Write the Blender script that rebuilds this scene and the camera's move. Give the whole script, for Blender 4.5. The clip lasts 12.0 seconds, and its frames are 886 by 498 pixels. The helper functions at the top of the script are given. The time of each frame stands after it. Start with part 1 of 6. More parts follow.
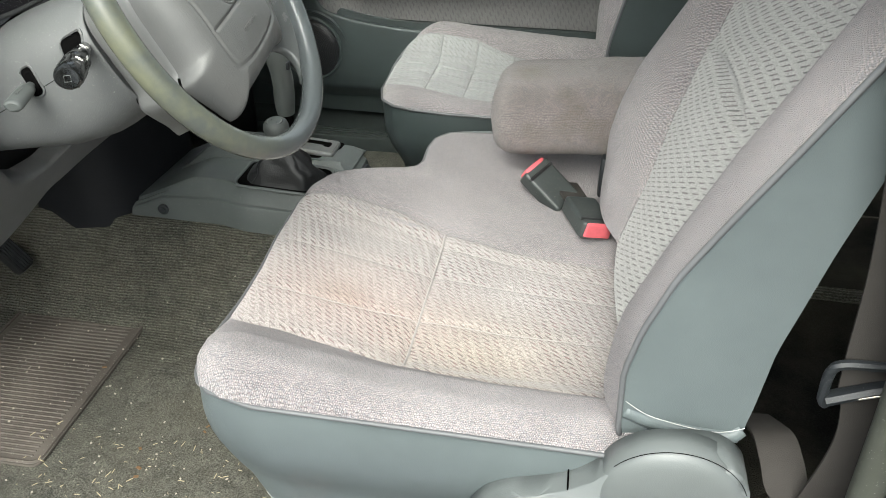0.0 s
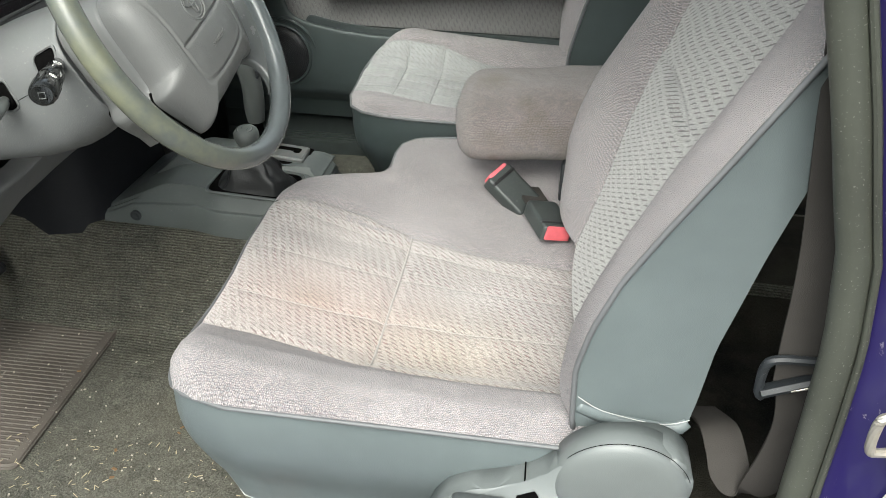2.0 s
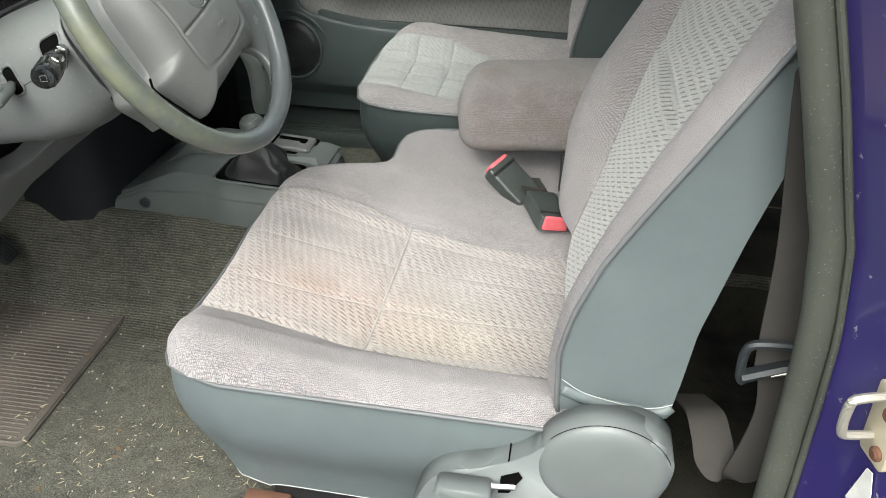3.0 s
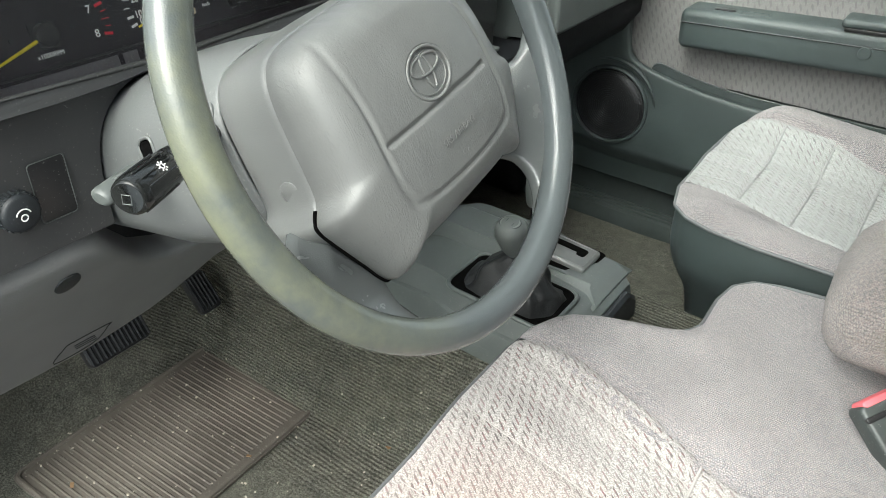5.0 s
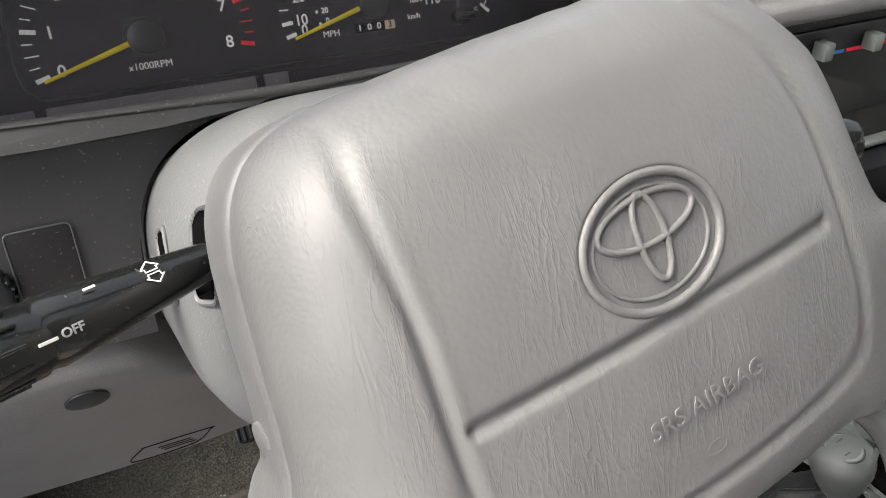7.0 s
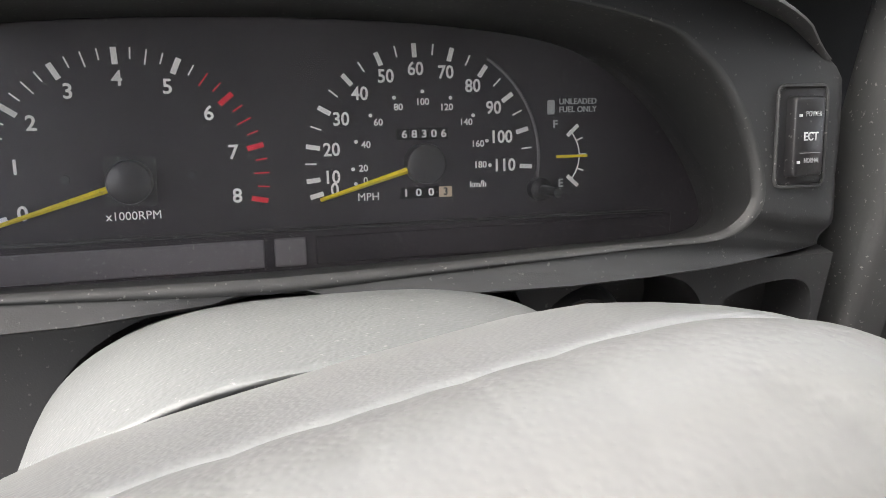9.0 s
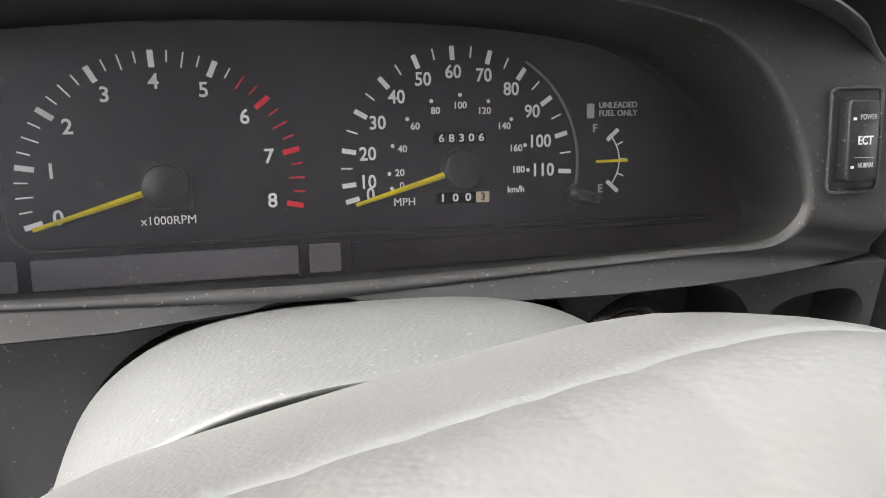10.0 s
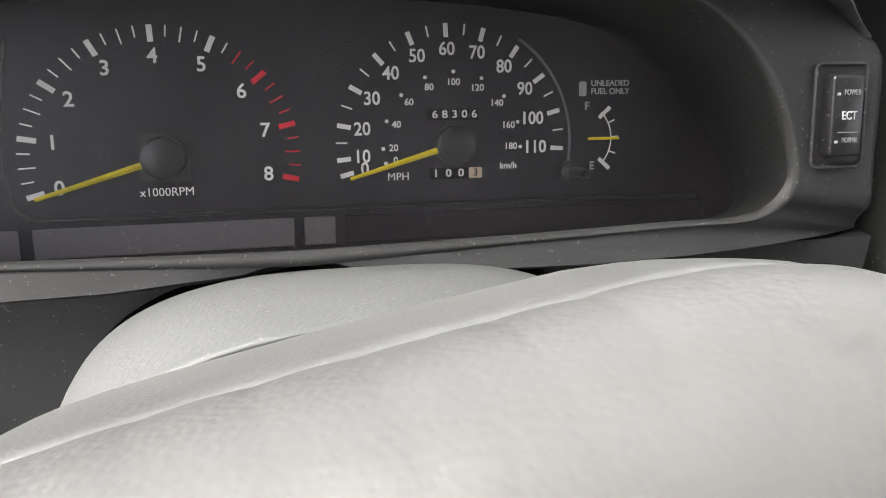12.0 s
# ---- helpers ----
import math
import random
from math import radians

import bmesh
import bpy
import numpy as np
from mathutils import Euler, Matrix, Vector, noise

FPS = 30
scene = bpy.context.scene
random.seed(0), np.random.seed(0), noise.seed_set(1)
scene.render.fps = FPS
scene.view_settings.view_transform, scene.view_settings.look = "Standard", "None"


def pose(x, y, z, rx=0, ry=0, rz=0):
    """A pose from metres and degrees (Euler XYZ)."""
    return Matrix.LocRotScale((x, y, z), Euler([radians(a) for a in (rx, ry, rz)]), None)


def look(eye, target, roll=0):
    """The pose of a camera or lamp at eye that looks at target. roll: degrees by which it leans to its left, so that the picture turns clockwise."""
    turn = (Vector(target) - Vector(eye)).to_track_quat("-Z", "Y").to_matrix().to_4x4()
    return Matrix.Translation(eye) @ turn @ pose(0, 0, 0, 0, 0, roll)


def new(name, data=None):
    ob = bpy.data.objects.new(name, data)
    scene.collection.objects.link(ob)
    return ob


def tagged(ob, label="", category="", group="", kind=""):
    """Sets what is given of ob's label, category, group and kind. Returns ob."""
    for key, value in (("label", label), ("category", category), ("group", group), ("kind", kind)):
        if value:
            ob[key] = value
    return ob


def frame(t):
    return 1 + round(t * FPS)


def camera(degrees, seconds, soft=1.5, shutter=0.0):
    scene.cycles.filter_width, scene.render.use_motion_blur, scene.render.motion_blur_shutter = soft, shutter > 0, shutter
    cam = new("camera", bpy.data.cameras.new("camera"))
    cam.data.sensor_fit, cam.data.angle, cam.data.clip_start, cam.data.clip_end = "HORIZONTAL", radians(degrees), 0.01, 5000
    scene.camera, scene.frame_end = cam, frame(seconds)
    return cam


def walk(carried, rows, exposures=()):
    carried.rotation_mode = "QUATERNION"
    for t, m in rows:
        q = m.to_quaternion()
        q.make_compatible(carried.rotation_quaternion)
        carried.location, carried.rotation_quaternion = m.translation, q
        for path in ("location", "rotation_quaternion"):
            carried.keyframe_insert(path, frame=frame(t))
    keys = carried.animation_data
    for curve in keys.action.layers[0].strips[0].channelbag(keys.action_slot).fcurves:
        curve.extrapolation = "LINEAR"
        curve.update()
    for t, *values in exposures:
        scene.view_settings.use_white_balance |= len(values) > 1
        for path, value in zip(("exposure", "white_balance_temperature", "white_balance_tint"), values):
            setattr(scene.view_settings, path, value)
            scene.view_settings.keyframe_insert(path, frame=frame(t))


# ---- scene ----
cam = camera(59.1, 12.0, soft=0.7)
PATH = [
    (0, (0.127, 0.077, 0.89), (-0.146, 1.741, -0.185), 0.9),
    (0.5, (0.083, 0.127, 0.873), (-0.149, 1.793, -0.209), 0.8),
    (1, (0.074, 0.132, 0.872), (-0.107, 1.794, -0.227), 1.1),
    (1.5, (0.107, 0.091, 0.899), (-0.063, 1.756, -0.195), 1.5),
    (2, (0.146, 0.048, 0.92), (-0.065, 1.719, -0.158), 1.5),
    (2.5, (0.177, 0.02, 0.926), (-0.068, 1.689, -0.149), 1.2),
    (2.7, (0.187, 0.022, 0.922), (-0.067, 1.688, -0.155), 1.2),
    (4.3, (0.12, 0.244, 0.876), (-0.449, 1.822, -0.212), 1.6),
    (4.5, (0.106, 0.312, 0.866), (-0.584, 1.843, -0.219), 1.9),
    (5, (0.044, 0.481, 0.862), (-0.886, 1.876, -0.228), 2.5),
    (5.5, (-0.008, 0.571, 0.842), (-1.094, 1.842, -0.256), 2.5),
    (6, (-0.049, 0.62, 0.824), (-1.272, 1.76, -0.273), 2.3),
    (6.5, (-0.101, 0.725, 0.801), (-1.475, 1.672, -0.302), 1.9),
    (7, (-0.129, 0.778, 0.776), (-1.628, 1.564, -0.289), 0.4),
    (7.5, (-0.152, 0.835, 0.775), (-1.728, 1.57, -0.214), 1.3),
    (7.7, (-0.17, 0.854, 0.773), (-1.778, 1.558, -0.184), 2.2),
    (9.3, (-0.244, 0.875, 0.779), (-1.977, 1.383, -0.081), 3.7),
    (9.5, (-0.246, 0.875, 0.78), (-1.983, 1.366, -0.083), 3.6),
    (10, (-0.248, 0.869, 0.773), (-1.991, 1.35, -0.082), 3.1),
    (10.5, (-0.239, 0.88, 0.768), (-1.976, 1.341, -0.109), 3.2),
    (11, (-0.233, 0.886, 0.764), (-1.973, 1.335, -0.114), 3.7),
    (11.5, (-0.235, 0.884, 0.766), (-1.976, 1.331, -0.11), 3.6),
    (12, (-0.235, 0.875, 0.768), (-1.976, 1.332, -0.105), 3.2),
]
EXPOSURE = [(0, 1.28, 6500, 4), (2.7, 1.26, 6500, 4), (4.5, 1.33, 6400, 1), (5.0, 1.62, 6400, 2), (5.5, 1.88, 6450, 4), (6.0, 1.95, 6600, 7), (6.5, 1.82, 6720, 11), (7.7, 1.90, 6750, 14), (9.5, 2.38, 6710, 13), (10.5, 2.26, 6730, 13), (12, 2.15, 6730, 13)]
walk(cam, [(t, look(eye, target, roll)) for t, eye, target, roll in PATH], EXPOSURE)

# ---- daylight: an overcast sky, open driver's door ----
world = bpy.data.worlds.new("sky")
scene.world = world
world.use_nodes = True
wn = world.node_tree.nodes
sky = wn.new("ShaderNodeTexSky")
sky.sky_type = "NISHITA"
sky.sun_disc = False
sky.sun_elevation, sky.sun_rotation = radians(50), radians(185)
sky.air_density, sky.dust_density, sky.ozone_density = 1.0, 4.0, 1.0
soften = wn.new("ShaderNodeHueSaturation")
soften.inputs["Saturation"].default_value = 0.35
world.node_tree.links.new(sky.outputs[0], soften.inputs["Color"])
world.node_tree.links.new(soften.outputs[0], wn["Background"].inputs[0])
wn["Background"].inputs[1].default_value = 0.14
sun = new("sun", bpy.data.lights.new("sun", "SUN"))
sun.data.energy, sun.data.angle, sun.data.color = 2.0, radians(56), (1.0, 0.97, 0.92)
sun.matrix_basis = look((0, 0, 0), (0.06, 0.64, -0.76))


# ---- materials ----
def graph(name):
    m = bpy.data.materials.new(name)
    m.use_nodes = True
    nt = m.node_tree
    return m, nt, nt.nodes["Principled BSDF"]


def link(nt, a, b):
    nt.links.new(a, b)


def noise_tex(nt, scale, detail=4, rough=0.55, coord="Object"):
    c = nt.nodes.new("ShaderNodeTexCoord")
    n = nt.nodes.new("ShaderNodeTexNoise")
    n.inputs["Scale"].default_value, n.inputs["Detail"].default_value, n.inputs["Roughness"].default_value = scale, detail, rough
    link(nt, c.outputs[coord], n.inputs["Vector"])
    return n


def ramp(nt, src, stops):
    r = nt.nodes.new("ShaderNodeValToRGB")
    el = r.color_ramp.elements
    while len(el) < len(stops):
        el.new(0.5)
    for e, (p, c) in zip(el, stops):
        e.position, e.color = p, (*c, 1) if len(c) == 3 else c
    link(nt, src, r.inputs[0])
    return r


def mix(nt, fac, a, b, mode="MIX"):
    n = nt.nodes.new("ShaderNodeMix")
    n.data_type, n.blend_type = "RGBA", mode
    for sock, v in ((n.inputs[0], fac), (n.inputs[6], a), (n.inputs[7], b)):
        if hasattr(v, "links"):
            link(nt, v, sock)
        elif isinstance(v, (int, float)):
            sock.default_value = v
        else:
            sock.default_value = (*v, 1)
    return n.outputs[2]


def bump(nt, bsdf, src, strength, dist=0.001):
    b = nt.nodes.new("ShaderNodeBump")
    b.inputs["Strength"].default_value, b.inputs["Distance"].default_value = strength, dist
    link(nt, src, b.inputs["Height"])
    old = bsdf.inputs["Normal"]
    if old.is_linked:
        link(nt, old.links[0].from_socket, b.inputs["Normal"])
    link(nt, b.outputs[0], bsdf.inputs["Normal"])


def math_node(nt, op, a, b=None):
    n = nt.nodes.new("ShaderNodeMath")
    n.operation = op
    for i, v in enumerate((a, b)):
        if v is None:
            continue
        if hasattr(v, "links"):
            link(nt, v, n.inputs[i])
        else:
            n.inputs[i].default_value = v
    return n.outputs[0]


def plastic(name, col, rough=0.5, var=0.12, grain=900, depth=0.25, dust=0.0, spec=0.5, wear=None, patch=0.06):
    """Moulded plastic or vinyl: leather grain, large uneven patches, dust specks."""
    m, nt, b = graph(name)
    big = noise_tex(nt, 9, 5, 0.6)
    lo, hi = [c * (1 - var) for c in col], [min(1, c * (1 + var)) for c in col]
    out = ramp(nt, big.outputs["Fac"], [(0.3, lo), (0.7, hi)]).outputs[0]
    if wear:
        wn_ = noise_tex(nt, 5, 6, 0.65)
        w = ramp(nt, wn_.outputs["Fac"], [(0.42, (0, 0, 0)), (0.68, (1, 1, 1))])
        out = mix(nt, w.outputs[0], out, wear)
    if dust:
        d = noise_tex(nt, 480, 2, 0.5)
        f = ramp(nt, d.outputs["Fac"], [(0.675, (0, 0, 0)), (0.71, (dust, dust, dust))])
        out = mix(nt, f.outputs[0], out, (0.55, 0.54, 0.5))
    link(nt, out, b.inputs["Base Color"])
    r = noise_tex(nt, 30, 4, 0.6)
    rr = nt.nodes.new("ShaderNodeMapRange")
    rr.inputs["To Min"].default_value, rr.inputs["To Max"].default_value = rough - patch, rough + patch
    link(nt, r.outputs["Fac"], rr.inputs["Value"])
    link(nt, rr.outputs[0], b.inputs["Roughness"])
    b.inputs["Specular IOR Level"].default_value = spec
    g = nt.nodes.new("ShaderNodeTexVoronoi")
    g.feature = "SMOOTH_F1"
    g.inputs["Scale"].default_value = grain
    c = nt.nodes.new("ShaderNodeTexCoord")
    link(nt, c.outputs["Object"], g.inputs["Vector"])
    bump(nt, b, g.outputs["Distance"], depth, 0.0006)
    return m


def plain(name, col, rough=0.5, metal=0.0, spec=0.5):
    m, nt, b = graph(name)
    n = noise_tex(nt, 60, 4, 0.6)
    link(nt, ramp(nt, n.outputs["Fac"], [(0.3, [c * 0.88 for c in col]), (0.7, [min(1, c * 1.1) for c in col])]).outputs[0], b.inputs["Base Color"])
    b.inputs["Roughness"].default_value, b.inputs["Metallic"].default_value = rough, metal
    b.inputs["Specular IOR Level"].default_value = spec
    return m


def cloth(name, col, col2, stain=None):
    """Knitted bolster fabric: two yarn colours, fine loops in staggered rows, faded patches."""
    m, nt, b = graph(name)
    yarn = noise_tex(nt, 900, 2, 0.6)
    uv = nt.nodes.new("ShaderNodeUVMap")
    sep = nt.nodes.new("ShaderNodeSeparateXYZ")
    link(nt, uv.outputs[0], sep.inputs[0])
    wob = noise_tex(nt, 170, 2, 0.5)
    v = math_node(nt, "ADD", math_node(nt, "DIVIDE", sep.outputs[1], 0.0019), math_node(nt, "MULTIPLY", wob.outputs["Fac"], 1.9))
    u = math_node(nt, "ADD", math_node(nt, "DIVIDE", sep.outputs[0], 0.0024), math_node(nt, "MULTIPLY", math_node(nt, "FLOOR", v), 0.5))
    u = math_node(nt, "ADD", u, math_node(nt, "MULTIPLY", wob.outputs["Fac"], 1.5))
    cell = math_node(nt, "MULTIPLY", math_node(nt, "SINE", math_node(nt, "MULTIPLY", math_node(nt, "FRACT", u), math.pi)), math_node(nt, "SINE", math_node(nt, "MULTIPLY", math_node(nt, "FRACT", v), math.pi)))
    knit = math_node(nt, "ADD", math_node(nt, "MULTIPLY", cell, 0.36), math_node(nt, "MULTIPLY", yarn.outputs["Fac"], 1.0))
    out = ramp(nt, knit, [(0.36, col2), (0.84, col)]).outputs[0]
    hue = noise_tex(nt, 420, 1, 0.5)
    out = mix(nt, 0.9, out, ramp(nt, hue.outputs["Fac"], [(0.38, (0.74, 0.78, 0.82)), (0.62, (1.20, 1.15, 1.14))]).outputs[0], "MULTIPLY")
    big = noise_tex(nt, 7, 5, 0.6)
    out = mix(nt, 0.8, out, ramp(nt, big.outputs["Fac"], [(0.3, (0.78, 0.76, 0.77)), (0.7, (1.12, 1.1, 1.1))]).outputs[0], "MULTIPLY")
    if stain:
        s = noise_tex(nt, 11, 5, 0.6)
        out = mix(nt, ramp(nt, s.outputs["Fac"], [(0.5, (0, 0, 0)), (0.7, (0.6, 0.6, 0.6))]).outputs[0], out, stain)
    link(nt, out, b.inputs["Base Color"])
    b.inputs["Roughness"].default_value = 0.95
    b.inputs["Specular IOR Level"].default_value = 0.2
    b.inputs["Sheen Weight"].default_value = 0.25
    b.inputs["Sheen Roughness"].default_value = 0.5
    bump(nt, b, knit, 1.0, 0.0020)
    return m


def dashed_cloth(name, ground, dash, pitch=0.0056, length=0.019, spots=(), angle=41, thick=0.27, fade=0.35, wave=0.4, mottle=(0.52, 1.32), blush=(1.9, 1.25, 1.3)):
    """Woven seat insert: pale ground with rows of short slanting dashes, from the UV map in metres."""
    m, nt, b = graph(name)
    uv = nt.nodes.new("ShaderNodeUVMap")
    wob = noise_tex(nt, 110, 3, 0.6)
    sep = nt.nodes.new("ShaderNodeSeparateXYZ")
    rot = nt.nodes.new("ShaderNodeVectorRotate")
    rot.rotation_type = "Z_AXIS"
    rot.inputs["Angle"].default_value = radians(angle)
    link(nt, uv.outputs[0], rot.inputs["Vector"])
    link(nt, rot.outputs[0], sep.inputs[0])
    v = math_node(nt, "ADD", math_node(nt, "DIVIDE", sep.outputs[1], pitch), math_node(nt, "MULTIPLY", wob.outputs["Fac"], wave))
    row = math_node(nt, "FLOOR", v)
    fv = math_node(nt, "FRACT", v)
    shift = math_node(nt, "ADD", math_node(nt, "MULTIPLY", row, 0.382), math_node(nt, "MULTIPLY", math_node(nt, "SINE", math_node(nt, "MULTIPLY", row, 12.9898)), 0.13))
    u = math_node(nt, "ADD", math_node(nt, "DIVIDE", sep.outputs[0], length), math_node(nt, "ADD", shift, math_node(nt, "MULTIPLY", fv, 0.5)))
    fu = math_node(nt, "FRACT", u)
    on = math_node(nt, "MULTIPLY", math_node(nt, "LESS_THAN", fu, 0.58), math_node(nt, "LESS_THAN", fv, thick))
    yarn = noise_tex(nt, 620, 2, 0.6)
    fac = math_node(nt, "MULTIPLY", on, math_node(nt, "ADD", math_node(nt, "MULTIPLY", yarn.outputs["Fac"], 0.9), 0.45))
    worn = noise_tex(nt, 13, 3, 0.5)
    fac = math_node(nt, "MULTIPLY", fac, ramp(nt, worn.outputs["Fac"], [(0.35, (fade, fade, fade)), (0.62, (1, 1, 1))]).outputs[0])
    base = ramp(nt, yarn.outputs["Fac"], [(0.34, [c * mottle[0] for c in ground]), (0.66, [min(1, c * mottle[1]) for c in ground])]).outputs[0]
    hue = noise_tex(nt, 240, 1, 0.5)
    dcol = ramp(nt, hue.outputs["Fac"], [(0.4, dash), (0.65, [c * k for c, k in zip(dash, blush)])]).outputs[0]
    out = mix(nt, fac, base, dcol)
    big = noise_tex(nt, 6, 5, 0.6)
    out = mix(nt, 0.7, out, ramp(nt, big.outputs["Fac"], [(0.3, (0.85, 0.84, 0.84)), (0.7, (1.1, 1.1, 1.1))]).outputs[0], "MULTIPLY")
    for place, size, tint, amount in spots:
        c = nt.nodes.new("ShaderNodeTexCoord")
        mp = nt.nodes.new("ShaderNodeMapping")
        mp.vector_type = "TEXTURE"
        mp.inputs["Location"].default_value, mp.inputs["Scale"].default_value = place, size
        ripple = noise_tex(nt, 14, 4, 0.6)
        add = nt.nodes.new("ShaderNodeVectorMath")
        add.operation = "MULTIPLY_ADD"
        link(nt, ripple.outputs["Color"], add.inputs[0])
        add.inputs[1].default_value = (0.05, 0.05, 0)
        link(nt, c.outputs["Object"], add.inputs[2])
        link(nt, add.outputs[0], mp.inputs["Vector"])
        g = nt.nodes.new("ShaderNodeTexGradient")
        g.gradient_type = "SPHERICAL"
        link(nt, mp.outputs[0], g.inputs["Vector"])
        out = mix(nt, math_node(nt, "MULTIPLY", g.outputs["Fac"], amount), out, tint, "MULTIPLY")
    link(nt, out, b.inputs["Base Color"])
    b.inputs["Roughness"].default_value = 0.95
    b.inputs["Specular IOR Level"].default_value = 0.2
    b.inputs["Sheen Weight"].default_value = 0.3
    bump(nt, b, yarn.outputs["Fac"], 0.6, 0.0012)
    bump(nt, b, math_node(nt, "SUBTRACT", 1.0, on), 0.7, 0.0018)
    return m


def carpet(name, col, ribs=False):
    m, nt, b = graph(name)
    fine = noise_tex(nt, 420, 4, 0.8)
    mid = noise_tex(nt, 34, 6, 0.7)
    big = noise_tex(nt, 4, 5, 0.6)
    out = ramp(nt, fine.outputs["Fac"], [(0.34, [c * 0.25 for c in col]), (0.52, col), (0.68, [c * 2.0 for c in col])]).outputs[0]
    out = mix(nt, 0.9, out, ramp(nt, mid.outputs["Fac"], [(0.3, (0.6, 0.62, 0.62)), (0.7, (1.25, 1.24, 1.18))]).outputs[0], "MULTIPLY")
    out = mix(nt, ramp(nt, big.outputs["Fac"], [(0.45, (0, 0, 0)), (0.75, (0.4, 0.4, 0.4))]).outputs[0], out, (0.15, 0.14, 0.105))
    b.inputs["Roughness"].default_value = 1.0
    b.inputs["Specular IOR Level"].default_value = 0.1
    if ribs:
        # corded pile that follows the tunnel's side
        c = nt.nodes.new("ShaderNodeTexCoord")
        x = nt.nodes.new("ShaderNodeSeparateXYZ")
        link(nt, c.outputs["Object"], x.inputs[0])
        wob = noise_tex(nt, 7, 3, 0.5)
        run = math_node(nt, "ADD", math_node(nt, "ADD", x.outputs[1], x.outputs[2]), math_node(nt, "MULTIPLY", wob.outputs["Fac"], 0.02))
        cord = math_node(nt, "SINE", math_node(nt, "MULTIPLY", run, 2 * math.pi / 0.0068))
        side = nt.nodes.new("ShaderNodeMapRange")
        side.inputs["From Min"].default_value, side.inputs["From Max"].default_value = 0.96, 1.08
        link(nt, x.outputs[1], side.inputs["Value"])
        far = nt.nodes.new("ShaderNodeMapRange")
        far.inputs["From Min"].default_value, far.inputs["From Max"].default_value = 1.46, 1.40
        link(nt, x.outputs[1], far.inputs["Value"])
        cord = math_node(nt, "MULTIPLY", cord, math_node(nt, "MULTIPLY", side.outputs[0], far.outputs[0]))
        shade = math_node(nt, "ADD", math_node(nt, "MULTIPLY", cord, 0.24), 0.94)
        tone = nt.nodes.new("ShaderNodeCombineColor")
        for i in range(3):
            link(nt, shade, tone.inputs[i])
        out = mix(nt, 1.0, out, tone.outputs[0], "MULTIPLY")
        bump(nt, b, cord, 0.8, 0.002)
    link(nt, out, b.inputs["Base Color"])
    bump(nt, b, fine.outputs["Fac"], 1.0, 0.004)
    return m


M_CARPET = carpet("carpet", (0.145, 0.143, 0.125), ribs=True)
# rear carpet colour with the shade behind the seats put into it
M_REARSHADE = carpet("shaded_rear_carpet", (0.016, 0.016, 0.015))
M_COVERGREY = plastic("recliner_plastic", (0.132, 0.146, 0.145), 0.38, 0.10, 900, 0.2)
M_RUBBER = plastic("mat_rubber", (0.098, 0.087, 0.075), 0.75, 0.25, 500, 0.2, dust=0.5, spec=0.3)
M_VINYL = plastic("seat_vinyl", (0.112, 0.134, 0.137), 0.45, 0.10, 1100, 0.3)
M_WELT = plastic("welt_vinyl", (0.11, 0.115, 0.12), 0.5, 0.1, 1500, 0.2)
M_CLOTH = cloth("bolster_cloth", (0.428, 0.408, 0.408), (0.095, 0.085, 0.088))
M_ARMCLOTH = cloth("armrest_cloth", (0.285, 0.260, 0.250), (0.125, 0.111, 0.106), stain=(0.13, 0.108, 0.08))
M_INSERT = dashed_cloth("insert_cloth", (0.385, 0.364, 0.352), (0.105, 0.093, 0.092), 0.0058, 0.019, fade=0.5, thick=0.34, wave=0.35, angle=31, spots=(
    ((-0.10, 0.90, 0.27), (0.20, 0.13, 0.3), (1.0, 0.85, 0.80), 0.8), ((0.08, 0.83, 0.27), (0.18, 0.13, 0.3), (1.03, 0.96, 0.83), 0.8),
    ((-0.115, 0.905, 0.27), (0.05, 0.04, 0.2), (0.80, 0.76, 0.70), 0.7)))
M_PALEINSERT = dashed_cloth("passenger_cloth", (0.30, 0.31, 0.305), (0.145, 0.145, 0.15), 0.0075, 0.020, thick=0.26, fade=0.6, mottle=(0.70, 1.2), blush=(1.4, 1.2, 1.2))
M_BACKINSERT = dashed_cloth("back_insert_cloth", (0.355, 0.357, 0.342), (0.055, 0.058, 0.060), 0.0064, 0.030, angle=61, thick=0.29, fade=0.8, wave=0.5)
M_DOORCLOTH = dashed_cloth("door_cloth", (0.205, 0.203, 0.200), (0.150, 0.150, 0.150), 0.0090, 0.020, angle=66, thick=0.42, fade=0.8, mottle=(0.86, 1.10), blush=(1.05, 1.0, 1.0))
M_GREY = plastic("grey_plastic", (0.175, 0.195, 0.186), 0.5, 0.10, 800, 0.25)
M_GREYWARM = plastic("knee_plastic", (0.178, 0.179, 0.178), 0.42, 0.10, 800, 0.25, dust=0.1)
M_SHROUD = plastic("shroud_plastic", (0.118, 0.124, 0.124), 0.46, 0.10, 700, 0.3, dust=0.25)
M_DASH = plastic("dash_plastic", (0.043, 0.044, 0.044), 0.55, 0.15, 1400, 0.10, dust=0.20, spec=0.3)
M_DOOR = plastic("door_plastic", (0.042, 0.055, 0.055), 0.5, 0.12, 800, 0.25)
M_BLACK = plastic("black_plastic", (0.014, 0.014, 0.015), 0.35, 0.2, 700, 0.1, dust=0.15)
M_DARK = plastic("dark_plastic", (0.016, 0.019, 0.022), 0.5, 0.15, 700, 0.2, dust=0.1)
M_FACE = plastic("gauge_face", (0.030, 0.027, 0.031), 0.5, 0.2, 700, 0.05, dust=0.10, spec=0.12)
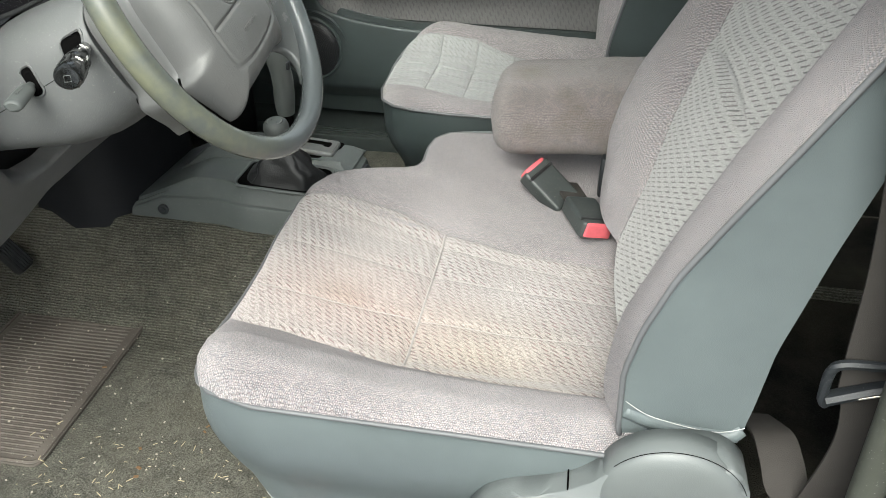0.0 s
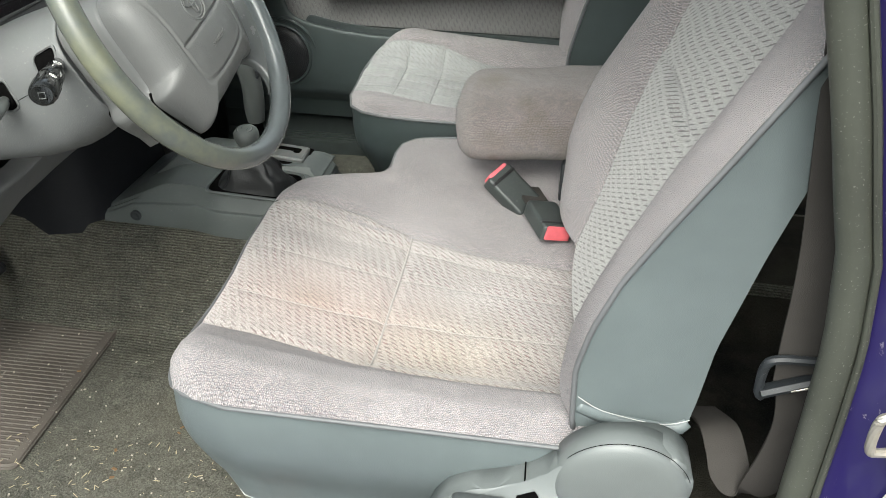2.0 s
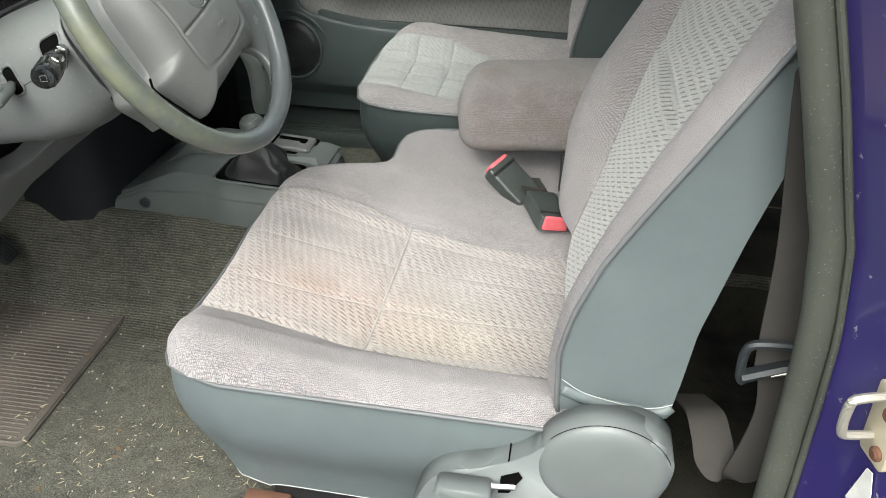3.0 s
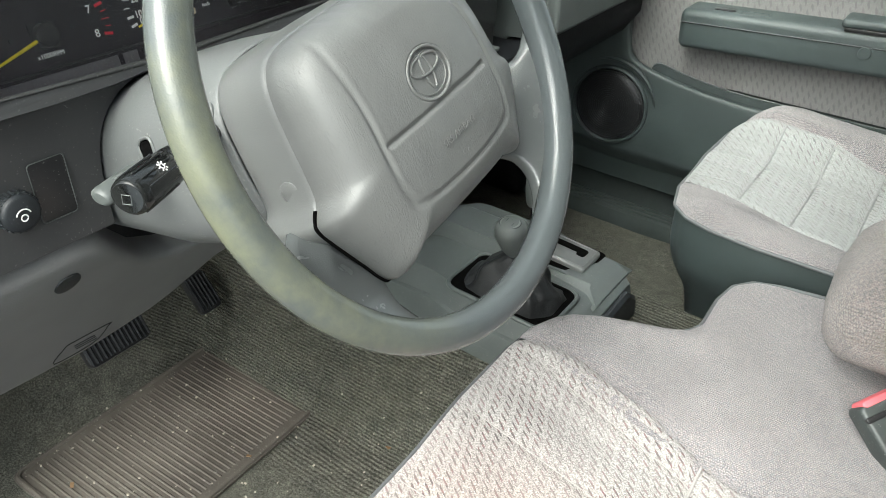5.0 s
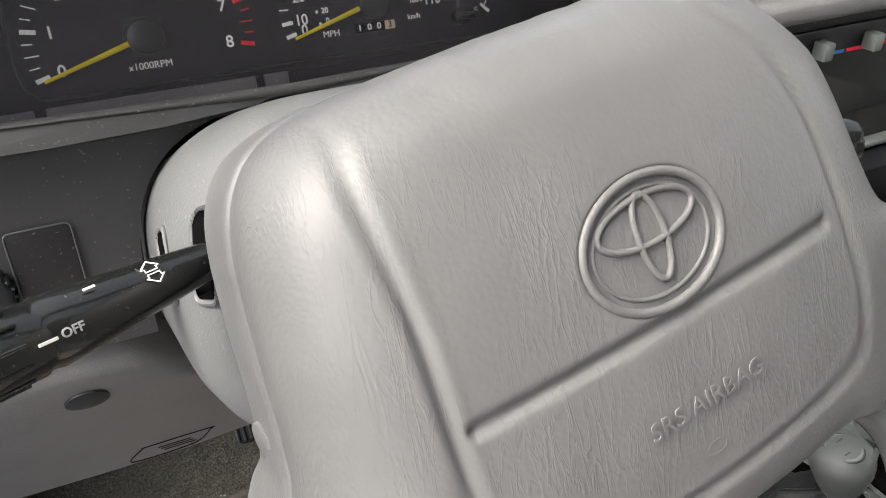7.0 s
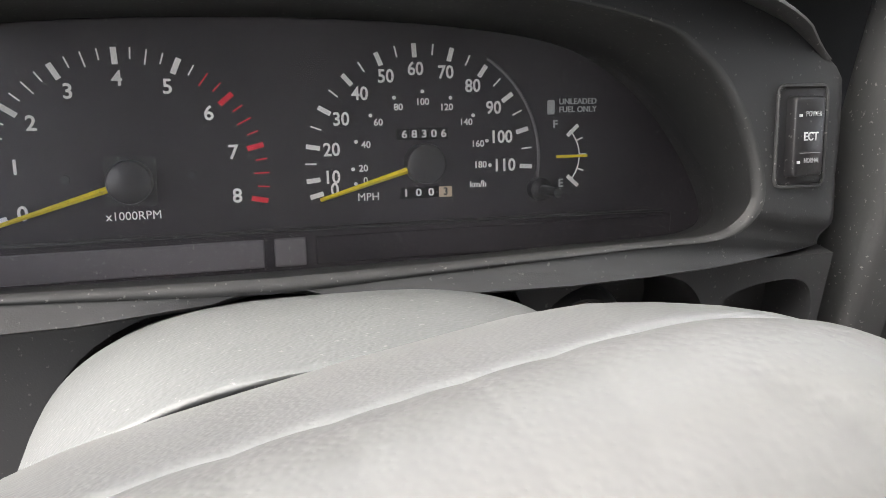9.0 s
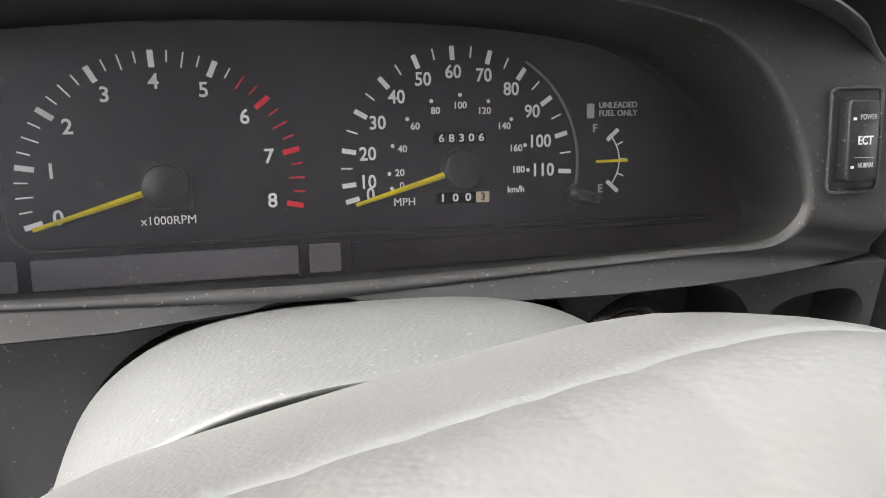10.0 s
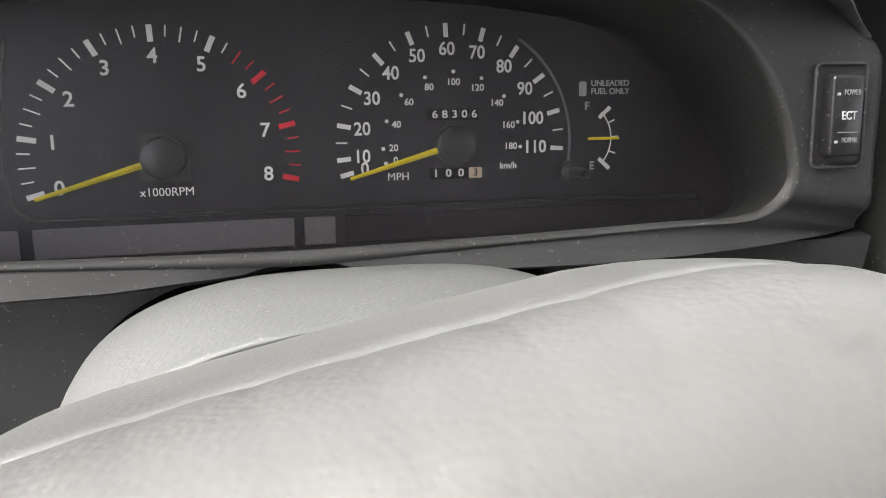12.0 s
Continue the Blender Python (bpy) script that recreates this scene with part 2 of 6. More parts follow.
M_BEZEL = plastic("bezel_plastic", (0.031, 0.032, 0.033), 0.48, 0.12, 1500, 0.08, dust=0.10, spec=0.28)
M_PANEL = plastic("switch_panel_plastic", (0.048, 0.049, 0.050), 0.5, 0.12, 1500, 0.08, dust=0.12, spec=0.4)
M_STRIP = plastic("warning_strip", (0.15, 0.140, 0.148), 0.45, 0.1, 700, 0.05, dust=0.25)
M_WHITE = plain("white_print", (0.93, 0.91, 0.88), 0.6)
M_SILVERPRINT = plain("grey_print", (0.42, 0.43, 0.43), 0.6)
M_FADEDPRINT = plain("faded_print", (0.22, 0.23, 0.235), 0.6)
M_REDPRINT = plain("red_print", (0.88, 0.008, 0.035), 0.6)
M_NEEDLE = plain("yellow_needle", (0.92, 0.72, 0.02), 0.5)
M_CREAM = plain("odometer_cream", (0.65, 0.52, 0.36), 0.6)
M_PAD = plastic("airbag_pad", (0.142, 0.145, 0.142), 0.43, 0.10, 620, 0.18, spec=0.5)
# vinyl creases that run up and down the airbag cover
_m = M_PAD
_nt, _b = _m.node_tree, _m.node_tree.nodes["Principled BSDF"]
_c = _nt.nodes.new("ShaderNodeTexCoord")
_r = _nt.nodes.new("ShaderNodeVectorRotate")
_r.rotation_type = "Y_AXIS"
_r.inputs["Angle"].default_value = radians(29)
_s = _nt.nodes.new("ShaderNodeMapping")
_s.inputs["Scale"].default_value = (0.5, 1.0, 0.20)
link(_nt, _c.outputs["Object"], _r.inputs["Vector"])
link(_nt, _r.outputs[0], _s.inputs["Vector"])
for _scale, _w, _k in ((110, 0.026, 0.12), (260, 0.045, 0.14)):
    _n = _nt.nodes.new("ShaderNodeTexNoise")
    _n.inputs["Scale"].default_value, _n.inputs["Detail"].default_value, _n.inputs["Distortion"].default_value = _scale, 3, 0.45
    link(_nt, _s.outputs[0], _n.inputs["Vector"])
    _f = ramp(_nt, _n.outputs["Fac"], [(0.5 - _w, (0, 0, 0)), (0.5, (1, 1, 1)), (0.5 + _w, (0, 0, 0))])
    _where = noise_tex(_nt, 22, 3, 0.5)
    _g = ramp(_nt, _where.outputs["Fac"], [(0.42, (0, 0, 0)), (0.6, (1, 1, 1))])
    _h = _nt.nodes.new("ShaderNodeSeparateXYZ")
    link(_nt, _c.outputs["Object"], _h.inputs[0])
    _u = _nt.nodes.new("ShaderNodeMapRange")
    _u.inputs["From Min"].default_value, _u.inputs["From Max"].default_value = 0.700, 0.676
    link(_nt, _h.outputs[2], _u.inputs["Value"])
    bump(_nt, _b, math_node(_nt, "MULTIPLY", math_node(_nt, "MULTIPLY", _f.outputs[0], _g.outputs[0]), _u.outputs[0]), _k, 0.0012)
M_RIM = plastic("wheel_rim", (0.080, 0.091, 0.095), 0.22, 0.06, 900, 0.2, patch=0.02)
# hand wear: the side of the rim towards the door is bleached yellowish, with an uneven border
_nt, _b = M_RIM.node_tree, M_RIM.node_tree.nodes["Principled BSDF"]
_old = _b.inputs["Base Color"].links[0].from_socket
_c = _nt.nodes.new("ShaderNodeTexCoord")
_x = _nt.nodes.new("ShaderNodeSeparateXYZ")
link(_nt, _c.outputs["Object"], _x.inputs[0])
_n = noise_tex(_nt, 9, 5, 0.6)
_v = math_node(_nt, "ADD", _x.outputs[1], math_node(_nt, "MULTIPLY", _n.outputs["Fac"], 0.16))
_f = _nt.nodes.new("ShaderNodeMapRange")
_f.inputs["From Min"].default_value, _f.inputs["From Max"].default_value = 0.96, 0.84
link(_nt, _v, _f.inputs["Value"])
_p = noise_tex(_nt, 10, 6, 0.65)
_k = ramp(_nt, _p.outputs["Fac"], [(0.42, (0.08, 0.08, 0.08)), (0.64, (0.66, 0.66, 0.66))])
link(_nt, mix(_nt, math_node(_nt, "MULTIPLY", _f.outputs[0], _k.outputs[0]), _old, (0.185, 0.190, 0.118)), _b.inputs["Base Color"])
M_LOCK = plain("lock_metal", (0.10, 0.075, 0.06), 0.4, 0.4)
M_GATE = plain("gate_plate", (0.115, 0.120, 0.118), 0.35)
M_PADPRINT = plastic("pad_print", (0.165, 0.166, 0.163), 0.45, 0.05, 520, 0.1)
M_CONSOLE = plastic("console_plastic", (0.079, 0.090, 0.088), 0.45, 0.12, 800, 0.25, dust=0.15)
# near-black for windows and joints; also the painted shade of slots, openings, gaps
M_SHADEBLACK = plain("black_and_gap_shade", (0.004, 0.004, 0.004), 1.0, spec=0.0)
M_KNOBCAP = plain("worn_knob_cap", (0.17, 0.18, 0.175), 0.5)
M_ARM = plastic("spoke_plastic", (0.088, 0.095, 0.096), 0.27, 0.06, 900, 0.15, patch=0.02)
M_GLOSS = plastic("gloss_black", (0.012, 0.013, 0.013), 0.16, 0.15, 900, 0.05, dust=0.08, patch=0.03)
# dark plastic taken darker still: the shade under the dash is in this colour
M_FOOTSHADE = plastic("shaded_footwell_plastic", (0.010, 0.011, 0.013), 0.6, 0.15, 700, 0.2, spec=0.2)
M_KNOB = plastic("knob_plastic", (0.085, 0.094, 0.091), 0.4, 0.12, 900, 0.15)
M_SILL = plastic("sill_plastic", (0.055, 0.066, 0.064), 0.6, 0.2, 700, 0.2, spec=0.15)
M_SPOKE = plastic("wheel_spoke", (0.150, 0.154, 0.152), 0.36, 0.08, 900, 0.15)
M_RED = plain("red_button", (0.62, 0.12, 0.14), 0.45)
M_LENS = plain("red_lens", (0.22, 0.005, 0.007), 0.2)
M_LENS.node_tree.nodes["Principled BSDF"].inputs["Emission Color"].default_value = (0.9, 0.005, 0.01, 1)
M_LENS.node_tree.nodes["Principled BSDF"].inputs["Emission Strength"].default_value = 0.03
M_GLOW = plain("lamp_glow", (0.6, 0.01, 0.01), 0.4)
M_GLOW.node_tree.nodes["Principled BSDF"].inputs["Emission Color"].default_value = (1.0, 0.004, 0.006, 1)
M_GLOW.node_tree.nodes["Principled BSDF"].inputs["Emission Strength"].default_value = 0.35
M_BUCKLE = plastic("buckle_plastic", (0.040, 0.047, 0.046), 0.42, 0.2, 900, 0.2, dust=0.2)
M_BELT = plastic("belt_webbing", (0.042, 0.039, 0.036), 0.85, 0.15, 1200, 0.4, spec=0.2)
M_PAINT, _nt, _b = graph("purple_paint")
_n = noise_tex(_nt, 60, 5, 0.7)
link(_nt, ramp(_nt, _n.outputs["Fac"], [(0.63, (0.024, 0.016, 0.115)), (0.67, (0.30, 0.28, 0.33))]).outputs[0], _b.inputs["Base Color"])
_b.inputs["Roughness"].default_value, _b.inputs["Coat Weight"].default_value = 0.35, 0.6
M_SEAL = plastic("door_seal", (0.056, 0.060, 0.049), 0.5, 0.2, 500, 0.2, dust=0.2)
M_STEEL = plain("worn_steel", (0.50, 0.47, 0.42), 0.4, 0.7)
M_RUST = plain("rusty_steel", (0.11, 0.05, 0.03), 0.9)
M_CREAMPAINT = plastic("cream_paint", (0.42, 0.37, 0.27), 0.5, 0.15, 600, 0.1, wear=(0.22, 0.11, 0.05))
M_PAPER = plain("sticker_paper", (0.75, 0.74, 0.70), 0.7)
M_CHROME = plain("bright_metal", (0.62, 0.62, 0.62), 0.25, 1.0)
M_BOOT = plastic("boot_leather", (0.017, 0.018, 0.019), 0.45, 0.2, 500, 0.5)
M_BLUE = plain("blue_print", (0.03, 0.20, 0.55), 0.6)
M_STRAW = plain("straw", (0.50, 0.43, 0.28), 0.8)
M_GRIT = plain("grit", (0.48, 0.43, 0.36), 0.9)
M_LEAF = plain("dry_leaf", (0.20, 0.12, 0.06), 0.9)
M_HEAD = plastic("headliner", (0.55, 0.54, 0.52), 0.9, 0.06, 500, 0.4)
M_ASPHALT = carpet("asphalt", (0.10, 0.10, 0.095))
M_SEAMTHREAD = plain("seam_thread", (0.34, 0.322, 0.308), 0.9)
M_DULLTHREAD = plain("dull_thread", (0.27, 0.275, 0.27), 0.9)
M_THREAD = plain("pale_thread", (0.42, 0.43, 0.42), 0.8)
# clear dial cover with a dusty film that throws back a little blurred light; its pale diffuse share paints in reflected
# haze
M_COVER = bpy.data.materials.new("dial_cover")
M_COVER.use_nodes = True
_nt = M_COVER.node_tree
_nt.nodes.remove(_nt.nodes["Principled BSDF"])
_t, _g, _x = _nt.nodes.new("ShaderNodeBsdfTransparent"), _nt.nodes.new("ShaderNodeBsdfGlossy"), _nt.nodes.new("ShaderNodeMixShader")
_d, _y = _nt.nodes.new("ShaderNodeBsdfDiffuse"), _nt.nodes.new("ShaderNodeMixShader")
_g.inputs["Roughness"].default_value, _x.inputs[0].default_value = 0.34, 0.022
_d.inputs["Color"].default_value = (0.62, 0.57, 0.60, 1)
_f = noise_tex(_nt, 6, 4, 0.6)
_k = ramp(_nt, _f.outputs["Fac"], [(0.3, (0.003, 0.003, 0.003)), (0.7, (0.024, 0.024, 0.024))])
_p = noise_tex(_nt, 700, 2, 0.5)
_q = ramp(_nt, _p.outputs["Fac"], [(0.72, (0, 0, 0)), (0.75, (0.30, 0.30, 0.30))])
link(_nt, math_node(_nt, "ADD", _k.outputs[0], _q.outputs[0]), _y.inputs[0])
link(_nt, _t.outputs[0], _x.inputs[1])
link(_nt, _g.outputs[0], _x.inputs[2])
link(_nt, _x.outputs[0], _y.inputs[1])
link(_nt, _d.outputs[0], _y.inputs[2])
link(_nt, _y.outputs[0], _nt.nodes["Material Output"].inputs["Surface"])
M_GLASS, _nt, _b = graph("glass")
_b.inputs["Transmission Weight"].default_value, _b.inputs["Roughness"].default_value = 1.0, 0.0
_b.inputs["IOR"].default_value = 1.45
_b.inputs["Base Color"].default_value = (0.95, 0.98, 0.97, 1)


# ---- building helpers ----
def thing(name, at, label, category, group="", kind=""):
    ob = new(name)
    ob.location = at
    ob.empty_display_size = 0.05
    return tagged(ob, label, category, group, kind)


def mesh_of(bm, name, material, smooth=True):
    bmesh.ops.recalc_face_normals(bm, faces=bm.faces)
    me = bpy.data.meshes.new(name)
    bm.to_mesh(me)
    bm.free()
    me.materials.append(material)
    if smooth:
        me.shade_smooth()
    return me


def sharpen(me, angle=35):
    me.set_sharp_from_angle(angle=radians(angle))


def part(name, bm, material, parent, label="", smooth=True, sharp=35):
    """One mesh object under a thing or under a part; the mesh is given in world places."""
    me = mesh_of(bm, name, material, smooth)
    if smooth and sharp:
        sharpen(me, sharp)
    ob = new(name, me)
    ob.parent = parent
    if parent is not None and parent.type == "EMPTY":
        ob.matrix_parent_inverse = Matrix.Translation(parent.location).inverted()
    if label:
        tagged(ob, label)
    return ob


def piece(name, bm, material, label, category="", kind="", smooth=True, group="", sharp=35):
    """A top-level thing of one mesh."""
    me = mesh_of(bm, name, material, smooth)
    if smooth and sharp:
        sharpen(me, sharp)
    return tagged(new(name, me), label, category, group, kind)


def grid(f, nu, nv, bm=None, keep=None, uv=None, closed_u=False):
    """A surface of nu x nv quads: f(u, v) with u and v from 0 to 1."""
    bm = bm or bmesh.new()
    lay = bm.loops.layers.uv.verify() if uv else None
    cols = nu if closed_u else nu + 1
    vs = [[bm.verts.new(f(i / nu, j / nv)) for j in range(nv + 1)] for i in range(cols)]
    for i in range(nu):
        for j in range(nv):
            if keep and not keep((i + 0.5) / nu, (j + 0.5) / nv):
                continue
            a, b_ = vs[i], vs[(i + 1) % cols]
            face = bm.faces.new((a[j], b_[j], b_[j + 1], a[j + 1]))
            if uv:
                for loop, (p, q) in zip(face.loops, ((i, j), (i + 1, j), (i + 1, j + 1), (i, j + 1))):
                    loop[lay].uv = uv(p / nu, q / nv)
    loose = [v for v in bm.verts if not v.link_faces]
    for v in loose:
        bm.verts.remove(v)
    return bm


def loft(rings, caps=True, closed=True, bm=None):
    """Skin over rings of equal length."""
    bm = bm or bmesh.new()
    vs = [[bm.verts.new(p) for p in ring] for ring in rings]
    n = len(rings[0])
    for a, b_ in zip(vs, vs[1:]):
        for i in range(n if closed else n - 1):
            bm.faces.new((a[i], a[(i + 1) % n], b_[(i + 1) % n], b_[i]))
    if caps and closed:
        bm.faces.new(vs[0])
        bm.faces.new(vs[-1])
    return bm


def box(x0, x1, y0, y1, z0, z1, bevel=0.004, seg=2, m=None, bm=None):
    """A box with rounded edges, joined into bm."""
    t = bmesh.new()
    bmesh.ops.create_cube(t, size=1.0)
    for v in t.verts:
        v.co = Vector(((x0 + x1) / 2 + v.co.x * (x1 - x0), (y0 + y1) / 2 + v.co.y * (y1 - y0), (z0 + z1) / 2 + v.co.z * (z1 - z0)))
    if bevel:
        bmesh.ops.bevel(t, geom=list(t.edges), offset=bevel, segments=seg, profile=0.5, affect="EDGES")
    if m is not None:
        bmesh.ops.transform(t, matrix=m, verts=t.verts)
    return join(bm, t)


def join(bm, t):
    if bm is None:
        return t
    me = bpy.data.meshes.new("t")
    t.to_mesh(me)
    t.free()
    bm.from_mesh(me)
    bpy.data.meshes.remove(me)
    return bm


def smooth_path(pts, n=8, closed=False):
    """Points of a Catmull-Rom curve through pts."""
    P = [Vector(p) for p in pts]
    out = []
    k = len(P)
    for i in range(k if closed else k - 1):
        a, b_, c, d = (P[(i + o) % k] if closed else P[min(max(i + o, 0), k - 1)] for o in (-1, 0, 1, 2))
        for j in range(n):
            t = j / n
            out.append(0.5 * ((2 * b_) + (c - a) * t + (2 * a - 5 * b_ + 4 * c - d) * t * t + (3 * b_ - a - 3 * c + d) * t ** 3))
    if not closed:
        out.append(P[-1])
    return out


def tube(pts, r, n=8, closed=False, bm=None, flat=1.0, radii=None):
    """A round or flattened cord along pts."""
    P = [Vector(p) for p in pts]
    rings, up = [], Vector((0.13, 0.21, 0.97)).normalized()
    k = len(P)
    for i, p in enumerate(P):
        d = (P[(i + 1) % k] - P[i - 1]) if closed else (P[min(i + 1, k - 1)] - P[max(i - 1, 0)])
        d.normalize()
        s = d.cross(up).normalized()
        w = s.cross(d)
        rr = radii[i] if radii else r
        rings.append([p + (s * math.cos(a) + w * math.sin(a) * flat) * rr for a in (2 * math.pi * j / n for j in range(n))])
    if closed:
        rings.append(rings[0])
    t = loft(rings, caps=not closed)
    if closed:
        bmesh.ops.remove_doubles(t, verts=t.verts, dist=1e-6)
    return join(bm, t)


def lathe(profile, m, n=32, bm=None):
    """Turns (radius, height) about the local z axis and places it by m."""
    t = bmesh.new()
    rings = [[m @ Vector((r * math.cos(2 * math.pi * j / n), r * math.sin(2 * math.pi * j / n), h)) for j in range(n)] for r, h in profile]
    loft(rings, caps=True, bm=t)
    return join(bm, t)


def prism(outline, m, depth, bevel=0.0, seg=2, bm=None):
    """A plate of the local outline (x, y), from z = 0 to depth, with its upper rim rounded, placed by m."""
    t = bmesh.new()
    lo = [t.verts.new((x, y, 0)) for x, y in outline]
    hi = [t.verts.new((x, y, depth)) for x, y in outline]
    n = len(outline)
    t.faces.new(lo[::-1])
    top = t.faces.new(hi)
    for i in range(n):
        t.faces.new((lo[i], lo[(i + 1) % n], hi[(i + 1) % n], hi[i]))
    if bevel:
        bmesh.ops.bevel(t, geom=list(top.edges), offset=bevel, segments=seg, profile=0.5, affect="EDGES")
    bmesh.ops.transform(t, matrix=m, verts=t.verts)
    return join(bm, t)


def holed_plate(outline, holes, m, depth):
    """A flat plate of the local outline with openings; each opening leads into a recess of its own depth."""
    t = bmesh.new()
    edges = []
    for loop in [outline] + [h for h, _ in holes]:
        vs = [t.verts.new((x, y, 0)) for x, y in loop]
        edges += [t.edges.new((vs[i], vs[(i + 1) % len(vs)])) for i in range(len(vs))]
    bmesh.ops.triangle_fill(t, use_beauty=True, use_dissolve=False, edges=edges)
    rim = [(x, y) for x, y in outline]
    loft([[(x, y, 0) for x, y in rim], [(x, y, -depth) for x, y in rim]], caps=False, bm=t)
    for h, d in holes:
        cx, cy = sum(p[0] for p in h) / len(h), sum(p[1] for p in h) / len(h)
        rings = [[(cx + (x - cx) * k, cy + (y - cy) * k, z) for x, y in h] for k, z in ((1.0, 0.0), (0.985, -0.002), (0.965, -0.006), (0.93, -d * 0.7), (0.85, -d), (0.4, -d * 1.02))]
        loft(rings, caps=False, bm=t)
        t.faces.new([t.verts.new(p) for p in rings[-1]])
    bmesh.ops.remove_doubles(t, verts=t.verts, dist=1e-6)
    bmesh.ops.transform(t, matrix=m, verts=t.verts)
    return t


def rounded(w, h, r, n=5, cx=0.0, cy=0.0):
    out = []
    for sx, sy, a0 in ((1, 1, 0), (-1, 1, 90), (-1, -1, 180), (1, -1, 270)):
        for j in range(n + 1):
            a = radians(a0 + 90 * j / n)
            out.append((cx + sx * (w / 2 - r) + r * math.cos(a), cy + sy * (h / 2 - r) + r * math.sin(a)))
    return out


def lettering(text, size, m, material, parent, name="lettering", depth=0.0002, align="CENTER", stretch=1.0, bold=0.018):
    """Words in the built-in font as a mesh, in the local xy plane of m."""
    cu = bpy.data.curves.new(name, "FONT")
    cu.body, cu.size, cu.extrude, cu.align_x, cu.align_y, cu.resolution_u = text, 1.0, depth / size, align, "CENTER", 3
    cu.offset = 0.0 if set(text) & set("MW") else bold
    ob = bpy.data.objects.new(name, cu)
    scene.collection.objects.link(ob)
    me = bpy.data.meshes.new_from_object(ob.evaluated_get(bpy.context.evaluated_depsgraph_get()))
    bpy.data.objects.remove(ob)
    me.transform(m @ Matrix.Diagonal((stretch * size, size, size, 1)))
    me.materials.clear()
    me.materials.append(material)
    o = new(name, me)
    o.parent = parent
    if parent.type == "EMPTY":
        o.matrix_parent_inverse = Matrix.Translation(parent.location).inverted()
    return o


def step(a, b_, x):
    t = min(1.0, max(0.0, (x - a) / (b_ - a)))
    return t * t * (3 - 2 * t)


def table(pts):
    """A smooth function through (x, y) pairs."""
    def f(x):
        if x <= pts[0][0]:
            return pts[0][1]
        for (a, p), (c, q) in zip(pts, pts[1:]):
            if x <= c:
                t = (x - a) / (c - a)
                return p + (q - p) * t
        return pts[-1][1]
    return f


def basis(o, u, v):
    """A pose with its local x along u, y along v, at o."""
    u, v = Vector(u).normalized(), Vector(v)
    w = u.cross(v).normalized()
    v = w.cross(u)
    return Matrix((( u.x, v.x, w.x, o[0]), (u.y, v.y, w.y, o[1]), (u.z, v.z, w.z, o[2]), (0, 0, 0, 1)))


# ---- the cab's shell ----
FLOOR_Z = 0.0


def floor_height(x, y):
    """Carpet: footwells, tunnel under the console, toe board and the step behind the seats."""
    tunnel = 0.182 * step(1.07, 1.178, y) * (1 - step(1.43, 1.52, y))
    toe = 0.42 * step(-0.82, -1.12, x)
    rear = 0.10 * step(0.30, 0.40, x)
    ripple = 0.004 * noise.noise(Vector((x * 9, y * 9, 0.3))) * (1 - 0.8 * step(-0.50, -0.58, x) * (1 - step(1.10, 1.16, y)))
    return FLOOR_Z + max(tunnel, toe * 0.9 + tunnel * 0.4, rear) + ripple


piece("floor", grid(lambda u, v: (-1.10 + 2.2 * u, 0.60 + 1.40 * v, floor_height(-1.10 + 2.2 * u, 0.60 + 1.40 * v)), 90, 64), M_CARPET,
      "worn dark grey-green cab carpet with straw bits", "floor", "structure")
# added sheet over the floor; its near-black colour stands in for shade
piece("floor_rear", grid(lambda u, v: (0.255 + 0.83 * u, 0.632 + 1.30 * v, floor_height(0.255 + 0.83 * u, 0.632 + 1.30 * v) + 0.006), 40, 30), M_REARSHADE, "carpet behind the seats, blackened for the shade there", "floor", "structure")
piece("ground", grid(lambda u, v: (-2000 + 4000 * u, -2000 + 4000 * v, -0.58), 40, 40), M_ASPHALT, "grey asphalt ground under the truck", "ground", "structure")
piece("ceiling", box(-0.10, 1.10, 0.62, 1.92, 1.17, 1.20, 0.01), M_HEAD, "pale grey cloth headliner of the cab", "ceiling", "structure")
piece("wall_rear", box(1.08, 1.12, 0.58, 1.96, -0.05, 0.62, 0.01), M_DARK, "dark trimmed rear wall of the cab", "wall", "structure")
piece("wall_front", box(-1.16, -1.10, 0.56, 1.98, -0.05, 0.80, 0.01), M_FOOTSHADE, "dark firewall behind the dashboard", "wall", "structure")


def cab_pillars():
    """Windscreen pillars, roof rails and the rear quarter panels."""
    for k, (y, s) in enumerate(((0.64, 1), (1.91, -1))):
        pts = smooth_path([(-1.05, y, 0.62), (-0.92, y, 0.82), (-0.55, y, 1.05), (-0.12, y, 1.17)], 5)
        piece("trim", tube(pts, 0.035, 10), M_GREY, "grey windscreen pillar trim", "pillar trim", "structure")
        piece("trim", box(-0.12, 1.1, y - 0.03, y + 0.03, 1.13, 1.19, 0.01), M_GREY, "grey roof rail trim", "roof rail", "structure")
        piece("trim", box(0.50, 1.1, y - 0.03, y + 0.03, -0.05, 0.72, 0.01), M_DARK, "dark rear side panel behind the seat", "side trim", "structure")
    piece("trim", box(-0.14, -0.06, 0.64, 1.91, 1.14, 1.19, 0.01), M_HEAD, "windscreen header trim", "header trim", "structure")


cab_pillars()
piece("wall_kick", box(-1.14, -0.78, 0.50, 0.632, -0.25, 0.76, 0.015), M_FOOTSHADE, "dark kick panel at the driver's door hinge", "kick panel", "structure")


def pane(name, corners, label):
    bm = bmesh.new()
    c = [Vector(p) for p in corners]
    n = (c[1] - c[0]).cross(c[2] - c[0]).normalized() * 0.005
    loft([[p for p in c], [p + n for p in c]], bm=bm)
    ob = piece(name, bm, M_GLASS, label, "window", "structure", smooth=False)
    ob.visible_shadow = False
    return ob


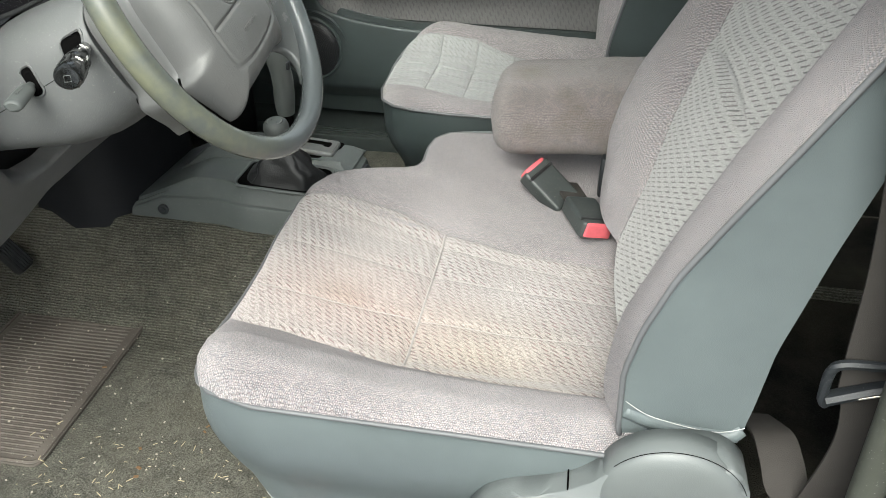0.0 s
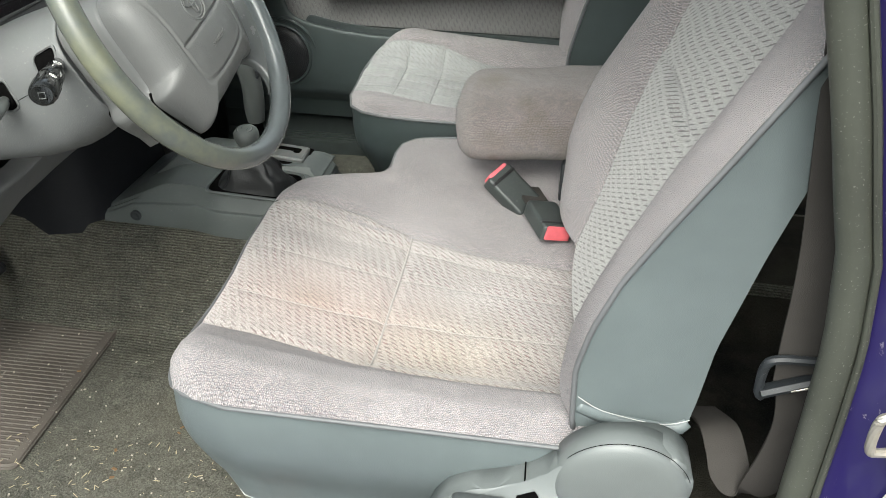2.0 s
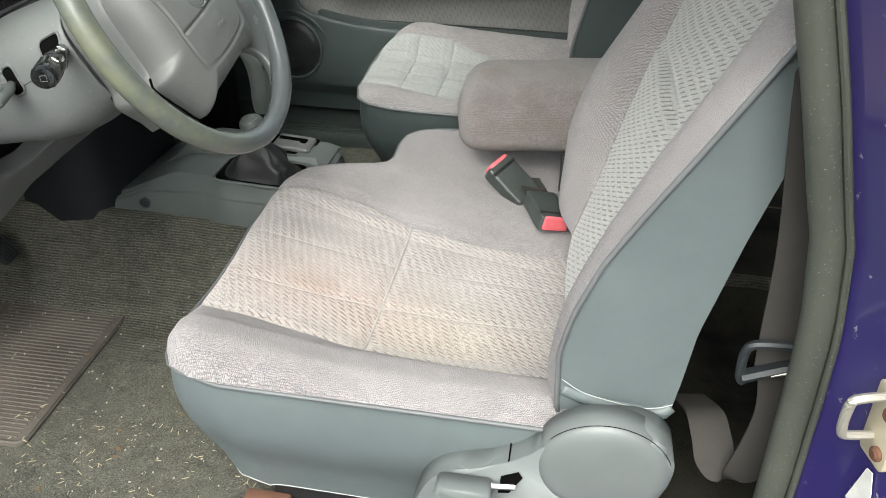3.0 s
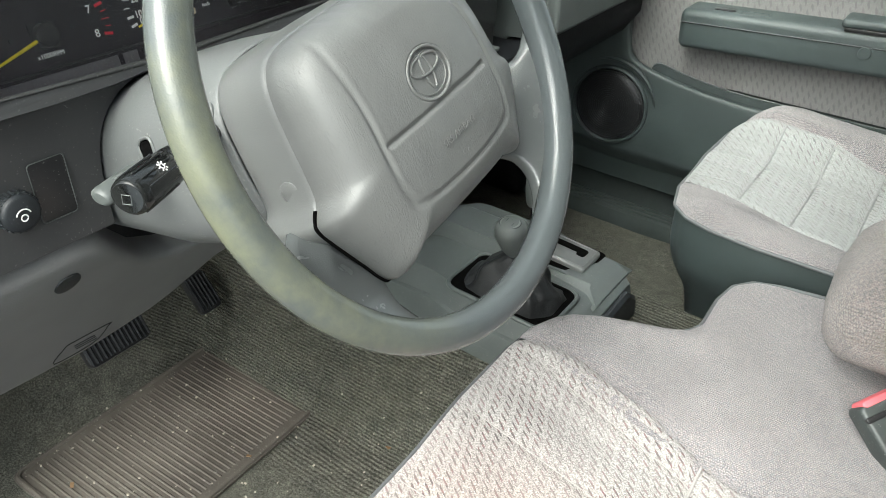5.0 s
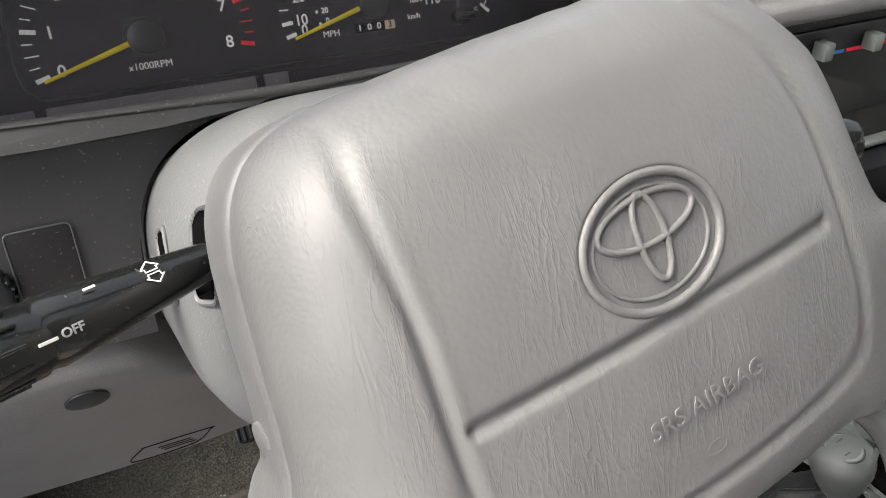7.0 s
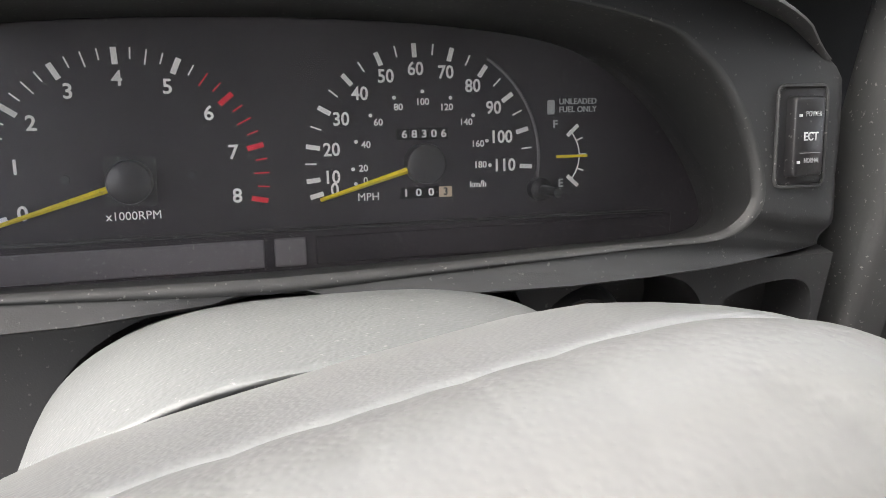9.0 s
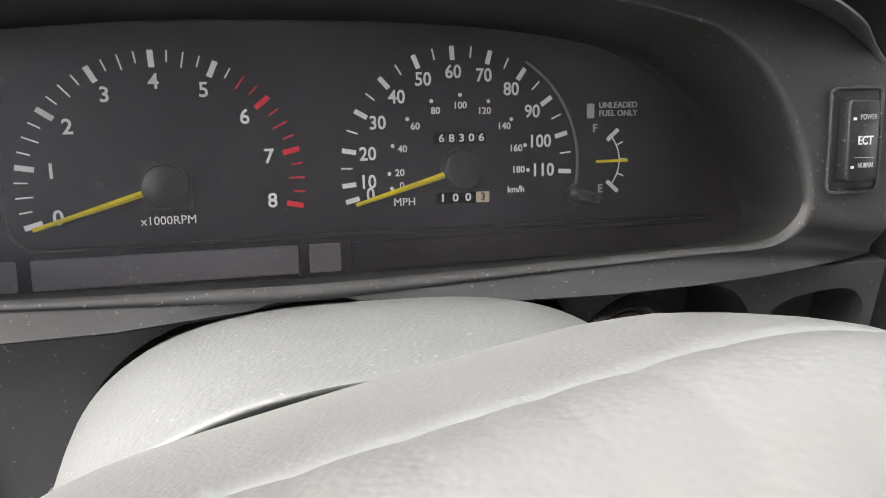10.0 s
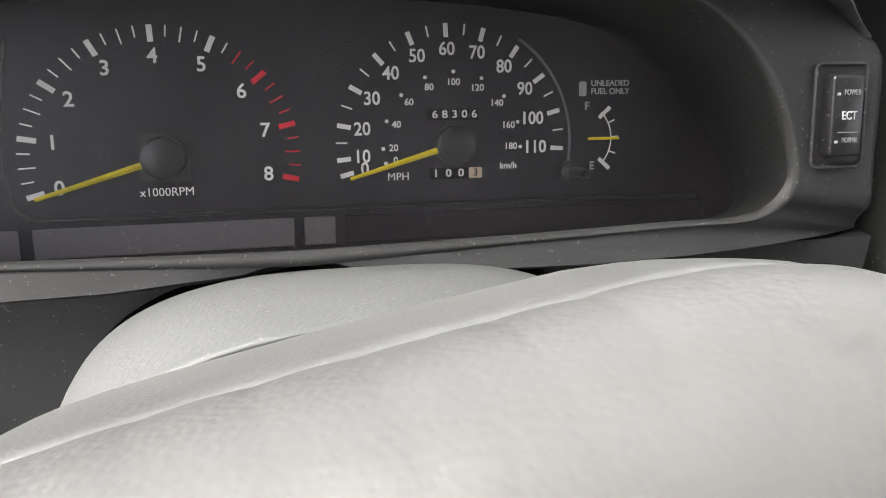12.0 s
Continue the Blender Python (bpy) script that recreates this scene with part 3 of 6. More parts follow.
pane("window_1", [(-0.96, 0.68, 0.80), (-0.96, 1.87, 0.80), (-0.13, 1.87, 1.15), (-0.13, 0.68, 1.15)], "clear laminated windscreen")
pane("window_2", [(-0.75, 1.93, 0.66), (0.45, 1.93, 0.66), (0.45, 1.92, 1.13), (-0.20, 1.92, 1.13)], "clear passenger door window glass")


pane("window_3", [(1.10, 0.66, 0.60), (1.10, 1.89, 0.60), (1.10, 1.89, 1.17), (1.10, 0.66, 1.17)], "clear rear cab window glass")


def pillar_x(z):
    """The rear edge of the rubber-faced pillar strip."""
    return table(((-0.35, 0.47), (0.05, 0.456), (0.305, 0.447), (0.42, 0.442), (0.50, 0.437), (0.586, 0.423), (0.62, 0.412), (0.706, 0.386), (0.783, 0.360), (1.2, 0.22)))(z)


def door_pillar():
    """Painted door jamb beside the driver's seat with its rubber seal, striker and sticker."""
    zs = [-0.35 + 1.52 * i / 60 for i in range(61)]
    prof = [(-0.004, 0.625), (-0.004, 0.612), (0.0, 0.600), (0.006, 0.588), (0.019, 0.562), (0.026, 0.545), (0.032, 0.520), (0.050, 0.495), (0.09, 0.482), (0.60, 0.475), (0.60, 0.60), (0.10, 0.655)]
    jamb = [[(pillar_x(z) + dx, y, z) for dx, y in prof] for z in zs]
    pl = thing("door_jamb", (0.45, 0.55, -0.35), "purple painted door jamb with scuffed edges", "door jamb", kind="structure")
    part("jamb", loft(jamb), M_PAINT, pl, sharp=50)
    seal = [(pillar_x(z) - 0.016, 0.612, z) for z in zs]
    rings = [[(x + 0.0155 * math.cos(a), y + 0.013 * math.sin(a), z) for a in (2 * math.pi * j / 16 for j in range(16))] for x, y, z in seal]
    part("door_seal", loft(rings), M_SEAL, pl, "dusty olive-grey rubber-faced pillar strip")
    part("seal_lip", tube([(x + 0.0135, 0.600, z) for x, y, z in seal], 0.0035, 8), M_SEAL, pl, "thin rubber lip")
    trim = [[(pillar_x(z) + dx, y, z) for dx, y in ((-0.022, 0.632), (-0.016, 0.622), (0.03, 0.62), (0.06, 0.66), (0.05, 0.70), (0.004, 0.66))] for z in zs]
    part("pillar_trim", loft(trim), M_DOOR, pl, "dark grey plastic pillar trim")
    st = thing("door_striker", (0.47, 0.53, 0.4625), "worn steel door striker loop bolted on the jamb", "striker")
    ms = basis((pillar_x(0.4625) + 0.0265, 0.536, 0.4645), (0.006, -0.025, 0), (-0.06, 0, 1))
    part("plate", prism(rounded(0.034, 0.076, 0.005, 3), ms, 0.005, 0.001), M_CREAMPAINT, st, "cream painted striker plate with rust")
    part("loop", tube(smooth_path([ms @ Vector(p) for p in ((-0.006, 0.026, 0.0), (-0.006, 0.026, 0.024), (-0.006, 0.020, 0.032), (-0.006, -0.008, 0.032), (-0.006, -0.014, 0.024), (-0.006, -0.016, 0.0))], 5), 0.0042, 10), M_STEEL, st)
    for z in (-0.024, 0.018):
        part("bolt", lathe([(0.0065, 0), (0.0065, 0.004), (0.004, 0.006)], ms @ pose(0.007, z, 0.004), 12), M_RUST, st)
    m = basis((pillar_x(0.388) + 0.0265, 0.536, 0.388), (0.006, -0.025, 0), (-0.05, 0, 1))
    piece("sticker", prism([(-0.016, -0.026), (0.020, -0.022), (0.004, 0.026), (-0.004, 0.024)], m, 0.0008), M_PAPER, "torn white service sticker on the jamb", "sticker", smooth=False)


door_pillar()
sill = thing("door_sill", (0.0, 0.60, -0.05), "painted driver's door sill with a dark scuff plate", "door sill", kind="structure")
part("sill_body", box(-0.95, 0.47, 0.50, 0.625, -0.25, 0.012, 0.012), M_PAINT, sill)
part("scuff_plate", box(-0.80, 0.44, 0.585, 0.645, 0.004, 0.022, 0.006), M_DARK, sill)
piece("trim", box(-0.98, 0.52, 1.945, 1.995, -0.25, 0.13, 0.004), M_SILL, "dark lower door opening flange", "door frame", "structure")
sill = thing("door_sill", (0.0, 1.92, 0.02), "ribbed dark plastic sill plate at the passenger door", "door sill", kind="structure")
part("plate", box(-0.75, 0.45, 1.895, 1.99, -0.02, 0.035, 0.01), M_SILL, sill)
for k in range(4):
    part("rib", box(-0.60, 0.42, 1.905 + 0.014 * k, 1.912 + 0.014 * k, 0.033, 0.039, 0.002), M_SILL, sill)


# ---- bench seat, driver's part with the middle section ----
def cushion(seat, xf, xb, y0, y1, yn, yf, zt, zw, r, skirt_z, insert_mat, seams_y, cross, dark_skirt=None, thread=None):
    def height(x, y):
        def e(d):
            d = min(max(d / r, 0.0), 1.0)
            return math.sqrt(max(0.0, 1 - (1 - d) ** 2))
        f = e(x - xf(y)) * e(y - y0) * e(y1 - y)
        z = zw(x, y) + (zt(x, y) - zw(x, y)) * f
        puff = 0.0
        inside = step(yn(x) - 0.002, yn(x) + 0.012, y) * (1 - step(yf(x) - 0.012, yf(x) + 0.002, y))
        for q in seams_y:
            puff -= 0.0024 * math.exp(-((y - q(x)) / 0.005) ** 2) * inside
        for c in cross:
            puff -= 0.006 * math.exp(-((x - c) / 0.006) ** 2) * inside
        for q in (yn(x), yf(x)):
            puff -= 0.006 * math.exp(-((y - q) / 0.006) ** 2)
        return z + puff * f + 0.0015 * noise.noise(Vector((x * 22, y * 22, 1.7))) * f

    def place(s, y):
        q = xf(y)
        x = q + (xb - q) * (s ** 1.25)
        return (x, y, height(x, y))

    def zone(a, b_):
        def f(u, v):
            x_guess = xf((a(0) + b_(0)) / 2) + (xb - xf((a(0) + b_(0)) / 2)) * u ** 1.25
            return place(u, a(x_guess) + (b_(x_guess) - a(x_guess)) * v)
        return f
    n0, n1 = (lambda x: y0), (lambda x: y1)
    fn, ff = zone(n0, yn), zone(yf, n1)
    part("bolster", grid(fn, 60, 22, uv=lambda u, v: fn(u, v)[:2]), M_CLOTH, seat, "mauve-grey knitted bolster cloth", sharp=0)
    f = zone(yn, yf)
    part("insert", grid(f, 70, 64, uv=lambda u, v: f(u, v)[:2]), insert_mat, seat, "pale patterned insert with soiled patches", sharp=0)
    part("bolster", grid(ff, 60, 44, uv=lambda u, v: ff(u, v)[:2]), M_CLOTH, seat, "mauve-grey knitted bolster cloth", sharp=0)
    def stitch(run, r_=0.0006):
        part("seam_stitching", tube([Vector(p) + Vector((0, 0, 0.9 * r_)) for p in run], r_, 6), thread or M_SEAMTHREAD, seat, "pale stitched seam")
    for q in seams_y:
        run = []
        for i in range(3, 58):
            y = q(0.0)
            for _ in range(4):
                x = xf(y) + (xb - xf(y)) * (i / 60) ** 1.25
                y = q(x)
            run.append((x, y, height(x, y)))
        stitch(run)
    for c in cross:
        stitch([(c, yn(c) + (yf(c) - yn(c)) * i / 50, height(c, yn(c) + (yf(c) - yn(c)) * i / 50)) for i in range(1, 50)], 0.0017)
    # the piped edge and the vinyl skirt below it
    m = 60
    rim = [place(1 - i / 20, y0) for i in range(20)] + [place(0, y0 + (y1 - y0) * (i / m)) for i in range(m + 1)] + [place(i / 20, y1) for i in range(1, 21)]
    rim = [Vector(p) for p in rim]
    part("piping", tube(rim, 0.0028, 8), M_WELT, seat, "dark grey vinyl piping", sharp=0)
    rings = []
    c = Vector(((xb + xf((y0 + y1) / 2)) / 2, (y0 + y1) / 2, 0))
    for k in range(13):
        t = k / 12
        ring = []
        for i, p in enumerate(rim):
            d = rim[min(i + 3, len(rim) - 1)] - rim[max(i - 3, 0)]
            out = Vector((d.y, -d.x, 0))
            if out.length < 1e-6:
                out = p - c
            out.normalize()
            if out.dot(p - c) < 0 and abs(out.dot(p - c)) > 0.05:
                out = -out
            off = 0.011 * math.sin(math.pi * min(1.0, t * 1.4)) - 0.058 * t ** 1.25
            wrinkle = 0.0025 * noise.noise(Vector((p.x * 14, p.y * 14, t * 3)))
            z = p.z - 0.004 + (skirt_z - p.z) * t
            ring.append(p + out * (off - 0.002 + wrinkle) + Vector((0, 0, z - p.z)))
        rings.append(ring)
    part("skirt", loft(rings, caps=False, closed=False), dark_skirt or M_VINYL, seat, "smooth grey vinyl skirt", sharp=0)
    part("hem_stitching", tube(rings[-1][8:70], 0.0008, 5), M_THREAD, seat, "pale thread along the hem")


def backrest(seat, z0, z1, sides, welt_x, rear_x, centre_x, seam_n, seam_f, insert_mat, crest, cross=0.56, skirt=None):
    """sides: the y of the near and far side panels."""
    ya, yb = sides

    def top_round(z):
        return max(0.0, (z - (z1 - 0.06)) / 0.06)

    def line(a, b_, bulge):
        def f(u, v):
            z = z0 + (z1 - z0) * u
            (xa, p), (xc_, q) = a(z), b_(z)
            t = v
            x = xa + (xc_ - xa) * t - bulge(z) * 4 * t * (1 - t)
            tr = top_round(z)
            return (x + tr * tr * 0.05, p + (q - p) * t, z - 0.0)
        return f
    near_welt = lambda z: (welt_x(z), ya)
    far_welt = lambda z: (welt_x(z) - 0.010, yb)
    near_rear = lambda z: (rear_x(z), ya + 0.012)
    far_rear = lambda z: (rear_x(z), yb - 0.012)
    sn = lambda z: (centre_x(z), seam_n(z))
    sf = lambda z: (centre_x(z), seam_f(z))
    vin = skirt or M_VINYL
    part("side_panel", grid(line(near_rear, near_welt, lambda z: 0.0), 40, 16), vin, seat, "smooth grey vinyl side panel", sharp=0)
    bn, bf = line(near_welt, sn, lambda z: crest), line(sf, far_welt, lambda z: crest)

    def spread(f):
        return lambda u, v: (f(u, v)[2] * 1.06, f(u, v)[1] + 0.6 * f(u, v)[0])
    part("bolster", grid(bn, 50, 24, uv=spread(bn)), M_CLOTH, seat, "mauve-grey knitted back bolster", sharp=0)
    fl = line(sn, sf, lambda z: 0.006)

    def fi(u, v):
        x, y, z = fl(u, v)
        return (x + 0.012 * math.sin(math.pi * min(1.0, max(0.0, v))) ** 0.6 * math.exp(-((z - cross - 0.012 * math.sin(math.pi * v)) / 0.006) ** 2) - 0.004 * step(cross - 0.08, cross, z) * (1 - step(cross, cross + 0.02, z)), y, z)
    part("back_insert", grid(fi, 110, 50, uv=lambda u, v: (fi(u, v)[2] * 1.06, fi(u, v)[1])), insert_mat, seat, "pale patterned back insert", sharp=0)
    part("cross_seam", tube([(fi((cross + 0.012 * math.sin(math.pi * i / 30) - z0) / (z1 - z0), i / 30)[0] - 0.0002, fi(0.5, i / 30)[1], cross + 0.012 * math.sin(math.pi * i / 30)) for i in range(2, 29)], 0.0011, 6), M_CLOTH, seat, "stitched cross seam")
    part("bolster", grid(bf, 50, 20, uv=spread(bf)), M_CLOTH, seat, "mauve-grey knitted back bolster", sharp=0)
    part("side_panel", grid(line(far_welt, far_rear, lambda z: 0.0), 40, 16), vin, seat, "smooth grey vinyl side panel", sharp=0)
    part("back_panel", grid(line(far_rear, near_rear, lambda z: -0.01), 40, 16), vin, seat, "grey vinyl back panel", sharp=0)
    zs = [z0 + (z1 - z0) * i / 40 for i in range(41)]
    part("piping", tube([(welt_x(z) - 0.001 + top_round(z) ** 2 * 0.05, ya - 0.001, z) for z in zs], 0.0030, 8), M_WELT, seat, "dark grey vinyl piping", sharp=0)
    for s in (sn, sf):
        part("seam", tube([(s(z)[0] - 0.001 + top_round(z) ** 2 * 0.05, s(z)[1], z) for z in zs], 0.0018, 6), M_CLOTH, seat)


def driver_seat():
    seat = thing("bench_seat", (0.0, 0.95, 0.0), "grey cloth bench seat with soiled patterned inserts", "car seat", "seats")
    front = table(((0.635, -0.165), (0.642, -0.205), (0.655, -0.232), (0.68, -0.247), (0.74, -0.253), (0.90, -0.257), (0.98, -0.264), (1.08, -0.265), (1.118, -0.261), (1.145, -0.250), (1.159, -0.241), (1.178, -0.216),
                   (1.194, -0.183), (1.215, -0.142), (1.235, -0.114), (1.26, -0.104), (1.32, -0.106), (1.36, -0.100), (1.39, -0.078), (1.405, -0.03), (1.412, 0.02)))
    base = table(((-0.26, 0.306), (-0.19, 0.294), (-0.12, 0.282), (-0.04, 0.271), (0.08, 0.264), (0.27, 0.262)))
    side = table(((0.635, 0.055), (0.67, 0.062), (0.71, 0.050), (0.745, 0.022), (0.775, 0.004), (0.80, 0.0), (1.03, 0.002), (1.07, 0.010), (1.12, 0.022), (1.20, 0.030), (1.41, 0.026)))
    near_w, far_w = 0.309, 0.296
    cushion(seat, front, 0.27, 0.635, 1.412,
            table(((-0.26, 0.782), (-0.2, 0.785), (-0.13, 0.780), (-0.03, 0.758), (0.075, 0.742), (0.27, 0.745))),
            table(((-0.26, 1.092), (-0.2, 1.106), (-0.12, 1.101), (-0.03, 1.073), (0.08, 1.053), (0.27, 1.038))),
            lambda x, y: base(x) + side(y), lambda x, y: near_w + (far_w - near_w) * step(0.70, 0.85, y), 0.055, 0.088, M_INSERT,
            (lambda x: 0.962 - 0.05 * x, lambda x: 0.862, lambda x: 1.034 - 0.18 * x), (-0.032,))
    welt = table(((0.28, 0.222), (0.33, 0.211), (0.40, 0.207), (0.45, 0.217), (0.51, 0.238), (0.57, 0.270), (0.63, 0.304), (0.71, 0.348), (0.80, 0.398), (0.95, 0.47)))
    rear = table(((0.28, 0.325), (0.32, 0.329), (0.365, 0.334), (0.433, 0.339), (0.477, 0.348), (0.543, 0.361), (0.647, 0.386), (0.75, 0.43), (0.95, 0.52)))
    backrest(seat, 0.315, 0.95, (0.658, 1.215), welt, rear, lambda z: 0.212 + 0.355 * (z - 0.3),
             table(((0.3, 0.80), (0.36, 0.855), (0.43, 0.832), (0.52, 0.816), (0.58, 0.814), (0.66, 0.788), (0.73, 0.77), (0.95, 0.75))), table(((0.3, 1.025), (0.40, 1.062), (0.48, 1.118), (0.58, 1.132), (0.64, 1.15), (0.95, 1.16))), M_BACKINSERT, 0.018, cross=0.567)
    part("base_frame", box(-0.15, 0.26, 0.70, 1.36, 0.03, 0.135, 0.01), M_BLACK, seat, "dark steel seat frame")
    part("seat_bracket", box(-0.185, -0.12, 0.675, 0.70, 0.02, 0.065, 0.006), M_RUST, seat, "rusty steel seat bracket")
    low = smooth_path([(0.214, 0.664, 0.347), (0.246, 0.665, 0.334), (0.294, 0.668, 0.3245), (0.318, 0.670, 0.3235), (0.329, 0.674, 0.331)], 6)
    part("lower_back_fold", tube(low, 0.0085, 12), M_VINYL, seat, "folded vinyl hem of the side panel", sharp=0)
    hem = smooth_path([(0.213, 0.6570, 0.363), (0.230, 0.6565, 0.352), (0.249, 0.6568, 0.345), (0.292, 0.6605, 0.3345), (0.314, 0.6632, 0.3345), (0.330, 0.6655, 0.340)], 6)
    part("lower_back_hem", tube(hem, 0.0005, 6), M_THREAD, seat, "pale thread seam")
    # recliner cover with its lever
    m = basis((0, 0.650, 0), (1, 0, 0), (0, 0, 1))
    outline = [(v.x, v.y) for v in smooth_path([(0.050, 0.10, 0), (0.058, 0.165, 0), (0.075, 0.222, 0), (0.10, 0.252, 0), (0.165, 0.280, 0), (0.205, 0.313, 0), (0.245, 0.337, 0),
                                               (0.295, 0.345, 0), (0.327, 0.325, 0), (0.332, 0.29, 0), (0.315, 0.235, 0), (0.285, 0.17, 0), (0.26, 0.10, 0)], 5, False)]
    cov = part("recliner_cover", prism(outline[::-1], m, 0.042, 0.016, 5), M_COVERGREY, seat, "moulded grey plastic recliner cover", sharp=0)
    mb = basis((0.264, 0.6085, 0.288), (1, 0, 0), (-0.25, 0, 1))
    part("boss", lathe([(0.070, -0.03), (0.069, -0.004), (0.066, 0.0005), (0.061, 0.0040), (0.053, 0.0065), (0.040, 0.0080), (0.020, 0.0088), (0.001, 0.009)], mb @ Matrix.Diagonal((1.0, 0.93, 1, 1)), 48), M_COVERGREY, cov, "rounded pivot boss", sharp=0)
    part("cover_joint", tube([mb @ Vector((0.0695 * math.cos(a), 0.0650 * math.sin(a), 0.0005)) for a in [radians(d) for d in range(20, 150, 6)]], 0.0004, 5), M_SHADEBLACK, cov, "thin joint over the boss")
    part("notch", box(0.1660, 0.1676, 0.610, 0.66, 0.276, 0.2835, 0.0004, 1), M_SHADEBLACK, cov, "black strip for the shade of a notch in the cover's edge")
    part("recess", prism([(0.158, 0.236), (0.170, 0.238), (0.183, 0.264), (0.178, 0.272), (0.160, 0.262)], basis((0, 0.6062, 0), (1, 0, 0), (0, 0, 1)), 0.0006), M_SHADEBLACK, cov, "black patch for the shade in the lever opening")
    part("lever_pin", tube([(0.150, 0.600, 0.252), (0.176, 0.603, 0.252)], 0.004, 10), M_CHROME, cov, "bright lever pin")
    part("lever", prism([(x, y) for x, y in rounded(0.060, 0.032, 0.008, 5, 0.122, 0.243)][::-1], basis((0, 0.604, 0), (1, 0, 0), (0, 0, 1)), 0.024, 0.007, 4), M_COVERGREY, cov, "grey plastic recliner lever", sharp=0)
    # folding armrest between the backs
    def arm(u, v):
        a = 2 * math.pi * v
        t = u
        x = 0.008 + 0.235 * t
        end = math.sqrt(max(0.0, 1 - max(0.0, 1 - t / 0.17) ** 2)) if t < 0.17 else 1.0
        hy, hz = 0.078 * (0.30 + 0.70 * end), (0.064 + 0.003 * t) * (0.30 + 0.70 * end)
        c, s = math.cos(a), math.sin(a)
        p = 0.52
        yy = hy * math.copysign(abs(c) ** p, c)
        zz = hz * math.copysign(abs(s) ** p, s)
        return (x, 1.290 + yy, 0.396 + 0.02 * t + zz + 0.003 * noise.noise(Vector((x * 18, yy * 18, zz * 18))))
    bm = grid(arm, 30, 48, uv=lambda u, v: (0.235 * u, 0.46 * v))
    bmesh.ops.remove_doubles(bm, verts=bm.verts, dist=1e-5)
    bmesh.ops.holes_fill(bm, edges=[e for e in bm.edges if e.is_boundary])
    part("armrest", bm, M_ARMCLOTH, seat, "stained grey cloth folding armrest", sharp=0)
    part("armrest_pivot", box(0.19, 0.25, 1.20, 1.225, 0.27, 0.36, 0.006), M_DARK, seat, "dark plastic armrest pivot")
    return seat


driver_seat()


def passenger_seat():
    seat = thing("bench_seat", (0.0, 1.68, 0.0), "grey cloth passenger seat with pale patterned insert", "car seat", "seats")
    front = table(((1.455, -0.10), (1.46, -0.16), (1.475, -0.205), (1.50, -0.232), (1.56, -0.248), (1.68, -0.25), (1.77, -0.240), (1.83, -0.215), (1.865, -0.16), (1.872, -0.08)))
    base = table(((-0.26, 0.318), (-0.18, 0.318), (-0.05, 0.305), (0.1, 0.295), (0.3, 0.29)))
    side = table(((1.455, 0.020), (1.50, 0.016), (1.53, 0.004), (1.56, 0.0), (1.72, 0.0), (1.76, 0.022), (1.80, 0.052), (1.84, 0.060), (1.872, 0.05)))
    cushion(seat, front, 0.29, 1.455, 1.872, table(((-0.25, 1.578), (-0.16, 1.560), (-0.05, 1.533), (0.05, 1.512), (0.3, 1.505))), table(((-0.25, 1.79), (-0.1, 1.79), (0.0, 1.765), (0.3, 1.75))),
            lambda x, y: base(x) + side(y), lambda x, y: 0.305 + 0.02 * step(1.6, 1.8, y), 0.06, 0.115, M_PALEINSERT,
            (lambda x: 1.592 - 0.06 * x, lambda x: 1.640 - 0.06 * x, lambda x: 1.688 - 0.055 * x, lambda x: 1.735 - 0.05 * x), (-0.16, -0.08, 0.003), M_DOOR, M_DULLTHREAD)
    welt = table(((0.28, 0.200), (0.40, 0.186), (0.47, 0.190), (0.55, 0.208), (0.70, 0.26), (0.95, 0.36)))
    rear = table(((0.28, 0.32), (0.50, 0.34), (0.95, 0.46)))
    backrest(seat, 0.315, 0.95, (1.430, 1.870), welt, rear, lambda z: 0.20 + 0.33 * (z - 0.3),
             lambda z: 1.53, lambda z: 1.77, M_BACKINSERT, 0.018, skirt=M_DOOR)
    part("base_frame", box(-0.15, 0.26, 1.52, 1.82, 0.03, 0.135, 0.01), M_BLACK, seat, "dark steel seat frame")
    part("seat_rail", box(-0.205, 0.25, 1.475, 1.51, 0.01, 0.06, 0.006), M_BLACK, seat, "dark steel seat rail")
    part("recliner_lever", tube([(0.14, 1.445, 0.335), (0.19, 1.440, 0.375), (0.22, 1.440, 0.39)], 0.007, 8), M_GREY, seat, "grey recliner lever")


passenger_seat()


# ---- seat belts ----
def buckle(p, along, up, length=0.080, width=0.052, thick=0.025):
    """Buckle with its local x across, y along the body toward the red button."""
    b = thing("seat_belt_buckle", p, "dark seat belt buckle with a faded red button", "seat belt buckle", "belt buckles")
    side = Vector(along).cross(Vector(up))
    m = basis(p, side, along)
    part("body", prism(rounded(width, length, 0.006, 3), m @ pose(0, 0, -thick / 2), thick, 0.005, 3), M_BUCKLE, b)
    part("surround", prism(rounded(width * 0.98, 0.006, 0.002, 3, 0, length / 2 - 0.0145), m @ pose(0, 0, -thick * 0.5), thick * 1.03, 0.001), M_BLACK, b, "black slot surround")
    part("button", prism(rounded(width * 0.80, 0.016, 0.003, 3, 0, length / 2 - 0.0045), m @ pose(0, 0, -thick * 0.36), thick * 0.84, 0.003), M_RED, b, "faded red release button")
    part("strap", box(-0.022, 0.022, -length / 2 - 0.06, -length / 2 + 0.004, -0.002, 0.002, 0.001, 1, m), M_BELT, b, "grey belt webbing")
    return b


buckle((0.114, 1.185, 0.312), (-0.55, 0.25, 0.42), (0.35, -0.55, 0.75))
buckle((0.176, 1.118, 0.302), (0.30, -0.72, -0.05), (0.25, -0.1, 0.95))

belt = thing("seat_belt", (0.41, 0.67, 0.2), "grey shoulder belt webbing hanging by the pillar", "seat belt")


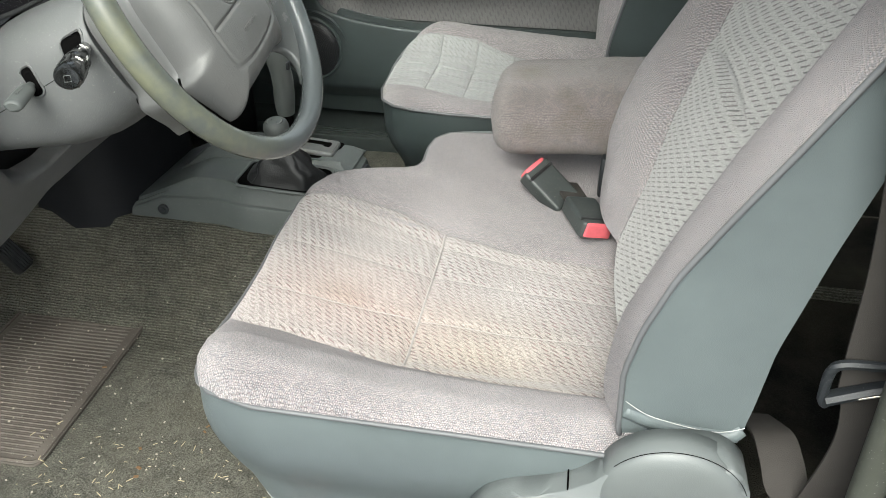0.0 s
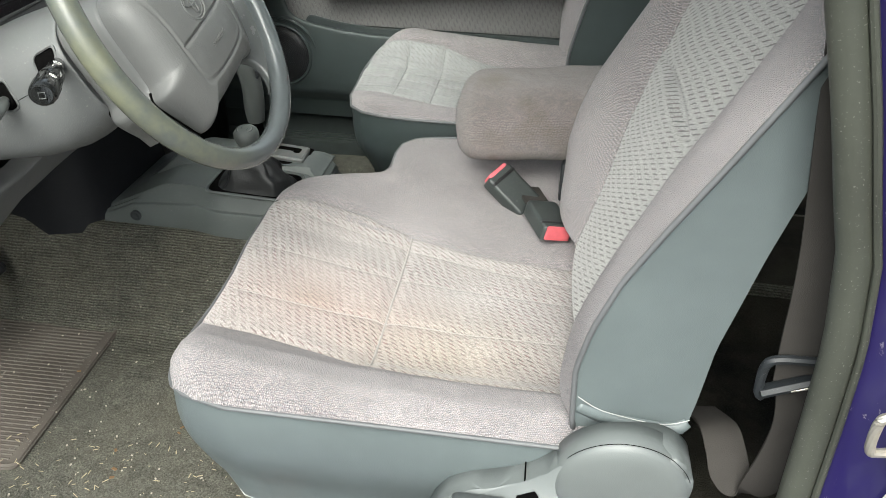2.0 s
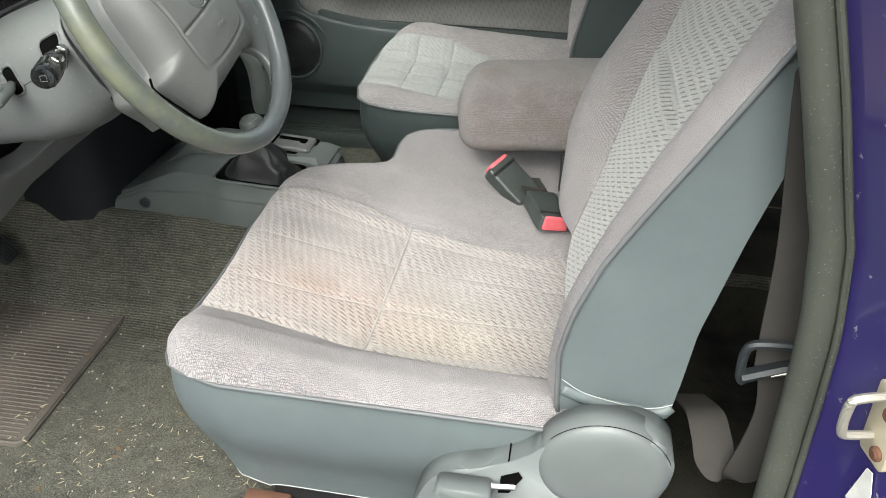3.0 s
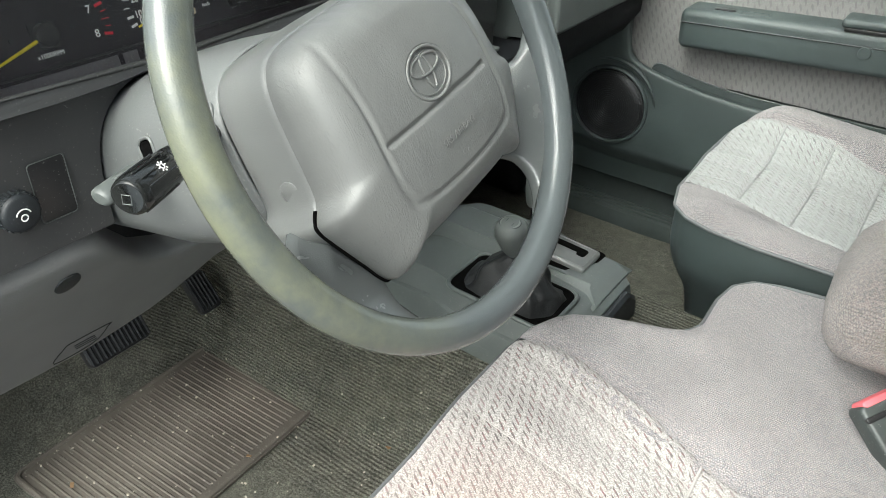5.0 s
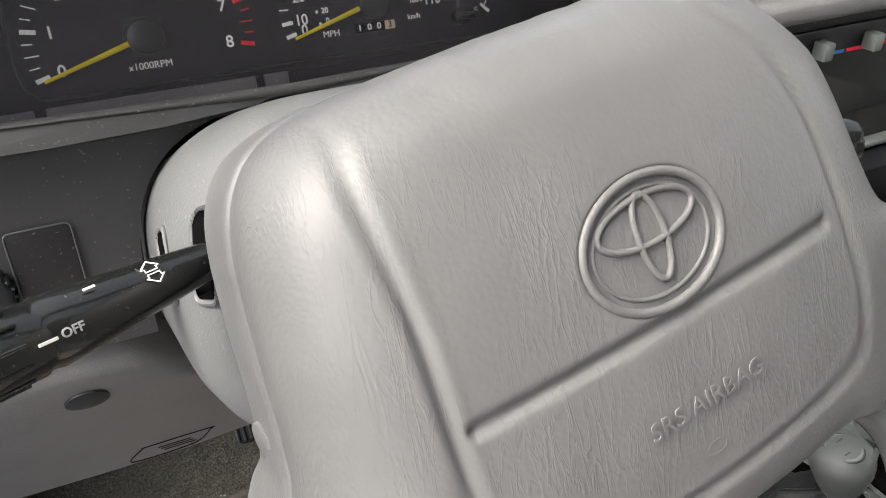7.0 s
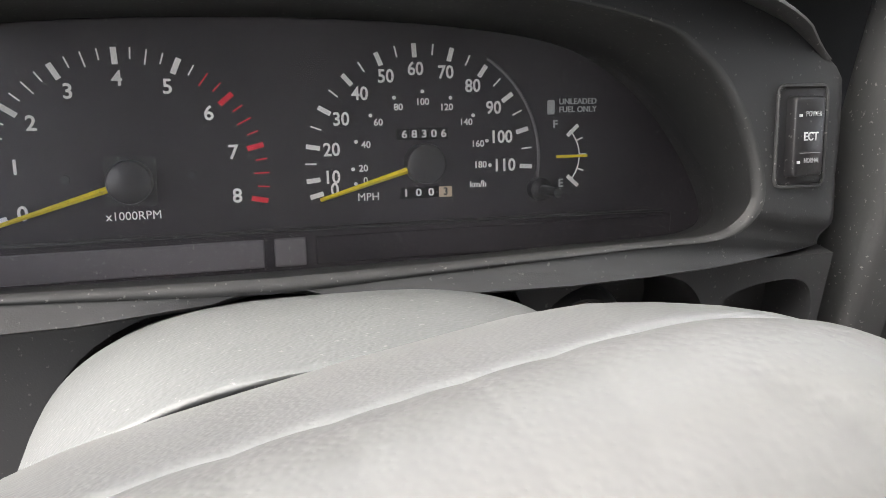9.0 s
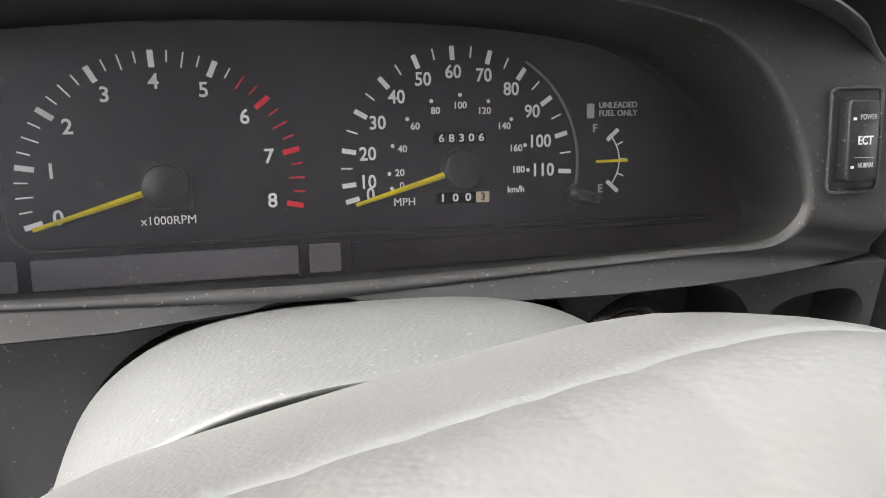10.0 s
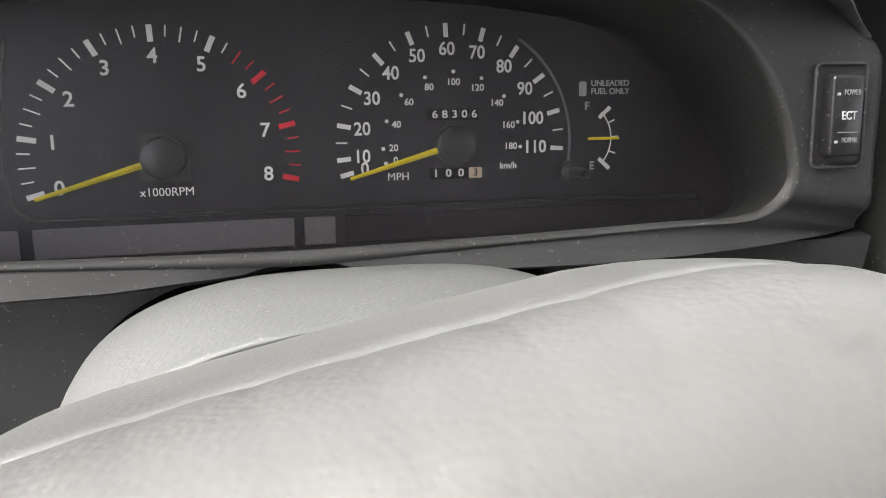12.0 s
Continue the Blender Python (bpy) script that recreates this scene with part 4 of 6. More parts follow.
def ribbon(path, width, thick=0.0016, across=(1, -0.25, 0)):
    P = smooth_path(path, 8)
    A = Vector(across).normalized() * width / 2
    rings = []
    for i, p in enumerate(P):
        d = (P[min(i + 1, len(P) - 1)] - P[max(i - 1, 0)]).normalized()
        n = A.cross(d).normalized() * thick
        a = A - d * A.dot(d)
        rings.append([p - a - n, p + a - n, p + a + n, p - a + n])
    return loft(rings)


part("upper_webbing", ribbon([(0.338, 0.655, 1.10), (0.362, 0.66, 0.85), (0.384, 0.66, 0.70), (0.407, 0.66, 0.552), (0.415, 0.66, 0.456), (0.419, 0.66, 0.41)], 0.046, across=(1, -0.1, 0)), M_BELT, belt)
part("lower_webbing", ribbon([(0.421, 0.660, 0.412), (0.431, 0.660, 0.358), (0.428, 0.660, 0.309), (0.419, 0.662, 0.265), (0.405, 0.668, 0.244), (0.393, 0.680, 0.250), (0.387, 0.700, 0.268), (0.380, 0.730, 0.278), (0.370, 0.780, 0.255)], 0.044, across=(1, -0.1, 0.1)), M_BELT, belt)
guide = part("belt_guide", tube(smooth_path([(0.388, 0.654, 0.393), (0.383, 0.654, 0.400), (0.382, 0.654, 0.430), (0.391, 0.653, 0.441), (0.420, 0.652, 0.444), (0.455, 0.650, 0.448)], 5), 0.0048, 8), M_DARK, belt, "dark plastic belt guide loop")
part("guide_plate", tube([(0.385, 0.653, 0.400), (0.420, 0.652, 0.418), (0.458, 0.650, 0.433)], 0.0105, 8, flat=0.55), M_DARK, guide)
part("guide_slot", tube([(0.408, 0.6445, 0.412), (0.432, 0.6435, 0.4225)], 0.0018, 6), M_STEEL, guide, "pale worn slot")

# ---- floor console ----
console = thing("floor_console", (-0.38, 1.30, 0.15), "grey moulded floor console on the tunnel", "console")


def console_parts():
    top = table(((-0.62, 0.205), (-0.595, 0.215), (-0.505, 0.258), (-0.49, 0.2625), (-0.40, 0.2615), (-0.30, 0.255), (-0.262, 0.254), (-0.235, 0.247), (-0.228, 0.240)))
    near = table(((-0.62, 1.186), (-0.45, 1.183), (-0.405, 1.174), (-0.30, 1.171), (-0.25, 1.174), (-0.228, 1.190)))
    far = table(((-0.62, 1.425), (-0.36, 1.425), (-0.26, 1.405), (-0.228, 1.385)))
    ledge = table(((-0.62, 0.216), (-0.44, 0.228), (-0.40, 0.224), (-0.228, 0.224)))
    rings = []
    for i in range(41):
        x = -0.62 + 0.389 * i / 40
        a, b_, t = near(x), far(x), top(x)
        e = min(ledge(x), t - 0.012)
        rings.append([(x, a - 0.004, 0.150), (x, a - 0.003, 0.185), (x, a - 0.001, e - 0.004), (x, a + 0.001, e), (x, a + 0.006, e + 0.002), (x, a + 0.008, e + 0.006), (x, a + 0.013, t - 0.006), (x, a + 0.016, t - 0.001), (x, a + 0.020, t),
                      (x, b_ - 0.030, t), (x, b_ - 0.020, t - 0.006), (x, b_ - 0.004, 0.20), (x, b_ + 0.004, 0.135)])
    part("body", loft(rings), M_CONSOLE, console, sharp=28)
    # raised block on the far half, its rear end cut away for the shift gate
    rings = []
    for i in range(15):
        x = -0.575 + 0.187 * i / 14
        up = 0.0225 * step(-0.575, -0.49, x)
        base, back_y = top(x) - 0.004, 1.348 - 0.016 * step(-0.42, -0.388, x)
        rings.append([(x, 1.276, base), (x, 1.281, base + 0.004 + up * 0.75), (x, 1.285, base + 0.004 + up), (x, back_y - 0.010, base + 0.004 + up), (x, back_y, base + 0.003 + up * 0.8), (x, back_y + 0.035, base - 0.010)])
    part("raised_block", loft(rings), M_CONSOLE, console, "raised grey console block", sharp=28)
    part("block_pocket", prism(rounded(0.036, 0.030, 0.006, 4), pose(-0.376, 1.313, 0.2622), 0.0012), M_SHADEBLACK, console, "black patch for the shaded opening behind the lever")
    # rear shoulder beside the boot
    part("shoulder", loft([[(x, y0, 0.250), (x, y0 + 0.010, z), (x, 1.300, z + 0.002), (x, 1.375, z), (x, 1.392, 0.245)] for x, y0, z in ((-0.372, 1.292, 0.262), (-0.300, 1.290, 0.2615), (-0.262, 1.284, 0.2605), (-0.240, 1.262, 0.2500))]), M_CONSOLE, console, "sloped grey shoulder", sharp=28)
    part("end_cap", loft([[(x, 1.188 + d, 0.150), (x, 1.188 + d, 0.215 - d), (x, 1.205 + d, 0.238 - d), (x, 1.345 - d, 0.240 - d), (x, 1.378 - d, 0.215 - d), (x, 1.392 - d, 0.150)] for x, d in ((-0.250, 0.0), (-0.226, 0.0), (-0.2215, 0.004))]), M_DARK, console, "dark console end cap", sharp=30)
    # well and leather boot of the transfer lever
    part("boot_frame", prism(rounded(0.148, 0.094, 0.016, 5), pose(-0.342, 1.229, 0.2575, 0, 2.2, 0), 0.0032, 0.001), M_SHADEBLACK, console, "black plate for the shade in the boot opening")
    part("boot_rim", tube([pose(-0.342, 1.229, 0.2595, 0, 2.2, 0) @ Vector((x, y, 0)) for x, y in rounded(0.154, 0.100, 0.018, 6)], 0.0032, 8, closed=True), M_CONSOLE, console, "rounded grey rim of the boot opening")
    def boot(u, v):
        a = 2 * math.pi * u
        c, s = math.cos(a), math.sin(a)
        p = 0.55
        k = 1 - v
        w, h = 0.011 + 0.058 * k ** 0.75, 0.011 + 0.033 * k ** 0.75
        fold = 1 + 0.10 * math.sin(6 * a + 4 * v) * (1 - abs(2 * v - 1)) + 0.09 * noise.noise(Vector((3 * c, 3 * s, 4 * v)))
        return (-0.342 + 0.008 * v + w * fold * math.copysign(abs(c) ** p, c), 1.229 - 0.012 * v + h * fold * math.copysign(abs(s) ** p, s), 0.252 + 0.074 * v + 0.006 * math.sin(9 * v + 2 * a) * (1 - v))
    part("boot", grid(boot, 64, 26), M_BOOT, console, "creased black leather shift boot", sharp=0)
    seam = [boot(0.62, j / 20) for j in range(2, 20)]
    part("boot_stitching", tube([Vector(p) + Vector((-0.001, -0.001, 0.0006)) for p in seam], 0.0005, 5), M_DARK, console, "dark stitched boot seam")
    lev = part("transfer_lever", tube([(-0.334, 1.217, 0.30), (-0.335, 1.207, 0.345)], 0.008, 12), M_DARK, console, "dark transfer lever")
    m = Matrix.Translation((-0.335, 1.208, 0.331)) @ pose(0, 0, 0, 12, -4, 0) @ Matrix.Scale(0.90, 4)
    part("knob", lathe([(0.0105, 0), (0.0135, 0.006), (0.0185, 0.018), (0.0228, 0.033), (0.0236, 0.041), (0.0222, 0.048), (0.0185, 0.0525), (0.012, 0.0548), (0.001, 0.0555)], m, 32), M_KNOB, lev, "rounded grey plastic knob", sharp=0)
    part("knob_rim", tube([m @ Vector((0.0155 * math.cos(a), 0.0125 * math.sin(a), 0.0537)) for a in [radians(15 * j) for j in range(24)]], 0.0006, 5, closed=True), M_DARK, lev, "moulded edge of the knob's emblem")
    part("knob_cap", prism([(0.0145 * math.cos(a), 0.0115 * math.sin(a)) for a in [radians(15 * j) for j in range(24)]], m @ pose(0, 0, 0.0528), 0.0020, 0.0006), M_KNOBCAP, lev, "worn shift pattern on the knob")
    for dx, dy, w_, h_ in ((-0.006, 0.003, 0.0012, 0.006), (0.0, 0.003, 0.0012, 0.006), (0.0, -0.001, 0.0125, 0.0012), (0.006, -0.003, 0.0012, 0.006)):
        part("pattern_bar", box(dx - w_ / 2, dx + w_ / 2, dy - h_ / 2, dy + h_ / 2, 0.0545, 0.0552, 0, 1, m), M_DARK, lev, smooth=False)
    # shift gate beside the boot: a dark surround, a pale plate and its bent slot
    mg = pose(-0.322, 1.344, 0.2590, 0, 4, 0)
    part("gate_surround", prism(rounded(0.090, 0.078, 0.008, 4), mg, 0.0055, 0.002), M_SHADEBLACK, console, "black plate for the shaded gap round the shift gate")
    pl = part("slot_plate", prism(rounded(0.074, 0.058, 0.006, 4, 0.002, 0), mg, 0.0125, 0.004, 3), M_GATE, console, "pale grey shift gate plate")
    part("slot", prism(rounded(0.060, 0.013, 0.005, 4, -0.004, 0.010), mg @ pose(0, 0, 0.0122), 0.0008), M_SHADEBLACK, pl, "black strip for the shade in the slot")
    part("slot", prism(rounded(0.013, 0.018, 0.004, 4, 0.019, 0.006), mg @ pose(0, 0, 0.0121), 0.0008), M_SHADEBLACK, pl, "black strip for the shade in the slot")
    part("slot_rim", tube([mg @ Vector((x, y, 0.0126)) for x, y in rounded(0.066, 0.050, 0.006, 4, 0.002, 0)], 0.0010, 6, closed=True), M_GATE, pl)
    part("screw", lathe([(0.0100, -0.003), (0.0100, 0.0022), (0.0085, 0.0030), (0.0075, 0.0022), (0.0045, 0.0020), (0.004, 0.0034), (0.0004, 0.0034)], basis((-0.557, 1.1815, 0.199), (1, 0, 0), (0, 0, 1)), 24), M_DARK, console, "dark fixing screw")
    gl = thing("gear_lever", (-0.375, 1.335, 0.262), "grey gear lever handle with an overdrive button", "gear lever")
    part("shaft", tube([(-0.366, 1.336, 0.262), (-0.367, 1.327, 0.345)], 0.010, 12), M_SHADEBLACK, gl, "black lever shaft")
    hp = smooth_path([(-0.367, 1.326, 0.338), (-0.367, 1.324, 0.36), (-0.366, 1.322, 0.40), (-0.372, 1.318, 0.44), (-0.388, 1.312, 0.47), (-0.400, 1.308, 0.482)], 5)
    part("handle", tube(hp, 0.017, 20, radii=[0.0155 + 0.003 * min(1, i / 6) - (0.006 if i == len(hp) - 1 else 0) for i in range(len(hp))]), M_KNOB, gl, sharp=50)
    part("overdrive_button", box(-0.352, -0.346, 1.304, 1.316, 0.425, 0.440, 0.003, 2), M_DARK, gl, "dark overdrive button")
    kc = thing("kick_cover", (-0.70, 1.27, 0.16), "black plastic cover at the tunnel front", "cover")
    part("body", loft([[(-0.80, 1.175 + s, z), (-0.72, 1.155 + s, z), (-0.655, 1.160 + s, z), (-0.615 + q, 1.195 + s, z), (-0.60 + q, 1.40, z), (-0.80, 1.40, z)] for z, s, q in ((0.09, 0.0, 0.012), (0.14, -0.002, 0.010), (0.22, 0.004, 0.0), (0.32, 0.012, -0.015), (0.42, 0.020, -0.030))]), M_FOOTSHADE, kc, sharp=50)
    for z in (0.14, 0.31):
        part("screw", lathe([(0.008, 0), (0.008, 0.003), (0.005, 0.004)], basis((-0.69, 1.157 + (0.009 if z > 0.2 else 0), z), (1, 0, 0), (0, 0, 1)), 16), M_FOOTSHADE, kc, "dark fixing screw")


console_parts()

# ---- ribbed floor mat and litter ----
mat_thing = thing("floor_mat", (-0.70, 0.94, 0.0), "ribbed grey-brown rubber floor mat with grit", "floor mat")
MM = basis((-0.704, 0.957, 0.0015), (1, 0.02, 0.0), (-0.095, 1, 0.0))
part("mat_base", prism(rounded(0.250, 0.410, 0.016, 6), MM, 0.004, 0.001), M_RUBBER, mat_thing)
ring = [MM @ Vector((x, y, 0.0045)) for x, y in rounded(0.240, 0.400, 0.014, 6)]
part("mat_edge", tube(ring, 0.0035, 6, closed=True), M_RUBBER, mat_thing)
for k in range(44):
    y = -0.187 + 0.374 * k / 43
    part("rib", box(-0.106, 0.106, y - 0.0017, y + 0.0017, 0.003, 0.0056, 0.0010, 1, MM), M_RUBBER, mat_thing)

rng = random.Random(4)


def litter(name, n, area, size, material, label, flat):
    bm = bmesh.new()
    for _ in range(n):
        x, y = rng.uniform(*area[:2]), rng.uniform(*area[2:])
        z = floor_height(x, y) + 0.004
        if -0.83 < x < -0.57 and 0.75 < y < 1.16:
            z = 0.013
        L = rng.uniform(*size)
        t = bmesh.new()
        bmesh.ops.create_cube(t, size=1.0)
        bmesh.ops.transform(t, matrix=pose(x, y, z, rng.uniform(-12, 12), rng.uniform(-12, 12), rng.uniform(0, 180)) @ Matrix.Diagonal((L, L * flat, 0.0008, 1)), verts=t.verts)
        join(bm, t)
    piece(name, bm, material, label, "litter", "stuff", smooth=False)


litter("straw_litter", 200, (-0.62, -0.16, 0.63, 0.84), (0.002, 0.010), M_STRAW, "scattered dry grass and straw bits on carpet", 0.10)
litter("grit", 170, (-0.84, -0.25, 0.66, 1.14), (0.0012, 0.0038), M_GRIT, "pale crumbs and grit on mat and carpet", 0.7)
litter("leaf_crumbs", 12, (-0.84, -0.30, 0.66, 1.12), (0.004, 0.009), M_LEAF, "small brown leaf crumbs", 0.6)

leaf = bmesh.new()
loft([[(-0.838 + 0.016 * u * math.cos(a) + 0.005 * math.sin(5 * a) * u, 1.155 + 0.010 * u * math.sin(a), 0.012 + 0.006 * u * math.sin(3 * a) + 0.002 * (1 - u)) for a in [2 * math.pi * j / 20 for j in range(20)]] for u in (1.0, 0.6, 0.1)], bm=leaf)
piece("dry_leaf", leaf, M_LEAF, "small curled brown leaf on the mat's corner", "leaf")

# ---- pedals ----
def pedal(p, w, h, tilt, name, label, ribs):
    pd = thing(name, p, label, "pedal", "pedals")
    m = Matrix.Translation(p) @ pose(0, 0, 0, 0, 90 - tilt, 0) @ pose(0, 0, 0, 0, 0, 90)
    pad_ = part("pad", prism(rounded(w, h, 0.008, 4), m, 0.012, 0.003), M_BLACK, pd, "ribbed black rubber pad")
    for k in range(ribs):
        x = -w / 2 + w * (k + 0.5) / ribs
        part("rib", box(x - 0.0016, x + 0.0016, -h * 0.42, h * 0.42, 0.010, 0.015, 0.001, 1, m), M_FOOTSHADE, pad_)
    part("arm", tube([p, (p[0] - 0.05, p[1], p[2] + 0.06), (p[0] - 0.10, p[1], p[2] + 0.32)], 0.008, 8), M_BLACK, pd)


pedal((-0.765, 0.905, 0.176), 0.092, 0.046, 35, "brake_pedal", "wide ribbed brake pedal under the dash", 14)
pedal((-0.805, 1.080, 0.131), 0.038, 0.066, 40, "accelerator_pedal", "narrow ribbed accelerator pedal under the dash", 6)

# ---- dashboard ----
dash = thing("dashboard", (-0.62, 1.25, 0.55), "dark grey moulded dashboard with instrument hood", "dashboard")
FACE = basis((-0.616, 0.0, 0.64), (0, 1, 0), (-0.287, 0, 0.958))


def on_face(y, v, n=0.0):
    return FACE @ Vector((y, v, n))


LIP_MID = 0.89


def mirrored(half):
    right = smooth_path([(a, b_, 0) for a, b_ in half], 5)
    left = [Vector((2 * LIP_MID - p.x, p.y, 0)) for p in right[::-1]]
    return [(p.x, p.y) for p in right] + [(p.x, p.y) for p in left[1:-1]]


LIP = mirrored(((0.89, 0.631), (0.98, 0.633), (1.05, 0.635), (1.081, 0.6355), (1.096, 0.639), (1.106, 0.648), (1.107, 0.660), (1.101, 0.679), (1.090, 0.698), (1.075, 0.713), (1.05, 0.726), (0.98, 0.737), (0.89, 0.740)))
DEEP = mirrored(((0.89, -0.053), (0.98, -0.052), (1.06, -0.050), (1.11, -0.049), (1.132, -0.047), (1.143, -0.040), (1.139, -0.022), (1.124, 0.004), (1.105, 0.027), (1.078, 0.048), (1.04, 0.062), (0.97, 0.070), (0.89, 0.072)))


def bezel_x(z):
    return -0.509 - 0.29 * (z - 0.632)


def dashboard():
    lip = [Vector((bezel_x(z), y, z)) for y, z in LIP]
    deep = [on_face(y, v, 0.002) for y, v in DEEP]
    n = len(lip)
    mid = Vector((0, LIP_MID, 0.685))
    def push(ring, d, dx):
        out = []
        for p in ring:
            o = Vector((0, p.y - mid.y, p.z - mid.z)).normalized()
            out.append(p + o * d + Vector((dx, 0, 0)))
        return out
    hood = [deep, [a.lerp(b_, 0.10) for a, b_ in zip(lip, deep)], push(lip, -0.0006, -0.0040), push(lip, 0.0002, -0.0016), push(lip, 0.0014, -0.0003), push(lip, 0.0028, 0.0), push(lip, 0.0045, -0.0006)]
    part("instrument_hood", loft(hood, caps=False), M_DASH, dash, "dusty dark instrument recess", sharp=60)
    # flat panel round the recess: outer edge in the same number of points
    side_y = 1.150 - LIP_MID
    half = [(0.0, 0.7570), (0.09, 0.7535), (0.156, 0.7450), (0.204, 0.7350), (0.231, 0.7250), (0.2455, 0.7150), (side_y, 0.7040), (side_y, 0.660), (side_y, 0.6245), (0.0, 0.6245)]
    border = sorted((math.atan2(z - mid.z, s * y), math.hypot(y, z - mid.z)) for y, z in half for s in (1, -1))
    border = [(border[-1][0] - 2 * math.pi, border[-1][1])] + border + [(border[0][0] + 2 * math.pi, border[0][1])]
    reach = table(border)
    outer = []
    for p in hood[-1]:
        a = math.atan2(p.z - mid.z, p.y - mid.y)
        y, z = mid.y + reach(a) * math.cos(a), mid.z + reach(a) * math.sin(a)
        outer.append(Vector((bezel_x(z) - 0.003 - 0.009 * step(0.640, 0.626, z), y, max(0.6245, z))))
    roll = [push(outer, d, dx) for d, dx in ((0.0022, -0.0008), (0.0040, -0.0035), (0.0050, -0.008), (0.0056, -0.020))]
    part("bezel", loft([hood[-1], [a.lerp(b_, 0.97) + Vector((0.0005, 0, 0)) for a, b_ in zip(hood[-1], outer)], outer] + roll, caps=False), M_BEZEL, dash, "dark satin instrument bezel", sharp=40)
    brow = [p for p in outer if p.z > 0.708]
    edge = [p + Vector((0.030 * step(0.708, 0.748, p.z), 0, 0.003 * step(0.708, 0.74, p.z))) for p in brow]
    under = [a.lerp(b_, 0.5) + Vector((0.0, 0, -0.001)) for a, b_ in zip(brow, edge)]
    rings = [brow, under, edge] + [push(edge, d, dx) for d, dx in ((0.0020, 0.0002), (0.0042, -0.0016), (0.0060, -0.006), (0.0085, -0.018), (0.011, -0.045), (0.013, -0.08))]
    part("visor", loft(rings, caps=False, closed=False), M_DASH, dash, "dark brow over the dials", sharp=60)
    # lower panel left of the column, pocket panel right of it
    ml = basis((-0.4768, 0, 0), (0, 1, 0), (-0.06, 0, 1))
    arc = [(0.911 - 0.1135 * math.cos(radians(a)) ** 0.66, 0.527 + 0.0995 * math.sin(radians(a)) ** 0.66) for a in range(66, -1, -6)] + [(0.7975, 0.505)]
    left = [(0.60, 0.505), (0.60, 0.6228), (arc[0][0] + 0.001, 0.6228), *arc]
    part("switch_panel", holed_plate(left, [], ml, 0.02), M_PANEL, dash, "dark switch panel")
    arc_far = [(2 * 0.911 - y, z) for y, z in arc]
    def pocket(pts):
        return [(p.x, p.y) for p in smooth_path([(y, z, 0) for y, z in pts], 5, True)]
    pockets = [(pocket(((1.004, 0.580), (1.006, 0.600), (1.020, 0.614), (1.041, 0.6185), (1.062, 0.6185), (1.079, 0.613), (1.090, 0.598), (1.091, 0.578), (1.080, 0.560), (1.050, 0.556), (1.018, 0.560))), 0.045),
               (pocket(((1.099, 0.575), (1.0995, 0.596), (1.106, 0.606), (1.130, 0.6105), (1.145, 0.608), (1.152, 0.596), (1.152, 0.575), (1.145, 0.562), (1.106, 0.562))), 0.030)]
    part("pocket_panel", holed_plate([(1.158, 0.49), (1.158, 0.6228), (0.990, 0.6228), *[(y, z) for y, z in arc_far if y > 0.992], (1.03, 0.49)], pockets, ml, 0.02), M_BEZEL, dash, "dark panel with coin pockets", sharp=40)
    # added black box: its colour stands for the shade behind the column
    part("column_gap_shade", box(-0.66, -0.60, 0.70, 1.10, 0.38, 0.575, 0.004), M_BLACK, dash, "black box for the shade in the gap behind the column")
    part("top_pad", loft([[(-0.550, y, 0.742), (-0.538, y, 0.757), (-0.550, y, 0.775), (-0.62, y, 0.79), (-0.95, y, 0.80), (-1.10, y, 0.79), (-1.10, y, 0.72), (-0.62, y, 0.735)] for y in (0.62, 0.70, 0.90, 1.10, 1.25, 1.60, 1.90)]), M_DASH, dash, "dark padded dash top", sharp=50)
    # dimmer wheel and blank switch
    k = part("dimmer_knob", lathe([(0.0155, 0), (0.0155, 0.010), (0.0145, 0.0125), (0.012, 0.014), (0.0005, 0.0142)], basis((-0.511, 0.7215, 0.5505), (0, 1, 0), (-0.06, 0, 1)), 32), M_DARK, dash, "ridged dark dimmer knob", sharp=40)
    for j in range(24):
        a = 2 * math.pi * j / 24
        part("ridge", box(0.0148, 0.0168, -0.0009, 0.0009, 0.001, 0.010, 0.0004, 1, basis((-0.511, 0.7215, 0.5505), (0, 1, 0), (-0.06, 0, 1)) @ pose(0, 0, 0, 0, 0, math.degrees(a))), M_DARK, k)
    mk = basis((-0.4966, 0.7215, 0.5505), (0, 1, 0), (-0.06, 0, 1))
    part("dimmer_symbol", tube([mk @ Vector((0.006 * math.cos(a), 0.006 * math.sin(a) - 0.001, 0)) for a in [radians(d) for d in range(20, 161, 20)]], 0.0006, 5), M_WHITE, k)
    part("dimmer_symbol", tube([mk @ Vector((0.0026 * math.cos(a), 0.0026 * math.sin(a) - 0.002, 0)) for a in [radians(d) for d in range(0, 360, 30)]], 0.0006, 5, closed=True), M_WHITE, k)
    sw = part("blank_switch", prism(rounded(0.030, 0.050, 0.003, 3), basis((-0.5105, 0.754, 0.5555), (0, 1, 0), (-0.06, 0, 1)), 0.0022, 0.001), M_BLACK, dash, "blank black switch cover")
    part("switch_rim", tube([basis((-0.5105, 0.754, 0.5555), (0, 1, 0), (-0.06, 0, 1)) @ Vector((x, y, 0.0020)) for x, y in rounded(0.0305, 0.0505, 0.003, 3)], 0.0005, 5, closed=True), M_KNOB, sw, "thin pale switch edge")
    # rocker switch on the right of the bezel
    me = basis((bezel_x(0.678) - 0.002, 1.1280, 0.678), (0, 1, 0), (-0.29, 0, 1))
